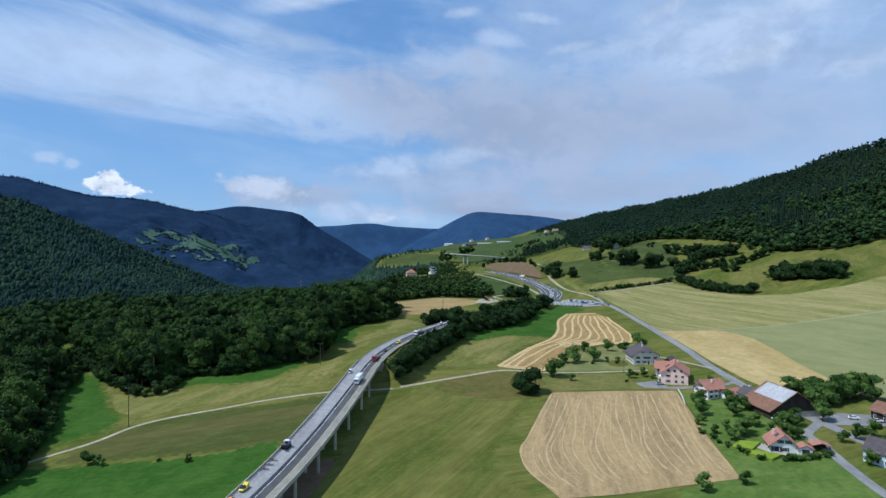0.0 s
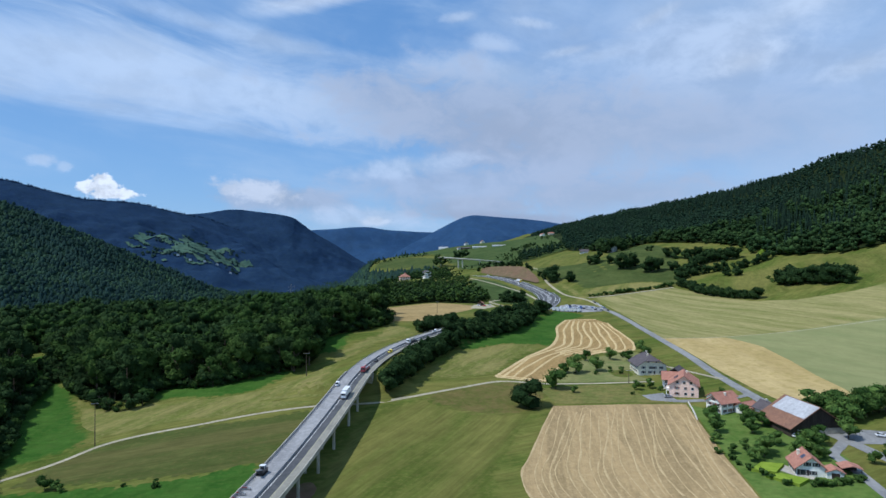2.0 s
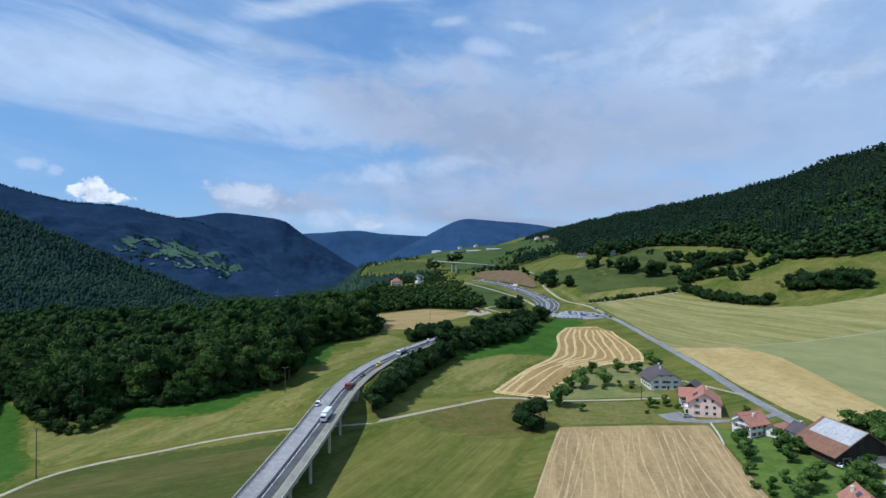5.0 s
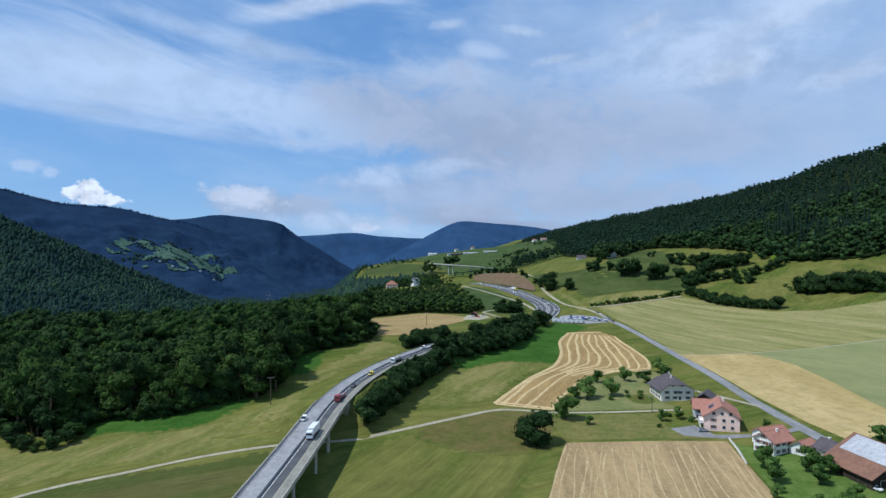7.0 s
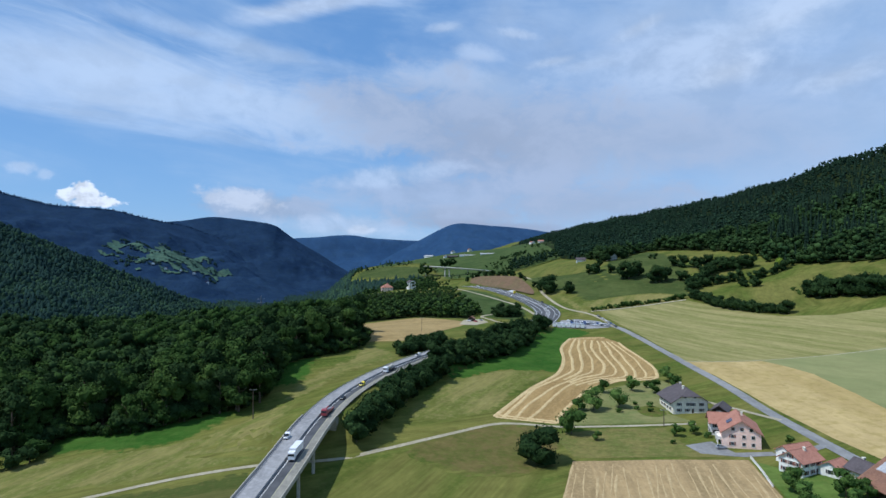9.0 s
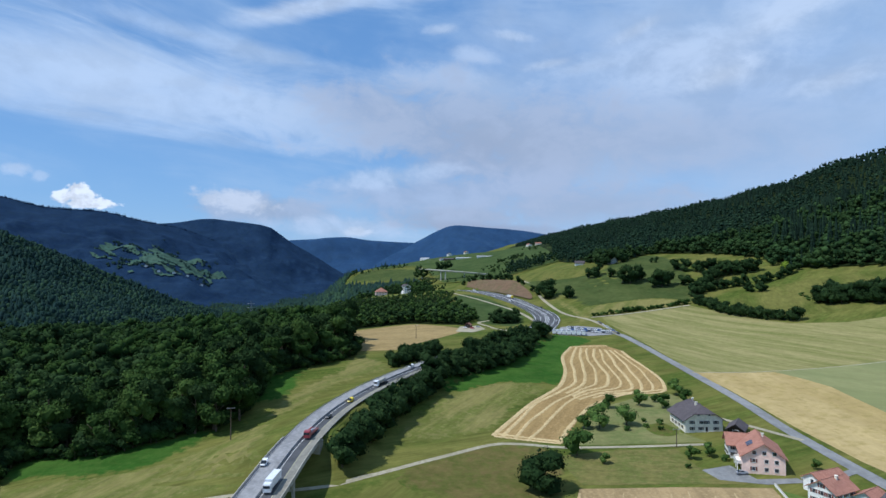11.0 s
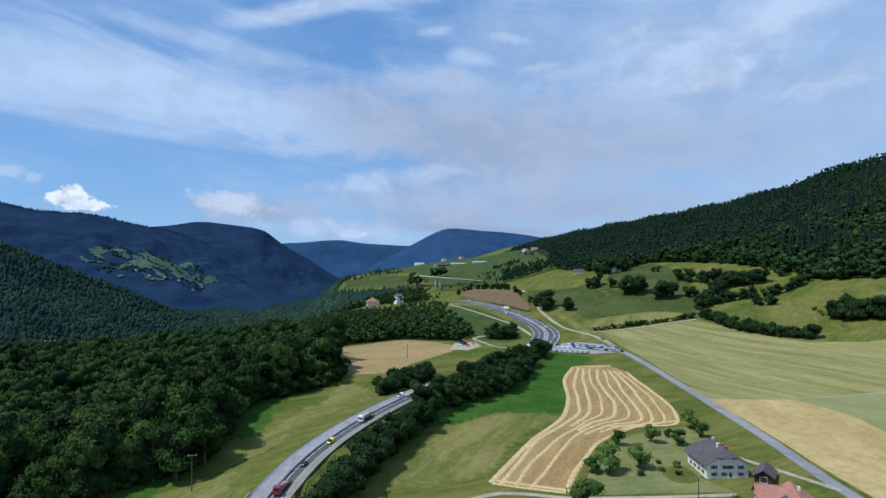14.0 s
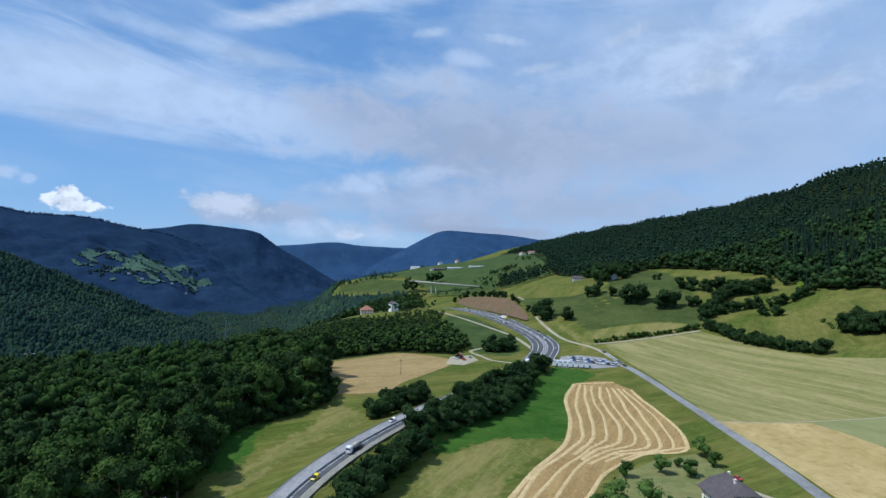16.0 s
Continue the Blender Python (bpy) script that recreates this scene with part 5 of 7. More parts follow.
def car(colour, label, van=False):
    top = new("van" if van else "car")
    tagged(top, label, "van" if van else "car")
    h = 1.95 if van else 0.92
    v, f = loft_box([(-2.15, 0.78, 0.4, 0.75, 0.7), (-2.0, 0.86, 0.3, 0.9, 0.8), (-0.9, 0.9, 0.28, 0.98, 0.84), (1.4, 0.9, 0.28, max(h, 1.0), 0.84), (2.0, 0.87, 0.3, max(h, 0.98), 0.8), (2.15, 0.8, 0.4, 0.8, 0.74)])
    put("body", v, f, PAINT[colour], top)
    if van:
        v, f = loft_box([(-1.55, 0.83, 0.95, 1.0, 0.8), (-0.95, 0.82, 0.95, 1.85, 0.74), (-0.3, 0.91, 1.15, 1.8, 0.8)])
    else:
        v, f = loft_box([(-1.05, 0.78, 0.92, 0.97, 0.74), (-0.35, 0.76, 0.92, 1.42, 0.62), (0.95, 0.76, 0.92, 1.44, 0.62), (1.75, 0.78, 0.92, 1.0, 0.7)])
    put("cabin_glass", v, f, M["glass_dark"], top)
    if not van:
        v, f = loft_box([(-0.38, 0.6, 1.38, 1.45, 0.55), (0.95, 0.6, 1.38, 1.47, 0.55)])
        put("roof", v, f, PAINT[colour], top)
    for x in (-0.82, 0.82):
        for y in (-1.35, 1.35):
            wheel(top, x, y, 0.32, 0.2)
    for x in (-0.7, 0.4):
        v, f = boxes((x, x + 0.3, -2.19, -2.1, 0.6, 0.74))
        put("headlight", v, f, M["mark"], top)
    return top


def lorry(colour, load, label, mixer=False, flat=False):
    top = new("lorry")
    tagged(top, label, "lorry")
    v, f = loft_box([(-6.0, 1.15, 0.5, 2.6, 1.1), (-5.85, 1.22, 0.45, 3.0, 1.15), (-4.1, 1.22, 0.45, 3.2, 1.15)])
    put("cab", v, f, PAINT[colour], top)
    v, f = boxes((-1.1, 1.1, -6.04, -5.8, 1.7, 2.5))
    put("windscreen", v, f, M["glass_dark"], top)
    v, f = boxes((-1.1, 1.1, -5.2, 5.8, 0.75, 1.05))
    put("chassis", v, f, M["tyre"], top)
    if mixer:
        v, f = [], []
        rod(v, f, (0, -3.4, 2.0), (0, 0.4, 2.4), 0.75, 1.2, 14)
        rod(v, f, (0, 0.4, 2.4), (0, 3.4, 2.9), 1.2, 0.6, 14)
        put("drum", v, f, load, top)
    elif flat:
        v, f = boxes((-1.25, 1.25, -3.8, 5.9, 1.05, 1.3), (-1.25, -1.17, -3.8, 5.9, 1.3, 1.75), (1.17, 1.25, -3.8, 5.9, 1.3, 1.75), (-1.25, 1.25, -3.88, -3.8, 1.05, 2.3))
        put("flat_bed", v, f, load, top)
        v, f = boxes((-0.25, 0.25, -3.5, -3.0, 1.3, 3.1), (-0.15, 0.15, -3.3, 0.6, 2.8, 3.1))
        put("loading_crane", v, f, PAINT["red"], top)
        v, f = boxes((-0.9, 0.8, -1.6, 0.4, 1.3, 2.2), (-0.8, 0.9, 1.4, 3.0, 1.3, 1.9))
        put("load", v, f, PAINT["grey"], top)
    else:
        v, f = boxes((-1.25, 1.25, -3.8, 5.9, 1.1, 3.8))
        put("box_body", v, f, load, top)
    for y in (-5.0, 2.6, 4.2):
        for x in (-1.0, 1.0):
            wheel(top, x, y, 0.5, 0.32)
    return top


def on_road(line, y, off):
    i = int(np.argmin(np.abs(line[:, 1] - y)))
    d = sides(line)[i]
    p = line[i]
    return p[0] + d[0] * off, p[1] + d[1] * off, p[2] + 0.01, math.degrees(math.atan2(-d[1], d[0])) * -1


def park(thing, line, y, off, flip=False):
    x, yy, z, a = on_road(line, y, off)
    thing.matrix_basis = pose(x, yy, z, 0, 0, a + (180 if flip else 0))
    return thing


park(lorry("white", PAINT["white"], "white box lorry driving over the viaduct"), high_line, 318, 2.1)
park(lorry("maroon", PAINT["maroon"], "dark red flat lorry on the highway", flat=True), high_line, 364, 2.1)
park(lorry("white", M["concrete"], "white concrete mixer lorry on the highway", True), high_line, 441, 2.1)
park(car("yellow", "yellow van on the highway", True), high_line, 408, 2.1)
park(car("black", "dark car on the highway"), high_line, 386, 2.0)
park(car("white", "white van parked on the closed carriageway", True), high_line, 335, -6.1)
park(car("white", "white van standing on the closed carriageway", True), high_line, 478, -4.0)
park(car("yellow", "yellow works van on the closed carriageway", True), high_line, 192, -5.4)
park(car("orange", "orange works car on the closed carriageway"), high_line, 185, -5.6)
for y, o, c in ((668, 5.0, "white"), (700, 8.8, "silver"), (742, 4.5, "white"), (770, 9, "black"), (815, -8.0, "white"), (850, 6, "white"), (905, -6, "silver"), (940, 7, "white")):
    park(car(c, c + " car on the motorway", o < 5.5), far_line, y, o, o > 0)
park(lorry("white", PAINT["white"], "white box lorry on the motorway"), far_line, 642, -4.5)
park(lorry("yellow", PAINT["white"], "white lorry with a yellow cab on the motorway"), far_line, 836, 5.0)

# milling machine and stacked barriers on the closed carriageway
mill = new("paving_machine")
tagged(mill, "dark tracked paving machine on the closed carriageway", "road machine")
v, f = boxes((-1.1, 1.1, -2.4, 2.0, 0.7, 1.7), (-0.8, 0.8, 0.2, 1.8, 1.7, 2.1))
put("body", v, f, PAINT["black"], mill)
v, f = loft_box([(-4.2, 0.7, 2.4, 2.8, 0.6), (-1.5, 0.7, 1.5, 2.0, 0.6)])
put("conveyor", v, f, PAINT["grey"], mill)
for x in (-1.25, 1.0):
    v, f = boxes((x, x + 0.3, -2.0, 1.8, 0.0, 0.8))
    put("track", v, f, M["tyre"], mill)
v, f = boxes((-1.0, 1.0, -0.4, 1.2, 2.75, 2.85), (-0.95, -0.85, -0.3, -0.2, 1.7, 2.8), (0.85, 0.95, -0.3, -0.2, 1.7, 2.8), (-0.95, -0.85, 1.0, 1.1, 1.7, 2.8), (0.85, 0.95, 1.0, 1.1, 1.7, 2.8))
put("canopy", v, f, PAINT["white"], mill)
park(mill, high_line, 228, -5.7)
for k in range(9):
    y = 207 + 1.1 * k
    g = new("site_barrier")
    tagged(g, "red and white site barrier stacked on the carriageway", "barrier", "stacked site barriers")
    v, f = boxes((-0.9, 0.9, -0.05, 0.05, 0.75, 1.0))
    put("board", v, f, PAINT["white"] if k % 3 else PAINT["red"], g)
    for x in (-0.8, 0.7):
        v, f = boxes((x, x + 0.1, -0.3, 0.3, 0.0, 0.75))
        put("foot", v, f, M["steel"], g)
    park(g, high_line, y, -6.4 + 0.6 * (k % 3))

# ---- single trees, hedges, copses ----
def shrub_kinds(seed, leaf, label, name="tree", high=7.0, wide=3.2, base=0.8, n=200, size=0.45, lobes=7, count=3, category="tree"):
    out = []
    for k in range(count):
        top = new(name)
        tagged(top, label, category)
        v, f = trunk_mesh(seed + k, high * 0.5, 0.02 * high + 0.03, 3, wide * 0.35)
        put("trunk", v, f, M["bark"], top)
        v, f = crown_mesh(seed + k, wide, high * (1 + 0.08 * k), base, lobes, n, size, 1, 0.46)
        put("crown", v, f, leaf, top)
        out.append(top)
    return out


def set_out(kinds, places, label="", group="", lo=0.8, hi=1.15, sink=0.15):
    for k, (x, y, *s) in enumerate(places):
        b = kinds[k % len(kinds)]
        t = copy_thing(b, pose(x, y, land1(x, y) - sink, 0, 0, rng.uniform(0, 360)))
        q = (s[0] if s else 1.0) * rng.uniform(lo, hi)
        t.scale = (q, q, q * rng.uniform(0.92, 1.08))
        tagged(t, label, group=group)


def done(kinds):
    for b in kinds:
        for o in (*b.children_recursive, b):
            bpy.data.objects.remove(o)


def along(pts, gap, jitter=0.8):
    line = curve_through(pts, gap)
    return [(x + rng.uniform(-jitter, jitter), y + rng.uniform(-jitter, jitter)) for x, y in line]


fruit = shrub_kinds(200, M["leaf_garden"], "small round fruit tree in the orchard", high=6.4, wide=3.3, base=1.0, n=420, size=0.27, lobes=12)
set_out(fruit, [(81, 403, 0.75), (88, 402, 1.15), (102, 432, 0.7), (102, 405, 1.0), (120, 436, 0.85), (131, 431, 0.75), (131, 443, 0.45), (148, 455, 0.95), (147, 441, 0.7), (69, 371, 1.3), (78, 362, 0.5)], "small round dark green fruit tree in the orchard", "orchard trees", 1.35, 1.6)
bush = shrub_kinds(220, M["leaf_dark"], "large round dark green bush", "bush", 11.5, 7.0, 0.0, 1500, 0.34, 26, 1, "bush")
set_out(bush, [(49, 341)], "large round dark green bush at the corner of the field", "", 1.4, 1.42)
done(bush)
garden = shrub_kinds(230, M["leaf_garden"], "leafy garden tree", high=7.0, wide=3.4, base=0.6, n=600, size=0.27, lobes=18, count=4)
set_out(garden, [(128, 300, 0.9), (131, 306, 0.6), (138, 283, 0.8), (117, 274, 0.6), (121, 279, 0.5), (129, 257, 0.9), (146, 250, 0.7), (157, 266, 0.9), (150, 252, 0.5), (141, 256, 0.6), (124, 287, 1.15), (141, 293, 1.15), (147, 291, 0.8), (113, 360, 0.75), (121, 361, 0.7), (133, 262, 0.8), (126, 266, 0.6), (123, 253, 0.7), (119, 262, 0.5), (147, 259, 0.95), (152, 262, 0.85), (140, 268, 0.8), (90, 206, 0.8), (106, 210, 0.6), (152, 341, 0.55), (172, 271, 1.2), (178, 284, 0.7), (166, 286, 0.6),
                 (164, 245, 0.6), (172, 247, 0.9), (180, 250, 0.9), (176, 238, 0.7), (186, 244, 1.0), (168, 233, 0.5), (159, 222, 0.6), (165, 215, 0.7)], "leafy green tree in a village garden", "garden trees", 1.05, 1.35)
set_out(garden, [(192 + rng.uniform(-16, 24), 296 + rng.uniform(-7, 9), rng.uniform(1.1, 1.75)) for _ in range(26)], "broad green tree beside the barn", "trees by the barn", 0.9, 1.1)
low = shrub_kinds(240, M["leaf"], "low green garden shrub", "shrub", 2.3, 1.8, 0.0, 60, 0.25, 6, 3, "shrub")
set_out(garden, [(-152, 256, 0.85), (-147, 255, 0.55), (-144, 253, 0.5), (-106, 250, 0.35)], "small dark green tree in the meadow", "meadow trees", 0.9, 1.1)
set_out(low, along([(131, 229), (140, 229), (150, 232)], 2.2, 0.4) + along([(113, 262), (118, 246), (122, 232)], 4.5, 1.0) + [(125, 356), (118, 366), (108, 352), (100, 398), (110, 401), (115, 396), (118, 404), (112, 409), (-106, 249, 1.0), (-120, 253, 0.7)], "low green shrub beside the lawn", "garden shrubs", 0.8, 1.3)
# roadside hedge, copses by the highway
edge_tree = shrub_kinds(250, M["leaf_dark"], "dense hedge tree", "hedge_tree", high=10.0, wide=4.8, base=0.0, n=460, size=0.4, lobes=18, count=4)
set_out(edge_tree, along([(-26, 355), (-20, 378), (-16, 394), (-7, 421), (5, 444), (14, 458)], 3.6, 1.4) + along([(-23, 362), (-15, 388), (-9, 404), (-1, 424), (10, 444)], 4.4, 1.2), "dense dark green hedge tree below the highway", "roadside hedge", 0.95, 1.4)
COPSE = [(2, 462), (18, 470), (40, 490), (62, 516), (80, 546), (90, 575), (97, 600), (82, 588), (60, 552), (40, 522), (20, 492)]
x, y = scatter(rng, COPSE, 5.0)
set_out(edge_tree, list(zip(x, y)) + [(99, 611), (104, 617), (108, 624), (112, 632), (103, 624)], "dense green tree of the roadside copse", "copse trees", 0.9, 1.35)
x, y = scatter(rng, [(-14, 492), (0, 506), (20, 536), (14, 548), (-4, 532), (-18, 506)], 5.0)
set_out(edge_tree, list(zip(x, y)), "dense green tree of the roadside copse", "copse trees", 0.7, 1.0)
x, y = scatter(rng, [(74, 690), (90, 688), (100, 700), (98, 716), (84, 722), (72, 706)], 5.2)
set_out(edge_tree, list(zip(x, y)), "dark tree beside the slip road", "trees below the motorway", 0.7, 1.1)
x, y = scatter(rng, [(-66, 684), (-40, 698), (-8, 702), (22, 690), (44, 680), (60, 708), (56, 736), (42, 786), (38, 830), (48, 872), (30, 900), (0, 880), (-30, 862), (-62, 858), (-100, 862), (-140, 850), (-130, 760), (-90, 710)], 5.6)
lit = rng.uniform(size=len(x)) < 0.4
for part_, lo_, hi_ in ((y < 780, 0.5, 0.8), (y >= 780, 0.26, 0.42)):
    plant("knoll_trees", x[part_ & ~lit], y[part_ & ~lit], hill_kinds, M["leaf_dark"], "dark wooded knoll beside the motorway", lo_, hi_)
    plant("knoll_trees", x[part_ & lit], y[part_ & lit], hill_kinds, M["leaf"], "green wooded knoll beside the motorway", lo_, hi_)
set_out(edge_tree, along([(70, 1000), (92, 985), (112, 960), (128, 925)], 6, 3) + [(133, 905), (137, 893), (143, 860), (146, 850), (147, 842)], "dark tree above the earth cutting", "trees above the cutting", 0.7, 1.0)
# trees and hedges on the slope to the right
big = shrub_kinds(270, M["leaf_dark"], "large round tree", high=15, wide=7.4, base=0.0, n=520, size=0.58, lobes=20, count=4)
set_out(big, [(150, 822, 1.1), (156, 826, 1.0), (153, 815, 0.9), (174, 798, 0.62), (171, 803, 0.5), (216, 866, 0.7), (222, 862, 0.8), (228, 868, 0.7), (238, 846, 0.55), (240, 812, 0.75), (247, 806, 1.0), (255, 808, 0.95), (262, 814, 0.7), (266, 780, 0.9), (272, 776, 1.0), (281, 779, 0.8), (294, 772, 0.6), (300, 770, 0.5)]
        + [(x_, y_, 0.66) for x_, y_ in along([(312, 835), (322, 820), (334, 808), (344, 796), (354, 784), (366, 776), (380, 772)], 7, 3)]
        + [(x_, y_, 0.64) for x_, y_ in along([(366, 776), (345, 782), (330, 776), (316, 762), (302, 746), (288, 731)], 6, 3)]
        + [(344, 990, 0.7), (350, 985, 0.6), (311, 890, 0.4), (306, 893, 0.32)]
        + [(x_, y_, 0.8) for x_, y_ in along([(262, 1010), (270, 985), (280, 965), (288, 980), (292, 1000), (276, 1040)], 9, 4)] + [(258, 938, 0.85), (263, 932, 0.8), (280, 934, 0.85), (286, 944, 0.9), (256, 956, 0.9), (252, 948, 0.7), (292, 960, 0.9)], "large round dark green tree on the pasture", "pasture trees", 1.2, 1.55)
lime = shrub_kinds(290, M["leaf_lime"], "bright lime green tree", high=13, wide=5.0, base=1.0, n=300, size=0.8, count=1)
set_out(lime, [(396, 748, 0.9)], "bright lime green tree at the edge of the wood")
done(lime)
set_out(edge_tree, along([(277, 707), (280, 683), (281, 655), (286, 631), (291, 614), (295, 600), (302, 586)], 3.4, 1.5), "hedge tree between the fields", "field hedge", 0.75, 1.15)
set_out(edge_tree, [(290, 616, 1.35), (301, 587, 1.3), (303, 584, 1.15)], "taller hedge tree between the fields", "field hedge")
set_out(edge_tree, along([(286, 728), (302, 737), (319, 739), (338, 736), (358, 729), (380, 733), (398, 738)], 4.6, 2) + along([(334, 716), (346, 702)], 5, 1.5), "leafy hedge tree beside the track", "upper hedge", 0.7, 1.15)
set_out(low, along([(176, 713), (200, 713), (232, 711), (268, 708)], 4.2, 0.8), "round hedge bush beside the track", "track hedge", 1.5, 2.6)
x, y = scatter(rng, [(336, 616), (344, 594), (356, 574), (370, 554), (376, 560), (366, 584), (360, 606), (348, 622)], 5.2)
set_out(edge_tree, list(zip(x, y)), "tree of the clump on the pasture", "pasture clump", 1.1, 1.7)
set_out(low, [(352, 655, 1.5), (347, 640, 1.3), (343, 632, 1.5)], "low thorn bush on the pasture", "thorn bushes")
x, y = scatter(rng, [(-30, 1290), (60, 1270), (170, 1265), (200, 1290), (120, 1300), (20, 1315)], 10)
plant("viaduct_trees", x[::3], y[::3], low_kinds, M["leaf_dark"], "dark trees below the far viaduct", 0.5, 0.9)
x, y = np.array([6, 14, -4, 2, 52, 62, 44, 56, 70]), np.array([1385, 1378, 1392, 1402, 1448, 1452, 1450, 1460, 1458])
plant("viaduct_trees", x, y, mid_kinds, M["leaf_dark"], "tall dark trees beside the far viaduct", 1.1, 1.5)
for qx, qy, n in ((12, 1410, 8), (-150, 1680, 16), (-170, 1740, 16), (-50, 1640, 6), (-85, 1690, 8), (190, 1415, 14), (215, 1430, 12), (160, 1330, 12), (205, 1240, 14), (235, 1280, 16), (285, 1560, 12), (-90, 1025, 14), (-40, 1030, 14), (20, 1040, 10), (-75, 985, 5), (-30, 968, 4), (-8, 962, 5)):
    x, y = qx + rng.normal(scale=14, size=n), qy + rng.normal(scale=14, size=n)
    plant("hill_copse", x, y, low_kinds, M["leaf_dark"], "dark copse on the far hillside", 0.6, 1.0)
x, y = scatter(rng, [(150, 1225), (250, 1200), (280, 1300), (200, 1340)], 13)
plant("copse_trees", x, y, low_kinds, M["leaf_dark"], "dark copse on the far hill")
for kinds in (fruit, garden, low, edge_tree, big):
    done(kinds)

# ---- houses ----
M["orchard"] = mat("orchard_grass", (0.135, 0.156, 0.054), (0.185, 0.182, 0.072), 14, (0.195, 0.186, 0.078), 2.2, mott=0.22, lines=0.1, spec=0.02)
M["lawn"] = mat("garden_lawn", (0.074, 0.128, 0.026), (0.108, 0.160, 0.038), 9, (0.118, 0.150, 0.038), 2.0, mott=0.25, lines=0.1, spec=0.02)
M["render_pink"] = mat("pink_render", (0.88, 0.64, 0.53), (0.85, 0.61, 0.505), 4, (0.82, 0.58, 0.48), 0.8, bump=0.1)
M["render_white"] = mat("white_render", (0.85, 0.84, 0.80), (0.81, 0.80, 0.76), 4, (0.75, 0.73, 0.68), 0.8, bump=0.1)
M["render_cream"] = mat("cream_render", (0.80, 0.75, 0.63), (0.76, 0.71, 0.59), 4, (0.70, 0.655, 0.55), 0.8, bump=0.1)
M["render_blue"] = mat("pale_blue_render", (0.62, 0.72, 0.80), (0.58, 0.68, 0.76), 4, None, 0.8, bump=0.1)
M["tile_red"] = mat("red_clay_tile", (0.375, 0.175, 0.125), (0.315, 0.145, 0.105), 3, (0.45, 0.24, 0.175), 0.5, bump=0.5)
M["tile_brown"] = mat("brown_clay_tile", (0.22, 0.115, 0.075), (0.175, 0.095, 0.066), 3, (0.28, 0.155, 0.1), 0.5, bump=0.5)
M["tile_grey"] = mat("grey_roof_tile", (0.10, 0.085, 0.09), (0.078, 0.067, 0.071), 4, (0.13, 0.115, 0.115), 0.5, bump=0.5)
M["tin"] = mat("weathered_roof_sheet", (0.42, 0.42, 0.43), (0.50, 0.50, 0.51), 5, (0.34, 0.33, 0.33), 0.9, rough=0.6, metal=0.2, bump=0.2)
M["dark_wood"] = mat("dark_weathered_wood", (0.035, 0.027, 0.022), (0.055, 0.042, 0.034), 2, (0.075, 0.055, 0.042), 0.3, stretch=(1, 1, 0.1))
M["shutter_red"] = mat("red_brown_shutter", (0.17, 0.05, 0.035), (0.13, 0.04, 0.03), 1, None, 0.3)
M["shutter_dark"] = mat("dark_shutter", (0.045, 0.04, 0.045), (0.06, 0.055, 0.055), 1, None, 0.3)
M["pane"] = mat("window_pane", (0.03, 0.035, 0.045), (0.04, 0.045, 0.055), 1, None, 0.5, rough=0.08, bump=0.0, spec=0.7)
M["frame_white"] = mat("white_window_frame", (0.7, 0.69, 0.66), (0.64, 0.63, 0.6), 1, None, 0.3)
M["solar"] = mat("solar_panel", (0.035, 0.04, 0.075), (0.05, 0.055, 0.095), 1.2, None, 0.4, rough=0.15, bump=0.0, spec=0.7)


def roof_shell(w_, d_, h, rise, over, a, k, thick=0.28):
    """A roof with its ridge along y: eaves at height h, half-hipped where k < 1 (k: height share of the end eaves, a: ridge inset)."""
    W, D = w_ / 2 + over, d_ / 2 + over
    drop = rise / (w_ / 2) * over
    lo = h - drop
    top = h + rise
    hk = lo + (top - lo) * k
    xk = W * (1 - k)
    pts = [(-W, -D, lo), (-xk, -D, hk), (0, -D + a, top), (0, D - a, top), (-xk, D, hk), (-W, D, lo), (W, -D, lo), (xk, -D, hk), (xk, D, hk), (W, D, lo)]
    faces = [[0, 1, 2, 3, 4, 5][::-1], [6, 7, 2, 3, 8, 9]]
    if a > 0:
        faces += [[1, 7, 2], [8, 4, 3]]
    n = len(pts)
    v = pts + [(x, y, z - thick) for x, y, z in pts]
    f = [q for q in faces] + [[i + n for i in q][::-1] for q in faces]
    ring = [0, 1, 7, 6, 9, 8, 4, 5] if a > 0 else [0, 1, 2, 7, 6, 9, 8, 3, 4, 5]
    for i, j in zip(ring, ring[1:] + ring[:1]):
        f.append([i, j, j + n, i + n])
    return v, f


def wall_shell(w_, d_, h, rise, k, sink=1.2):
    W, D = w_ / 2, d_ / 2
    hk, xk = h + rise * k - 0.2, W * (1 - k)
    end = [(-W, -sink), (W, -sink), (W, h - 0.2), (xk, hk), (-xk, hk), (-W, h - 0.2)]
    if k >= 0.99:
        end = [(-W, -sink), (W, -sink), (W, h - 0.2), (0, h + rise - 0.2), (-W, h - 0.2)]
    n = len(end)
    v = [(x, -D, z) for x, z in end] + [(x, D, z) for x, z in end]
    f = [list(range(n)), list(range(n, 2 * n))[::-1]]
    for i in range(n):
        j = (i + 1) % n
        f.append([j, i, i + n, j + n])
    return v, f


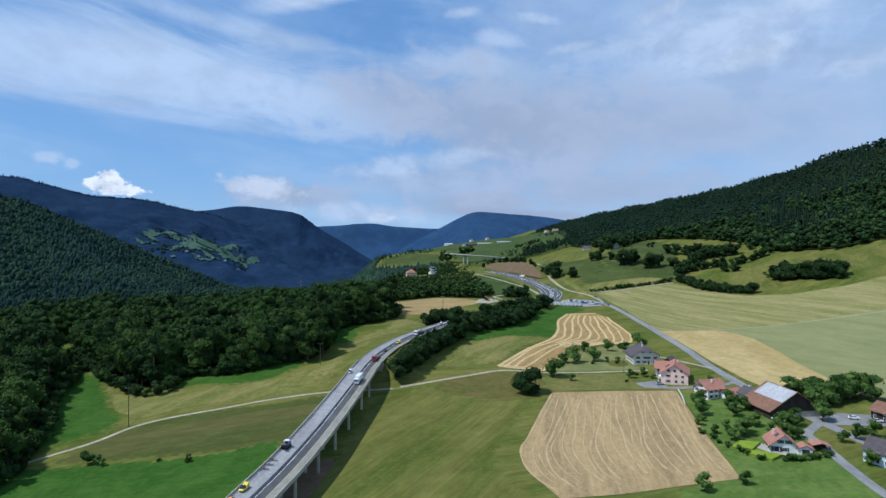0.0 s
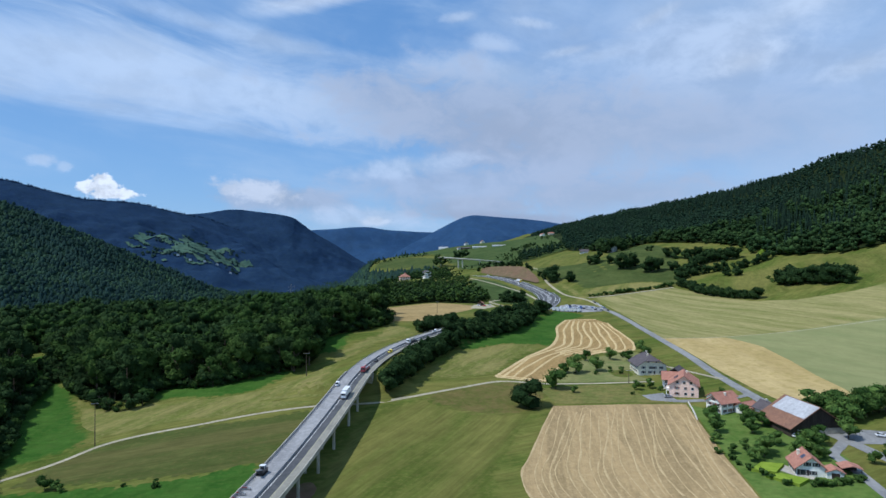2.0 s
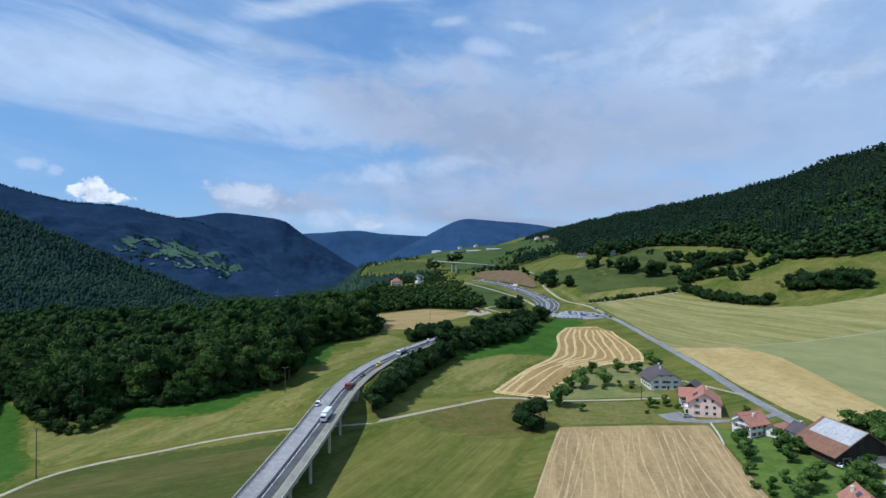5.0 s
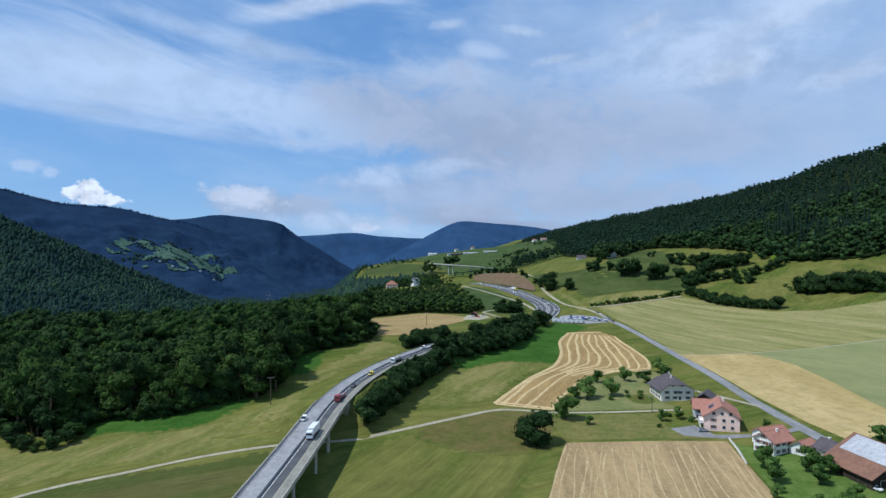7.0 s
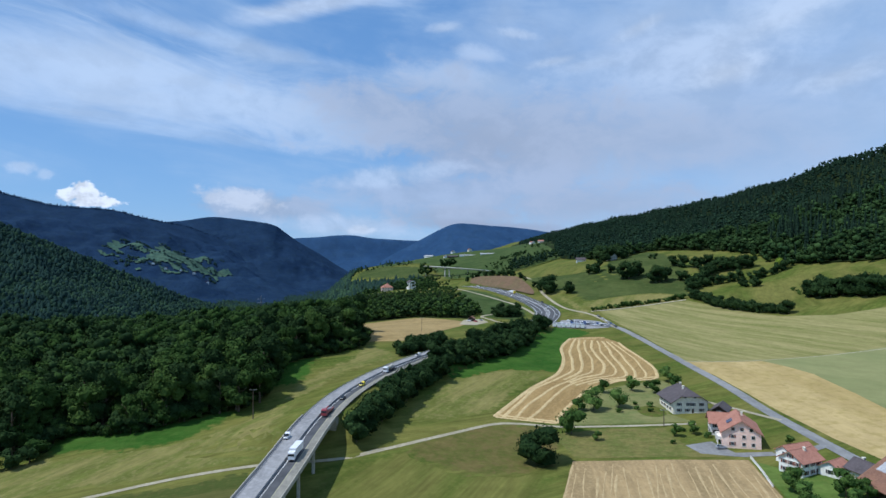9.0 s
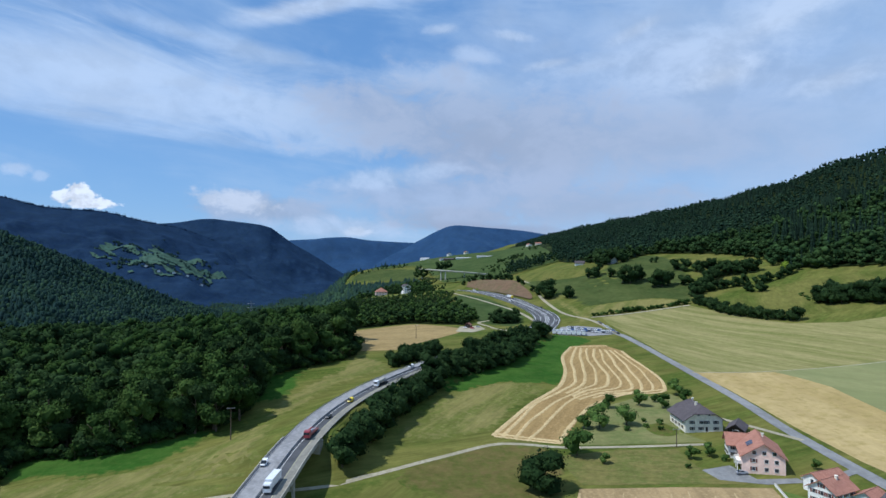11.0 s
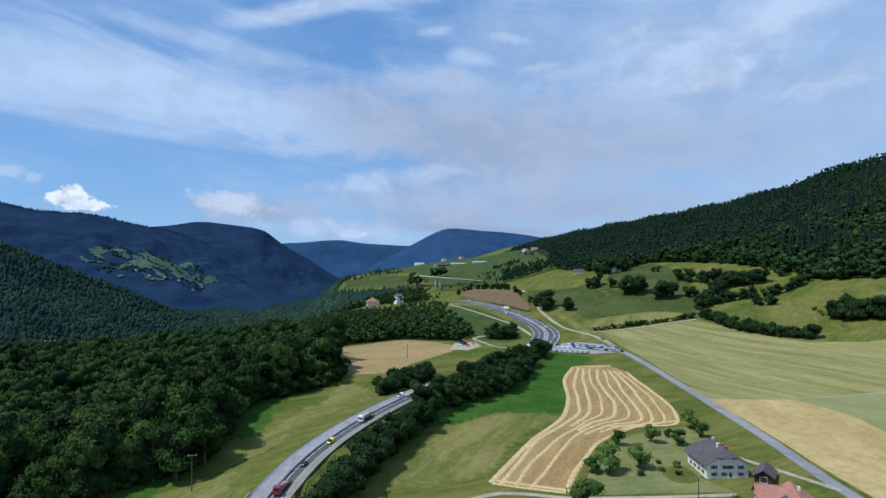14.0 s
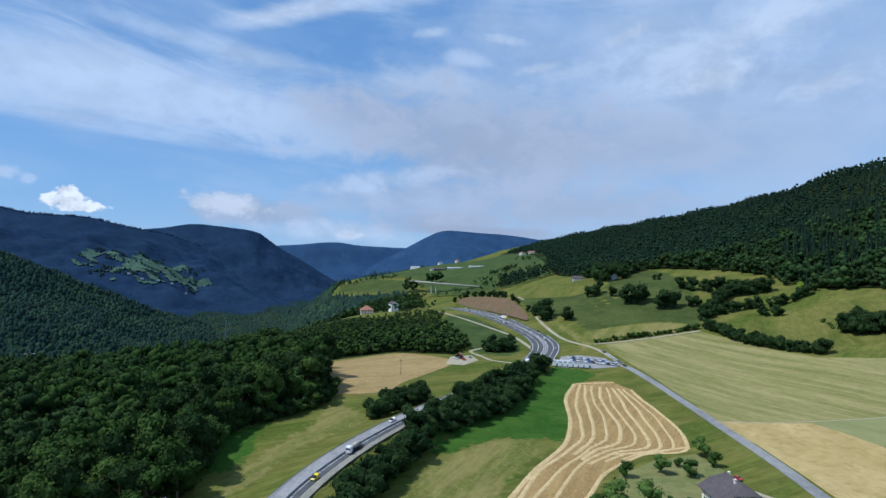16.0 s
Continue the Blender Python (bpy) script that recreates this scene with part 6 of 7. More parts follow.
def window(parent, face, u, z, w_, d_, wide=1.05, high=1.35, shutters=None, door=False):
    """A window on the face 'front', 'back', 'left' or 'right', at u metres along it from its middle."""
    turn = {"front": 0, "right": 90, "back": 180, "left": 270}[face]
    far = d_ / 2 if face in ("front", "back") else w_ / 2
    m = Matrix.Rotation(radians(turn), 4, "Z") @ Matrix.Translation((u, -far, z))

    def add(name, mat_, on, *parts):
        v, f = boxes(*parts)
        v = [tuple(m @ Vector(p)) for p in v]
        return put(name, v, f, mat_, on)

    a, b = wide / 2, high / 2
    t = 0.12
    fr = add("door_frame" if door else "window", M["frame_white"], parent, (-a - t, -a, -0.07, 0.1, -b, b), (a, a + t, -0.07, 0.1, -b, b), (-a - t, a + t, -0.07, 0.1, b, b + t), (-a - t - 0.08, a + t + 0.08, -0.14, 0.1, -b - t, -b))
    add("door_leaf" if door else "pane", M["dark_wood"] if door else M["pane"], fr, (-a, a, -0.02, 0.06, -b, b))
    if shutters:
        add("shutter", shutters, fr, (-a - t - wide * 0.52, -a - t, -0.1, -0.02, -b, b))
        add("shutter", shutters, fr, (a + t, a + t + wide * 0.52, -0.1, -0.02, -b, b))
    return fr


def house(x, y, turn, w_, d_, h, rise, wall, roof, label, wins=(), over=0.8, a=0.0, k=1.0, chimneys=(), shutters=None, name="house", base=None):
    z = min(land1(x + i * w_ * 0.3, y + j * d_ * 0.3) for i in (-1, 1) for j in (-1, 1)) if base is None else base
    top = new(name)
    top.matrix_basis = pose(x, y, z, 0, 0, turn)
    tagged(top, label, name.replace("_", " "))
    v, f = wall_shell(w_, d_, h, rise, k)
    put("wall", v, f, wall, top)
    v, f = roof_shell(w_, d_, h, rise, over, a, k)
    rf = put("roof", v, f, roof, top)
    for cx, cy, ch in chimneys:
        zc = h + rise * (1 - abs(cx) / (w_ / 2))
        v, f = boxes((cx - 0.4, cx + 0.4, cy - 0.4, cy + 0.4, zc - 0.8, zc + ch), (cx - 0.5, cx + 0.5, cy - 0.5, cy + 0.5, zc + ch, zc + ch + 0.15))
        put("chimney", v, f, M["render_cream"], rf)
    v, f = boxes((-0.12, 0.12, -d_ / 2 - over + a, d_ / 2 + over - a, h + rise - 0.05, h + rise + 0.1))
    put("ridge_cap", v, f, roof, rf)
    for q in wins:
        face, u, zz, *more = q
        opts = more[0] if more else {}
        window(top, face, u, zz, w_, d_, **{"shutters": shutters, **opts})
    return top


def roof_panel(top, w_, h, rise, side, u0, u1, y0, y1, material, name="solar_panel", lift=0.1, thick=0.08):
    """A flat piece on a roof slope: side -1 or 1, u from the ridge (0) to the eaves (1)."""
    v = []
    for up in (lift, lift + thick):
        for y in (y0, y1):
            for u in (u0, u1):
                v.append((side * w_ / 2 * u, y, h + rise * (1 - u) + up))
    f = [[0, 1, 3, 2], [4, 6, 7, 5], [0, 4, 5, 1], [2, 3, 7, 6], [0, 2, 6, 4], [1, 5, 7, 3]]
    roof_ob = [c for c in top.children if c.name.startswith("roof")][0]
    return put(name, v, f, material, roof_ob)


NO = {"shutters": None}
DOOR = {"wide": 1.1, "high": 2.1, "door": True, "shutters": None}
# the grey-roofed farmhouse
house(133, 399, -3, 17, 19, 6.2, 5.6, M["render_cream"], M["tile_grey"], "large cream farmhouse with a half-hipped grey roof",
      [("front", u, z) for u in (-5.4, 5.4) for z in (1.7, 4.5)] + [("front", u, 4.5) for u in (-0.9, 1.3)] + [("front", -1.4, 1.7), ("front", 1.2, 1.35, DOOR)] + [("left", u, z) for u in (-6, -2, 2, 6) for z in (1.7, 4.5)] + [("front", -2.4, 8.2, NO), ("front", 2.4, 8.2, NO)],
      over=1.3, a=4.2, k=0.5, chimneys=[(-1.2, -3.5, 1.3), (0.6, 5, 1.0)], shutters=M["shutter_dark"])
house(146.5, 387, -35, 6.5, 11, 3.0, 2.2, M["dark_wood"], M["tile_grey"], "low wooden shed with a grey tiled roof", [("front", 0, 1.2, {"wide": 2.4, "high": 2.2, "door": True, "shutters": None})], over=0.9, name="shed")
# the pink house and its wings
pink = house(135.5, 350, -22, 14.5, 20, 6.6, 4.8, M["render_pink"], M["tile_red"], "three-storey pink house with a red tiled roof and solar panels",
             [("front", u, z, {"shutters": None, "wide": 1.3}) for u in (0.9, 4.3) for z in (1.7, 4.7)] + [("front", -3.4, z) for z in (1.7, 4.7)] + [("front", u, 7.7, {"shutters": None, "wide": 1.3}) for u in (-3.2, 0.2, 3.6)] + [("left", u, z) for u in (-7, -3, 1) for z in (1.7, 4.7)] + [("right", u, 4.7) for u in (-6, 0, 6)],
             over=0.9, chimneys=[(1.5, 4, 1.2)], shutters=M["shutter_red"])
for j in range(3):
    for i in range(1, 2):
        roof_panel(pink, 15, 6.6, 4.8, -1, 0.08 + 0.3 * i, 0.36 + 0.3 * i, -4.0 + 1.6 * j, -2.5 + 1.6 * j, M["solar"])
house(132.5, 361, 72, 8, 8, 6.0, 3.2, M["render_white"], M["tile_red"], "white wing with a red tiled gable roof", [("left", u, z) for u in (-2, 2) for z in (1.5, 4.0)] + [("back", u, z) for u in (-2.4, 0, 2.4) for z in (1.5, 4.0)], over=1.0, shutters=M["shutter_dark"])
balcony = new("balcony_annex")
balcony.matrix_basis = pose(126.6, 349.5, land1(124, 347), 0, 0, -20)
tagged(balcony, "white balcony annex on posts beside the pink house", "balcony")
v, f = boxes((-1.0, 2.4, -4, 4, 2.7, 2.95))
put("floor_slab", v, f, M["render_white"], balcony)
for px in (-0.8, 2.1):
    for py in (-3.8, 0, 3.8):
        v, f = boxes((px - 0.14, px + 0.14, py - 0.14, py + 0.14, -0.8, 2.7))
        put("post", v, f, M["render_white"], balcony)
v, f = boxes((-1.0, -0.9, -4, 4, 2.95, 3.9), (-1.0, 2.4, -4, -3.9, 2.95, 3.9), (-1.0, 2.4, 3.9, 4, 2.95, 3.9))
put("railing", v, f, M["frame_white"], balcony)
# the white houses
house(140.5, 316, -66, 9, 11.5, 5.6, 3.0, M["render_white"], M["tile_red"], "white two-storey house with a red tiled roof", [("front", u, z) for u in (-2.5, 0.2, 2.7) for z in (1.5, 4.2)] + [("front", 0, 6.6)] + [("right", u, z) for u in (-3.4, 0, 3.4) for z in (1.5, 4.2)], over=0.8, chimneys=[(0.8, 1, 1.0)], shutters=M["shutter_red"])
house(145, 326, -70, 6.5, 13, 4.8, 1.9, M["render_white"], M["tile_red"], "long white annex with a red tiled roof", [("front", 0, 1.5), ("front", 0, 3.6)] + [("right", u, 3.4) for u in (-4, 0, 4)], over=0.7)
house(150.5, 311.5, -60, 7.5, 8.5, 3.4, 2.2, M["render_white"], M["tile_red"], "small white house with a red tiled roof", [("right", u, 1.7) for u in (-2, 2)] + [("front", 0, 1.7)], over=0.7, shutters=M["shutter_dark"])
house(156, 304.5, 8, 7.5, 7, 4.6, 2.8, M["render_cream"], M["tile_grey"], "cottage with a dark grey-brown tiled roof", [("front", u, z) for u in (-2, 2) for z in (1.5, 3.9)] + [("left", u, 1.5) for u in (-2, 2)], over=0.9, chimneys=[(0.8, 1, 1.1)], shutters=M["shutter_red"])
# the barn
barn = house(162.5, 287.5, 4, 25, 22, 4.2, 8.2, M["dark_wood"], M["tile_brown"], "big dark wooden barn with a brown and silver roof", [("front", -8.0, 1.4, {"wide": 3.0, "high": 2.8, "door": True, "shutters": None})], over=1.1, name="barn")
roof_panel(barn, 25, 4.2, 8.2, -1, 0.03, 0.6, -11.9, -9.25, M["tin"], "roof_sheet", 0.12, 0.05)
for j in range(8):
    roof_panel(barn, 25, 4.2, 8.2, -1, 0.03, 0.6, -9.2 + 2.4 * j, -6.85 + 2.4 * j, M["tin"], "roof_sheet", 0.12, 0.05)
    roof_panel(barn, 25, 4.2, 8.2, 1, 0.03, 0.98, -9.2 + 2.4 * j, -6.85 + 2.4 * j, M["tin"], "roof_sheet", 0.12, 0.05)
v, f = boxes((-4.0, 12.0, -11.2, -10.95, -0.8, 3.4))
put("concrete_plinth", v, f, M["concrete"], barn)
# the villa with its carport
villa = house(136.5, 242, -17, 9.5, 11, 3.4, 3.9, M["render_white"], M["tile_red"], "white villa with a red tiled roof and a roof window", [("front", -1.3, 4.4), ("front", 1.6, 4.4), ("front", -2.6, 1.4, {"wide": 1.8, "high": 2.0}), ("front", 0.6, 1.4)] + [("left", u, 1.4, {"wide": 1.5, "high": 2.0}) for u in (-3.5, 0, 3.5)], over=0.9, chimneys=[(-2.2, 2.4, 1.5)], shutters=M["shutter_dark"])
roof_panel(villa, 9.5, 3.4, 3.9, -1, 0.22, 0.5, -2.6, -0.2, M["solar"], "roof_window")
house(142.4, 236, -17, 5.5, 5, 2.6, 1.2, M["render_white"], M["tile_red"], "small white garage beside the villa", [("front", 0, 1.1, {"wide": 2.6, "high": 2.1, "door": True, "shutters": None})], over=0.4, name="garage")
carport = new("carport")
carport.matrix_basis = pose(150, 238.5, land1(150, 238.5), 0, 0, -15)
tagged(carport, "open carport with a shallow red tiled roof", "carport")
for px in (-3, 3):
    for py in (-2.4, 2.4):
        v, f = boxes((px - 0.1, px + 0.1, py - 0.1, py + 0.1, -0.5, 2.5))
        put("post", v, f, M["dark_wood"], carport)
v, f = roof_shell(6.2, 5.2, 2.5, 0.9, 0.5, 0, 1.0, 0.2)
put("roof", v, f, M["tile_red"], carport)
v, f = boxes((-3.0, 3.0, 2.3, 2.45, 0, 2.4))
put("back_wall", v, f, M["dark_wood"], carport)
house(165, 224, 28, 8.5, 10, 5.0, 4.2, M["render_blue"], M["tile_grey"], "pale blue house with a steep dark roof", [("front", u, z) for u in (-2, 2) for z in (1.5, 4.4)] + [("front", 0, 6.6, NO)] + [("left", u, z) for u in (-3, 0, 3) for z in (1.5, 4.2)], over=0.5)
house(199, 268, 10, 8, 9, 4.8, 3.2, M["dark_wood"], M["tile_brown"], "brown wooden house beside the parking place", [("front", u, 1.6) for u in (-2, 2)] + [("left", u, z) for u in (-2.5, 2.5) for z in (1.6, 4.0)], over=0.9)
# far houses
house(-17, 985, 24, 10, 11, 11.8, 2.6, M["render_white"], M["tile_grey"], "tall white house above the wooded knoll", [("front", u, 1.8 + 2.8 * z) for u in (-3.2, 0, 3.2) for z in range(4)] + [("left", u, 1.8 + 2.8 * z) for u in (-3, 3) for z in range(4)], over=0.7)
house(-51, 962, 8, 16, 13, 6.8, 5.2, M["render_pink"], M["tile_red"], "broad pink house with a hipped red roof", [("front", u, z) for u in (-5.6, -1.9, 1.9, 5.6) for z in (1.8, 4.8)], over=0.9, a=5.0, k=0.02)
house(244, 1015, 80, 8, 13, 4.0, 3.0, M["render_white"], M["tile_grey"], "lone hut with a dark roof on the pasture", [("back", 0, 1.8)], over=1.0, name="hut")
house(270, 945, 20, 10, 12, 6.5, 4.0, M["render_white"], M["tile_grey"], "white house among the trees of the slope", [("front", u, z) for u in (-3, 0, 3) for z in (1.8, 4.6)], over=0.8)
house(90, 706, 15, 7, 8, 4.6, 2.8, M["render_white"], M["tile_red"], "small white house below the motorway", [("front", u, z) for u in (-2, 2) for z in (1.5, 3.9)], over=0.8)
house(47, 664, -20, 5.5, 5, 3.0, 1.8, M["dark_wood"], M["tile_brown"], "small dark shed with a brown roof in the yard", [("front", 0, 1.4)], over=0.5, name="shed")

# ---- lanes, lawns, walls of the hamlet ----
drape("dry_meadow", [(60, 372), (88, 376), (112, 372), (112, 352), (127, 340), (126, 333), (95, 339), (64, 344)], M["rough_dry"], 0.2, "dry brownish grass between the path and the stubble", "meadow", soft=False, inner=5)
drape("lawn", [(129, 328), (116, 261), (108, 216), (84, 209), (79, 200), (140, 190), (149, 205), (152, 236), (158, 250), (160, 272), (150, 285), (152, 310), (140, 312)], M["lawn"], 0.15, "green lawns and gardens of the hamlet", "lawn", soft=False)
drape("orchard_grass", [(70, 383), (84, 412), (100, 434), (124, 452), (146, 458), (150, 430), (140, 410), (122, 392), (128, 377), (90, 382)], M["orchard"], 0.15, "mown grass under the orchard", "meadow", soft=False)
drape("garden_bed", [(109, 398), (113, 404), (120, 405), (122, 398), (121, 390), (115, 387), (110, 391)], M["rough_grass"], 0.34, "stony garden bed beside the farmhouse", "garden bed", inner=2)
drape("car_park", [(112, 349), (124, 351), (127, 337), (141, 335), (142, 331), (128, 332), (114, 339)], M["asphalt"], 0.3, "grey paved forecourt beside the pink house", "forecourt", soft=False)
drape("car_park", [(168, 266), (198, 260), (204, 272), (184, 280), (172, 276)], M["asphalt"], 0.3, "grey paved parking place by the barn", "forecourt", soft=False)
ribbon("lane", curve_through([(172, 272), (162, 262), (155, 255), (154, 244), (150, 222), (147, 198), (146, 160), (150, 40), (170, -120), (192, -200)], 4), (-2.1, 0, 2.1), M["asphalt"], 0.32, label="narrow grey asphalt lane between the gardens", category="lane", kind="structure")
ribbon("lane", curve_through([(142, 334), (152, 333), (166, 338)], 3), (-1.8, 0, 1.8), M["asphalt"], 0.36, label="short grey drive to the road", category="lane", kind="structure")
ribbon("lane", curve_through([(140, 428), (148, 412), (156, 396), (167, 372)], 3), (-1.5, 0, 1.5), M["gravel"], 0.36, label="pale gravel drive behind the farmhouse", category="lane", kind="structure")
wall_line = curve_through([(130, 331), (127, 318), (123, 304)], 2.5)
wall_line = np.column_stack([wall_line, land(wall_line[:, 0], wall_line[:, 1])])
gw = new("garden_wall")
tagged(gw, "low white rendered garden wall at the field's edge", "wall")
sweep("wall_run", wall_line, [(-0.15, -0.5), (-0.15, 0.95), (0.15, 0.95), (0.15, -0.5)], M["render_white"], gw)
sweep("coping", wall_line, [(-0.2, 0.95), (-0.2, 1.03), (0.2, 1.03), (0.2, 0.95)], M["concrete"], gw)
terrace = drape("terrace", [(126, 246), (130, 238), (134, 234), (137, 237), (131, 249)], M["concrete"], 0.4, "pale paved terrace of the villa", "terrace", soft=False, inner=3)
for q in ([(117, 244), (124, 250), (131, 247), (124, 240)], [(119, 238), (125, 239), (132, 233), (126, 229)]):
    v = [(x, y, land1(x, y) + z) for z in (-0.2, 1.1) for x, y in q]
    put("hedge", v, [[3, 2, 1, 0], [4, 5, 6, 7], [0, 1, 5, 4], [1, 2, 6, 5], [2, 3, 7, 6], [3, 0, 4, 7]], M["leaf_lime"], label="clipped bright green garden hedge block", category="hedge")
for x, y, c, a in ((152, 275.5, "white", 10), (186, 271, "white", 70), (193, 266, "silver", 70), (149, 425, "red", 20), (124, 342, "grey", 85)):
    t = car(c, c + " car parked in the hamlet")
    t.matrix_basis = pose(x, y, land1(x, y) + 0.33, 0, 0, a)


# ---- poles, pylons ----
def pole(x, y, high, label):
    top = new("utility_pole")
    top.matrix_basis = pose(x, y, land1(x, y), 0, 0, 12)
    tagged(top, label, "utility pole")
    v, f = [], []
    rod(v, f, (0, 0, -0.8), (0, 0, high), 0.24, 0.15, 8)
    put("mast", v, f, M["bark"], top)
    v, f = boxes((-1.7, 1.7, -0.1, 0.1, high - 0.55, high - 0.35))
    arm = put("crossarm", v, f, M["steel"], top)
    for u in (-1.5, 0, 1.5):
        v, f = [], []
        rod(v, f, (u, 0, high - 0.36), (u, 0, high - 0.02), 0.09, 0.06, 6)
        put("insulator", v, f, M["frame_white"], arm)


for x, y, h in ((-157, 299, 20), (-78, 381, 14), (-56, 513, 10.5), (0, 598, 11), (113, 374, 8)):
    pole(x, y, h, "brown wooden utility pole with a steel crossarm")


def pylon(x, y, high):
    top = new("pylon")
    top.matrix_basis = pose(x, y, land1(x, y), 0, 0, 20)
    tagged(top, "grey lattice power pylon standing in the wood", "pylon")
    v, f = [], []
    for sx in (-1, 1):
        for sy in (-1, 1):
            rod(v, f, (sx * 2.4, sy * 2.4, -1), (sx * 0.4, sy * 0.4, high), 0.2, 0.15, 5)
    for k in range(7):
        a, b = 2.4 - 2.0 * k / 7, 2.4 - 2.0 * (k + 1) / 7
        z0, z1 = high * k / 7, high * (k + 1) / 7
        for s in (-1, 1):
            rod(v, f, (-a, s * a, z0), (b, s * b, z1), 0.1, 0.1, 4)
            rod(v, f, (s * a, a, z0), (s * b, -b, z1), 0.1, 0.1, 4)
    put("lattice", v, f, M["steel"], top)
    for z in (high * 0.78, high * 0.9):
        v, f = [], []
        rod(v, f, (-5, 0, z), (5, 0, z), 0.22, 0.22, 5)
        put("crossarm", v, f, M["steel"], top)


for x, y, h in ((-330, 720, 38), (-470, 620, 40), (-215, 905, 42)):
    pylon(x, y, h)

# ---- works depot, parked cars, far viaduct, farms ----
for k in range(7):
    c = new("site_container")
    x, y = 122 + 4.0 * k, 646 - 1.2 * k
    c.matrix_basis = pose(x, y, land1(x, y) + 0.45, 0, 0, 72)
    tagged(c, "white steel site container in the works depot", "container", "depot containers")
    v, f = boxes((-4, 4, -1.5, 1.5, 0.12, 3.0))
    put("body", v, f, PAINT["white"], c)
    for z in (0.0, 3.0):
        v, f = boxes((-4.05, 4.05, -1.55, 1.55, z, z + 0.12))
        put("frame_rail", v, f, M["steel"], c)
    v, f = boxes((3.98, 4.04, -0.5, 0.5, 0.2, 2.2))
    put("door", v, f, M["frame_white"], c)
for k in range(14):
    x, y = 124 + 2.3 * (k % 7), 655 - 0.9 * (k % 7) + 5.0 * (k // 7)
    st = new("sheeted_stack")
    st.matrix_basis = pose(x, y, land1(x, y) + 0.2, 0, 0, 70 + rng.uniform(-12, 12))
    tagged(st, "low stack under white sheeting in the works depot", "stack", "depot stacks")
    v, f = loft_box([(-1.6, 0.8, 0.0, 0.9, 0.5), (-1.2, 1.0, 0.0, rng.uniform(1.1, 1.6), 0.8), (1.2, 1.0, 0.0, rng.uniform(1.1, 1.6), 0.8), (1.6, 0.8, 0.0, 0.9, 0.5)])
    put("sheeting", v, f, PAINT["white"], st)
    v, f = boxes((-0.9, 0.9, -1.5, 1.5, -0.15, 0.06))
    put("pallet", v, f, M["bark"], st)
proto = {c: car(c, c + " car parked in the works depot") for c in ("white", "grey", "red", "silver", "black", "blue", "white")}
names = ["white", "grey", "silver", "white", "black", "blue", "white"]
for k in range(26):
    u, r_ = k % 13, k // 13
    x, y = 139 + 2.5 * u + 1.5 * r_, 664 - 2.0 * u + 7.5 * r_ - 3
    t = copy_thing(proto[names[(k * 5 + k // 3) % 7]], pose(x, y, land1(x, y) + 0.46, 0, 0, 35 + rng.uniform(-8, 8)))
for k in range(9):
    x, y = 170.0 + 0.25 * k, 684 - 6.2 * k
    t = copy_thing(proto[names[(k * 3 + 1) % 7]], pose(x + 3.0, y, land1(x + 3, y) + 0.3, 0, 0, rng.uniform(-5, 5)))
    tagged(t, names[(k * 3 + 1) % 7] + " car parked along the gravel track")
for x, y, c in ((50, 655, "red"), (44, 660, "white"), (56, 664, "grey")):
    t = copy_thing(proto[c], pose(x, y, land1(x, y) + 0.42, 0, 0, 30))
    tagged(t, c + " car parked in the gravel yard")
for b in proto.values():
    for o in (*b.children_recursive, b):
        bpy.data.objects.remove(o)

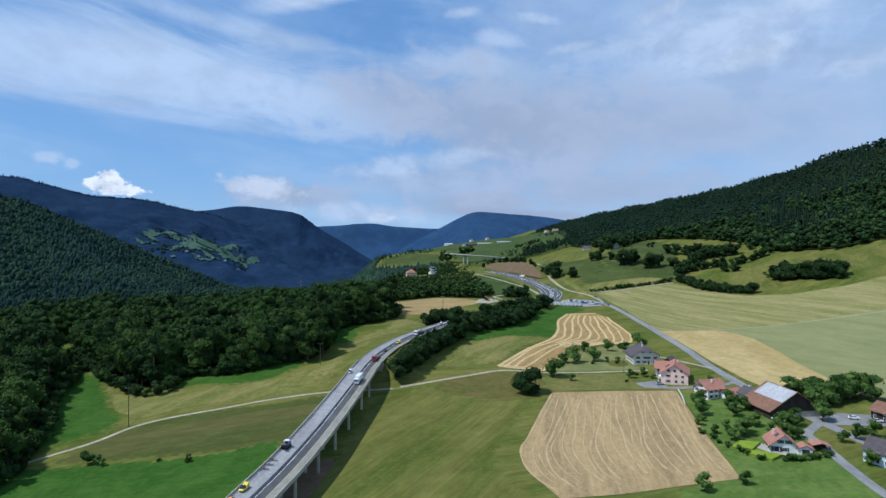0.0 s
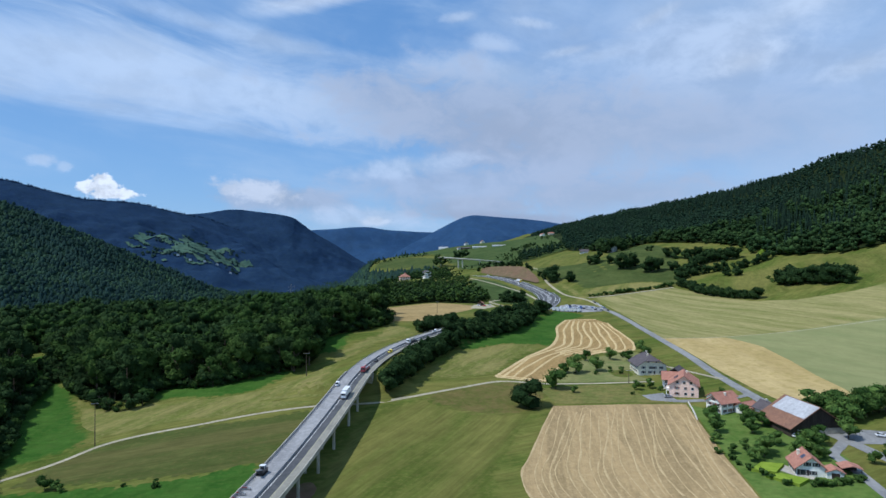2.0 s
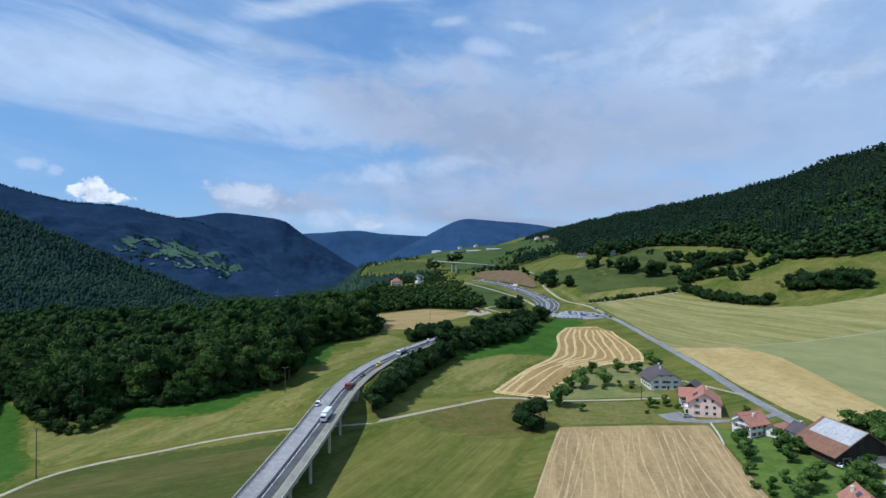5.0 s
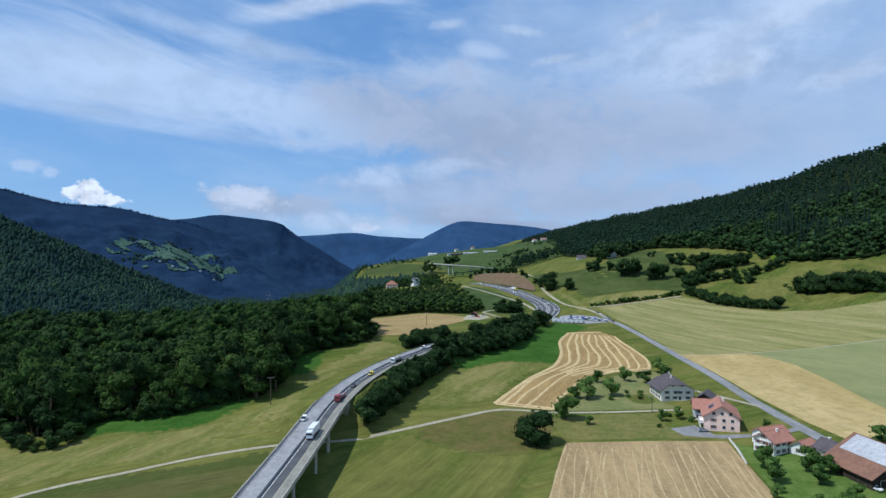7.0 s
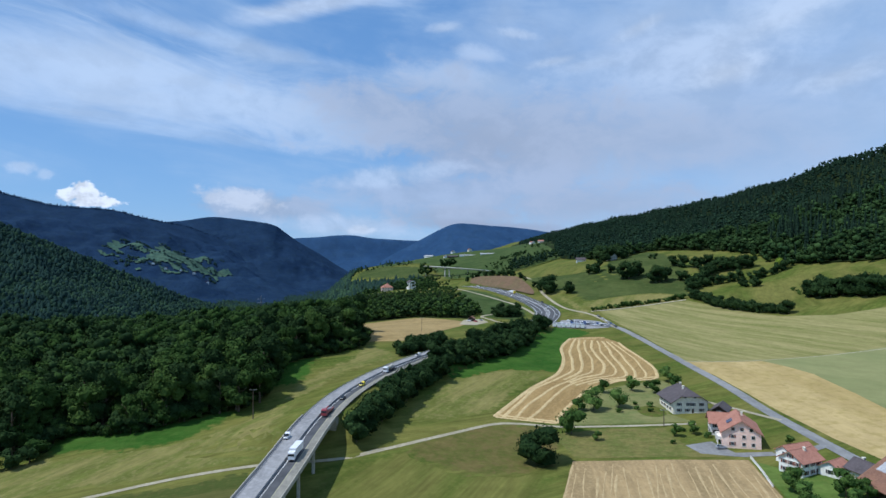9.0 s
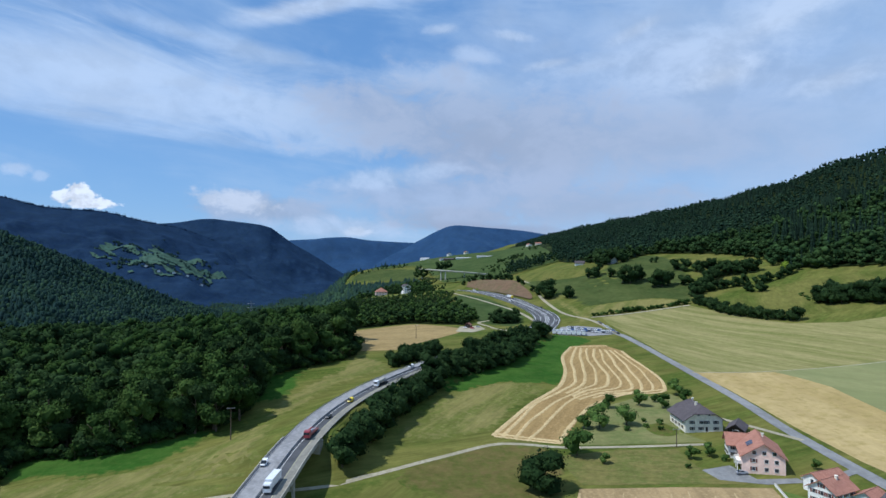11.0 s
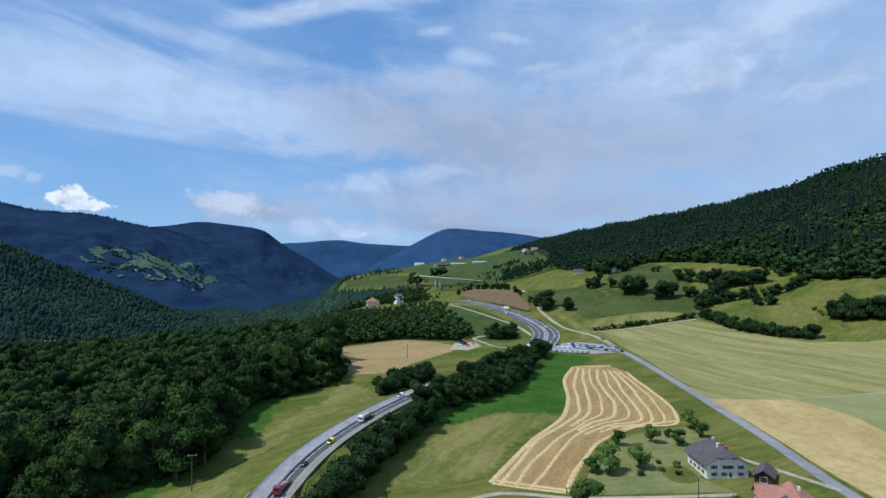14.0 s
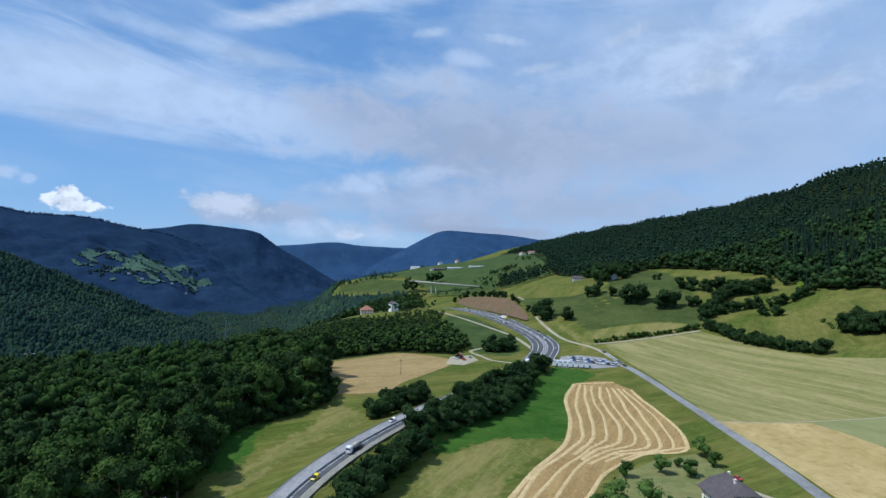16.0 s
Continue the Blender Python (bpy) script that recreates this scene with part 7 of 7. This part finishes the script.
far_bridge = new("far_viaduct")
tagged(far_bridge, "slim pale concrete viaduct crossing the valley", "viaduct")
fb = curve_through([(165, 1296, 62.5), (130, 1305, 66), (85, 1318, 69.5), (48, 1340, 72), (22, 1372, 73.5), (2, 1420, 74.2)], 9)
sweep("deck", fb, [(-5.5, 0), (-5.5, 1.0), (-5.2, 1.0), (-5.2, 0.1), (5.2, 0.1), (5.2, 1.0), (5.5, 1.0), (5.5, 0), (3, -1.8), (-3, -1.8)], M["pale_concrete"], far_bridge)
for x in (8, 46, 55, 92, 128):
    i = int(np.argmin(np.abs(fb[:, 0] - x)))
    v, f = [], []
    rod(v, f, (x, fb[i, 1], land1(x, fb[i, 1]) - 1), (x, fb[i, 1], fb[i, 2] - 1.7), 1.3, 1.1, 8)
    put("pier", v, f, M["pale_concrete"], far_bridge)

# farms along the far hillside
for x, y, a, w_, d_, h, wall_, roof_, lab in ((118, 1640, 80, 9, 46, 3.5, "render_white", "tin", "long low farm building with a pale sheet roof"), (165, 1600, 84, 8, 40, 3.5, "render_white", "tin", "long low farm shed with a pale sheet roof"), (78, 1650, 70, 14, 26, 5, "dark_wood", "tile_grey", "dark farm barn on the hillside"), (60, 1670, 10, 10, 12, 6, "render_white", "tile_brown", "white farmhouse on the hillside"),
                                           (20, 1990, 60, 12, 30, 6, "render_white", "tin", "pale farm building on the ridge"), (96, 2010, 20, 11, 13, 8, "render_white", "tile_grey", "white house on the ridge"), (150, 2020, 20, 11, 13, 8, "render_cream", "tile_brown", "cream house on the ridge"), (330, 1900, 20, 12, 14, 7, "render_white", "tile_red", "white house below the hillside wood"), (350, 1860, 70, 12, 18, 6, "render_cream", "tile_red", "cream farm below the hillside wood")):
    house(x, y, a, w_, d_, h, h * 0.45, M[wall_], M[roof_], lab, [("front", 0, 2.0), ("right", 2, 2.0), ("right", -2, 2.0)], over=0.8)
pts = flank.reshape(-1, 3)
for x, y in ((-1120, 2740), (-1060, 2755), (-1010, 2790), (-1180, 2760), (-960, 2800)):
    q = pts[np.argmin(np.hypot(pts[:, 0] - x, pts[:, 1] - y))]
    house(q[0], q[1] - 3, 20, 12, 14, 6, 4, M["render_white"], M["tile_brown"], "small white house on the mountain pasture", [("front", u, 2.2) for u in (-3, 3)], base=q[2] + 4)
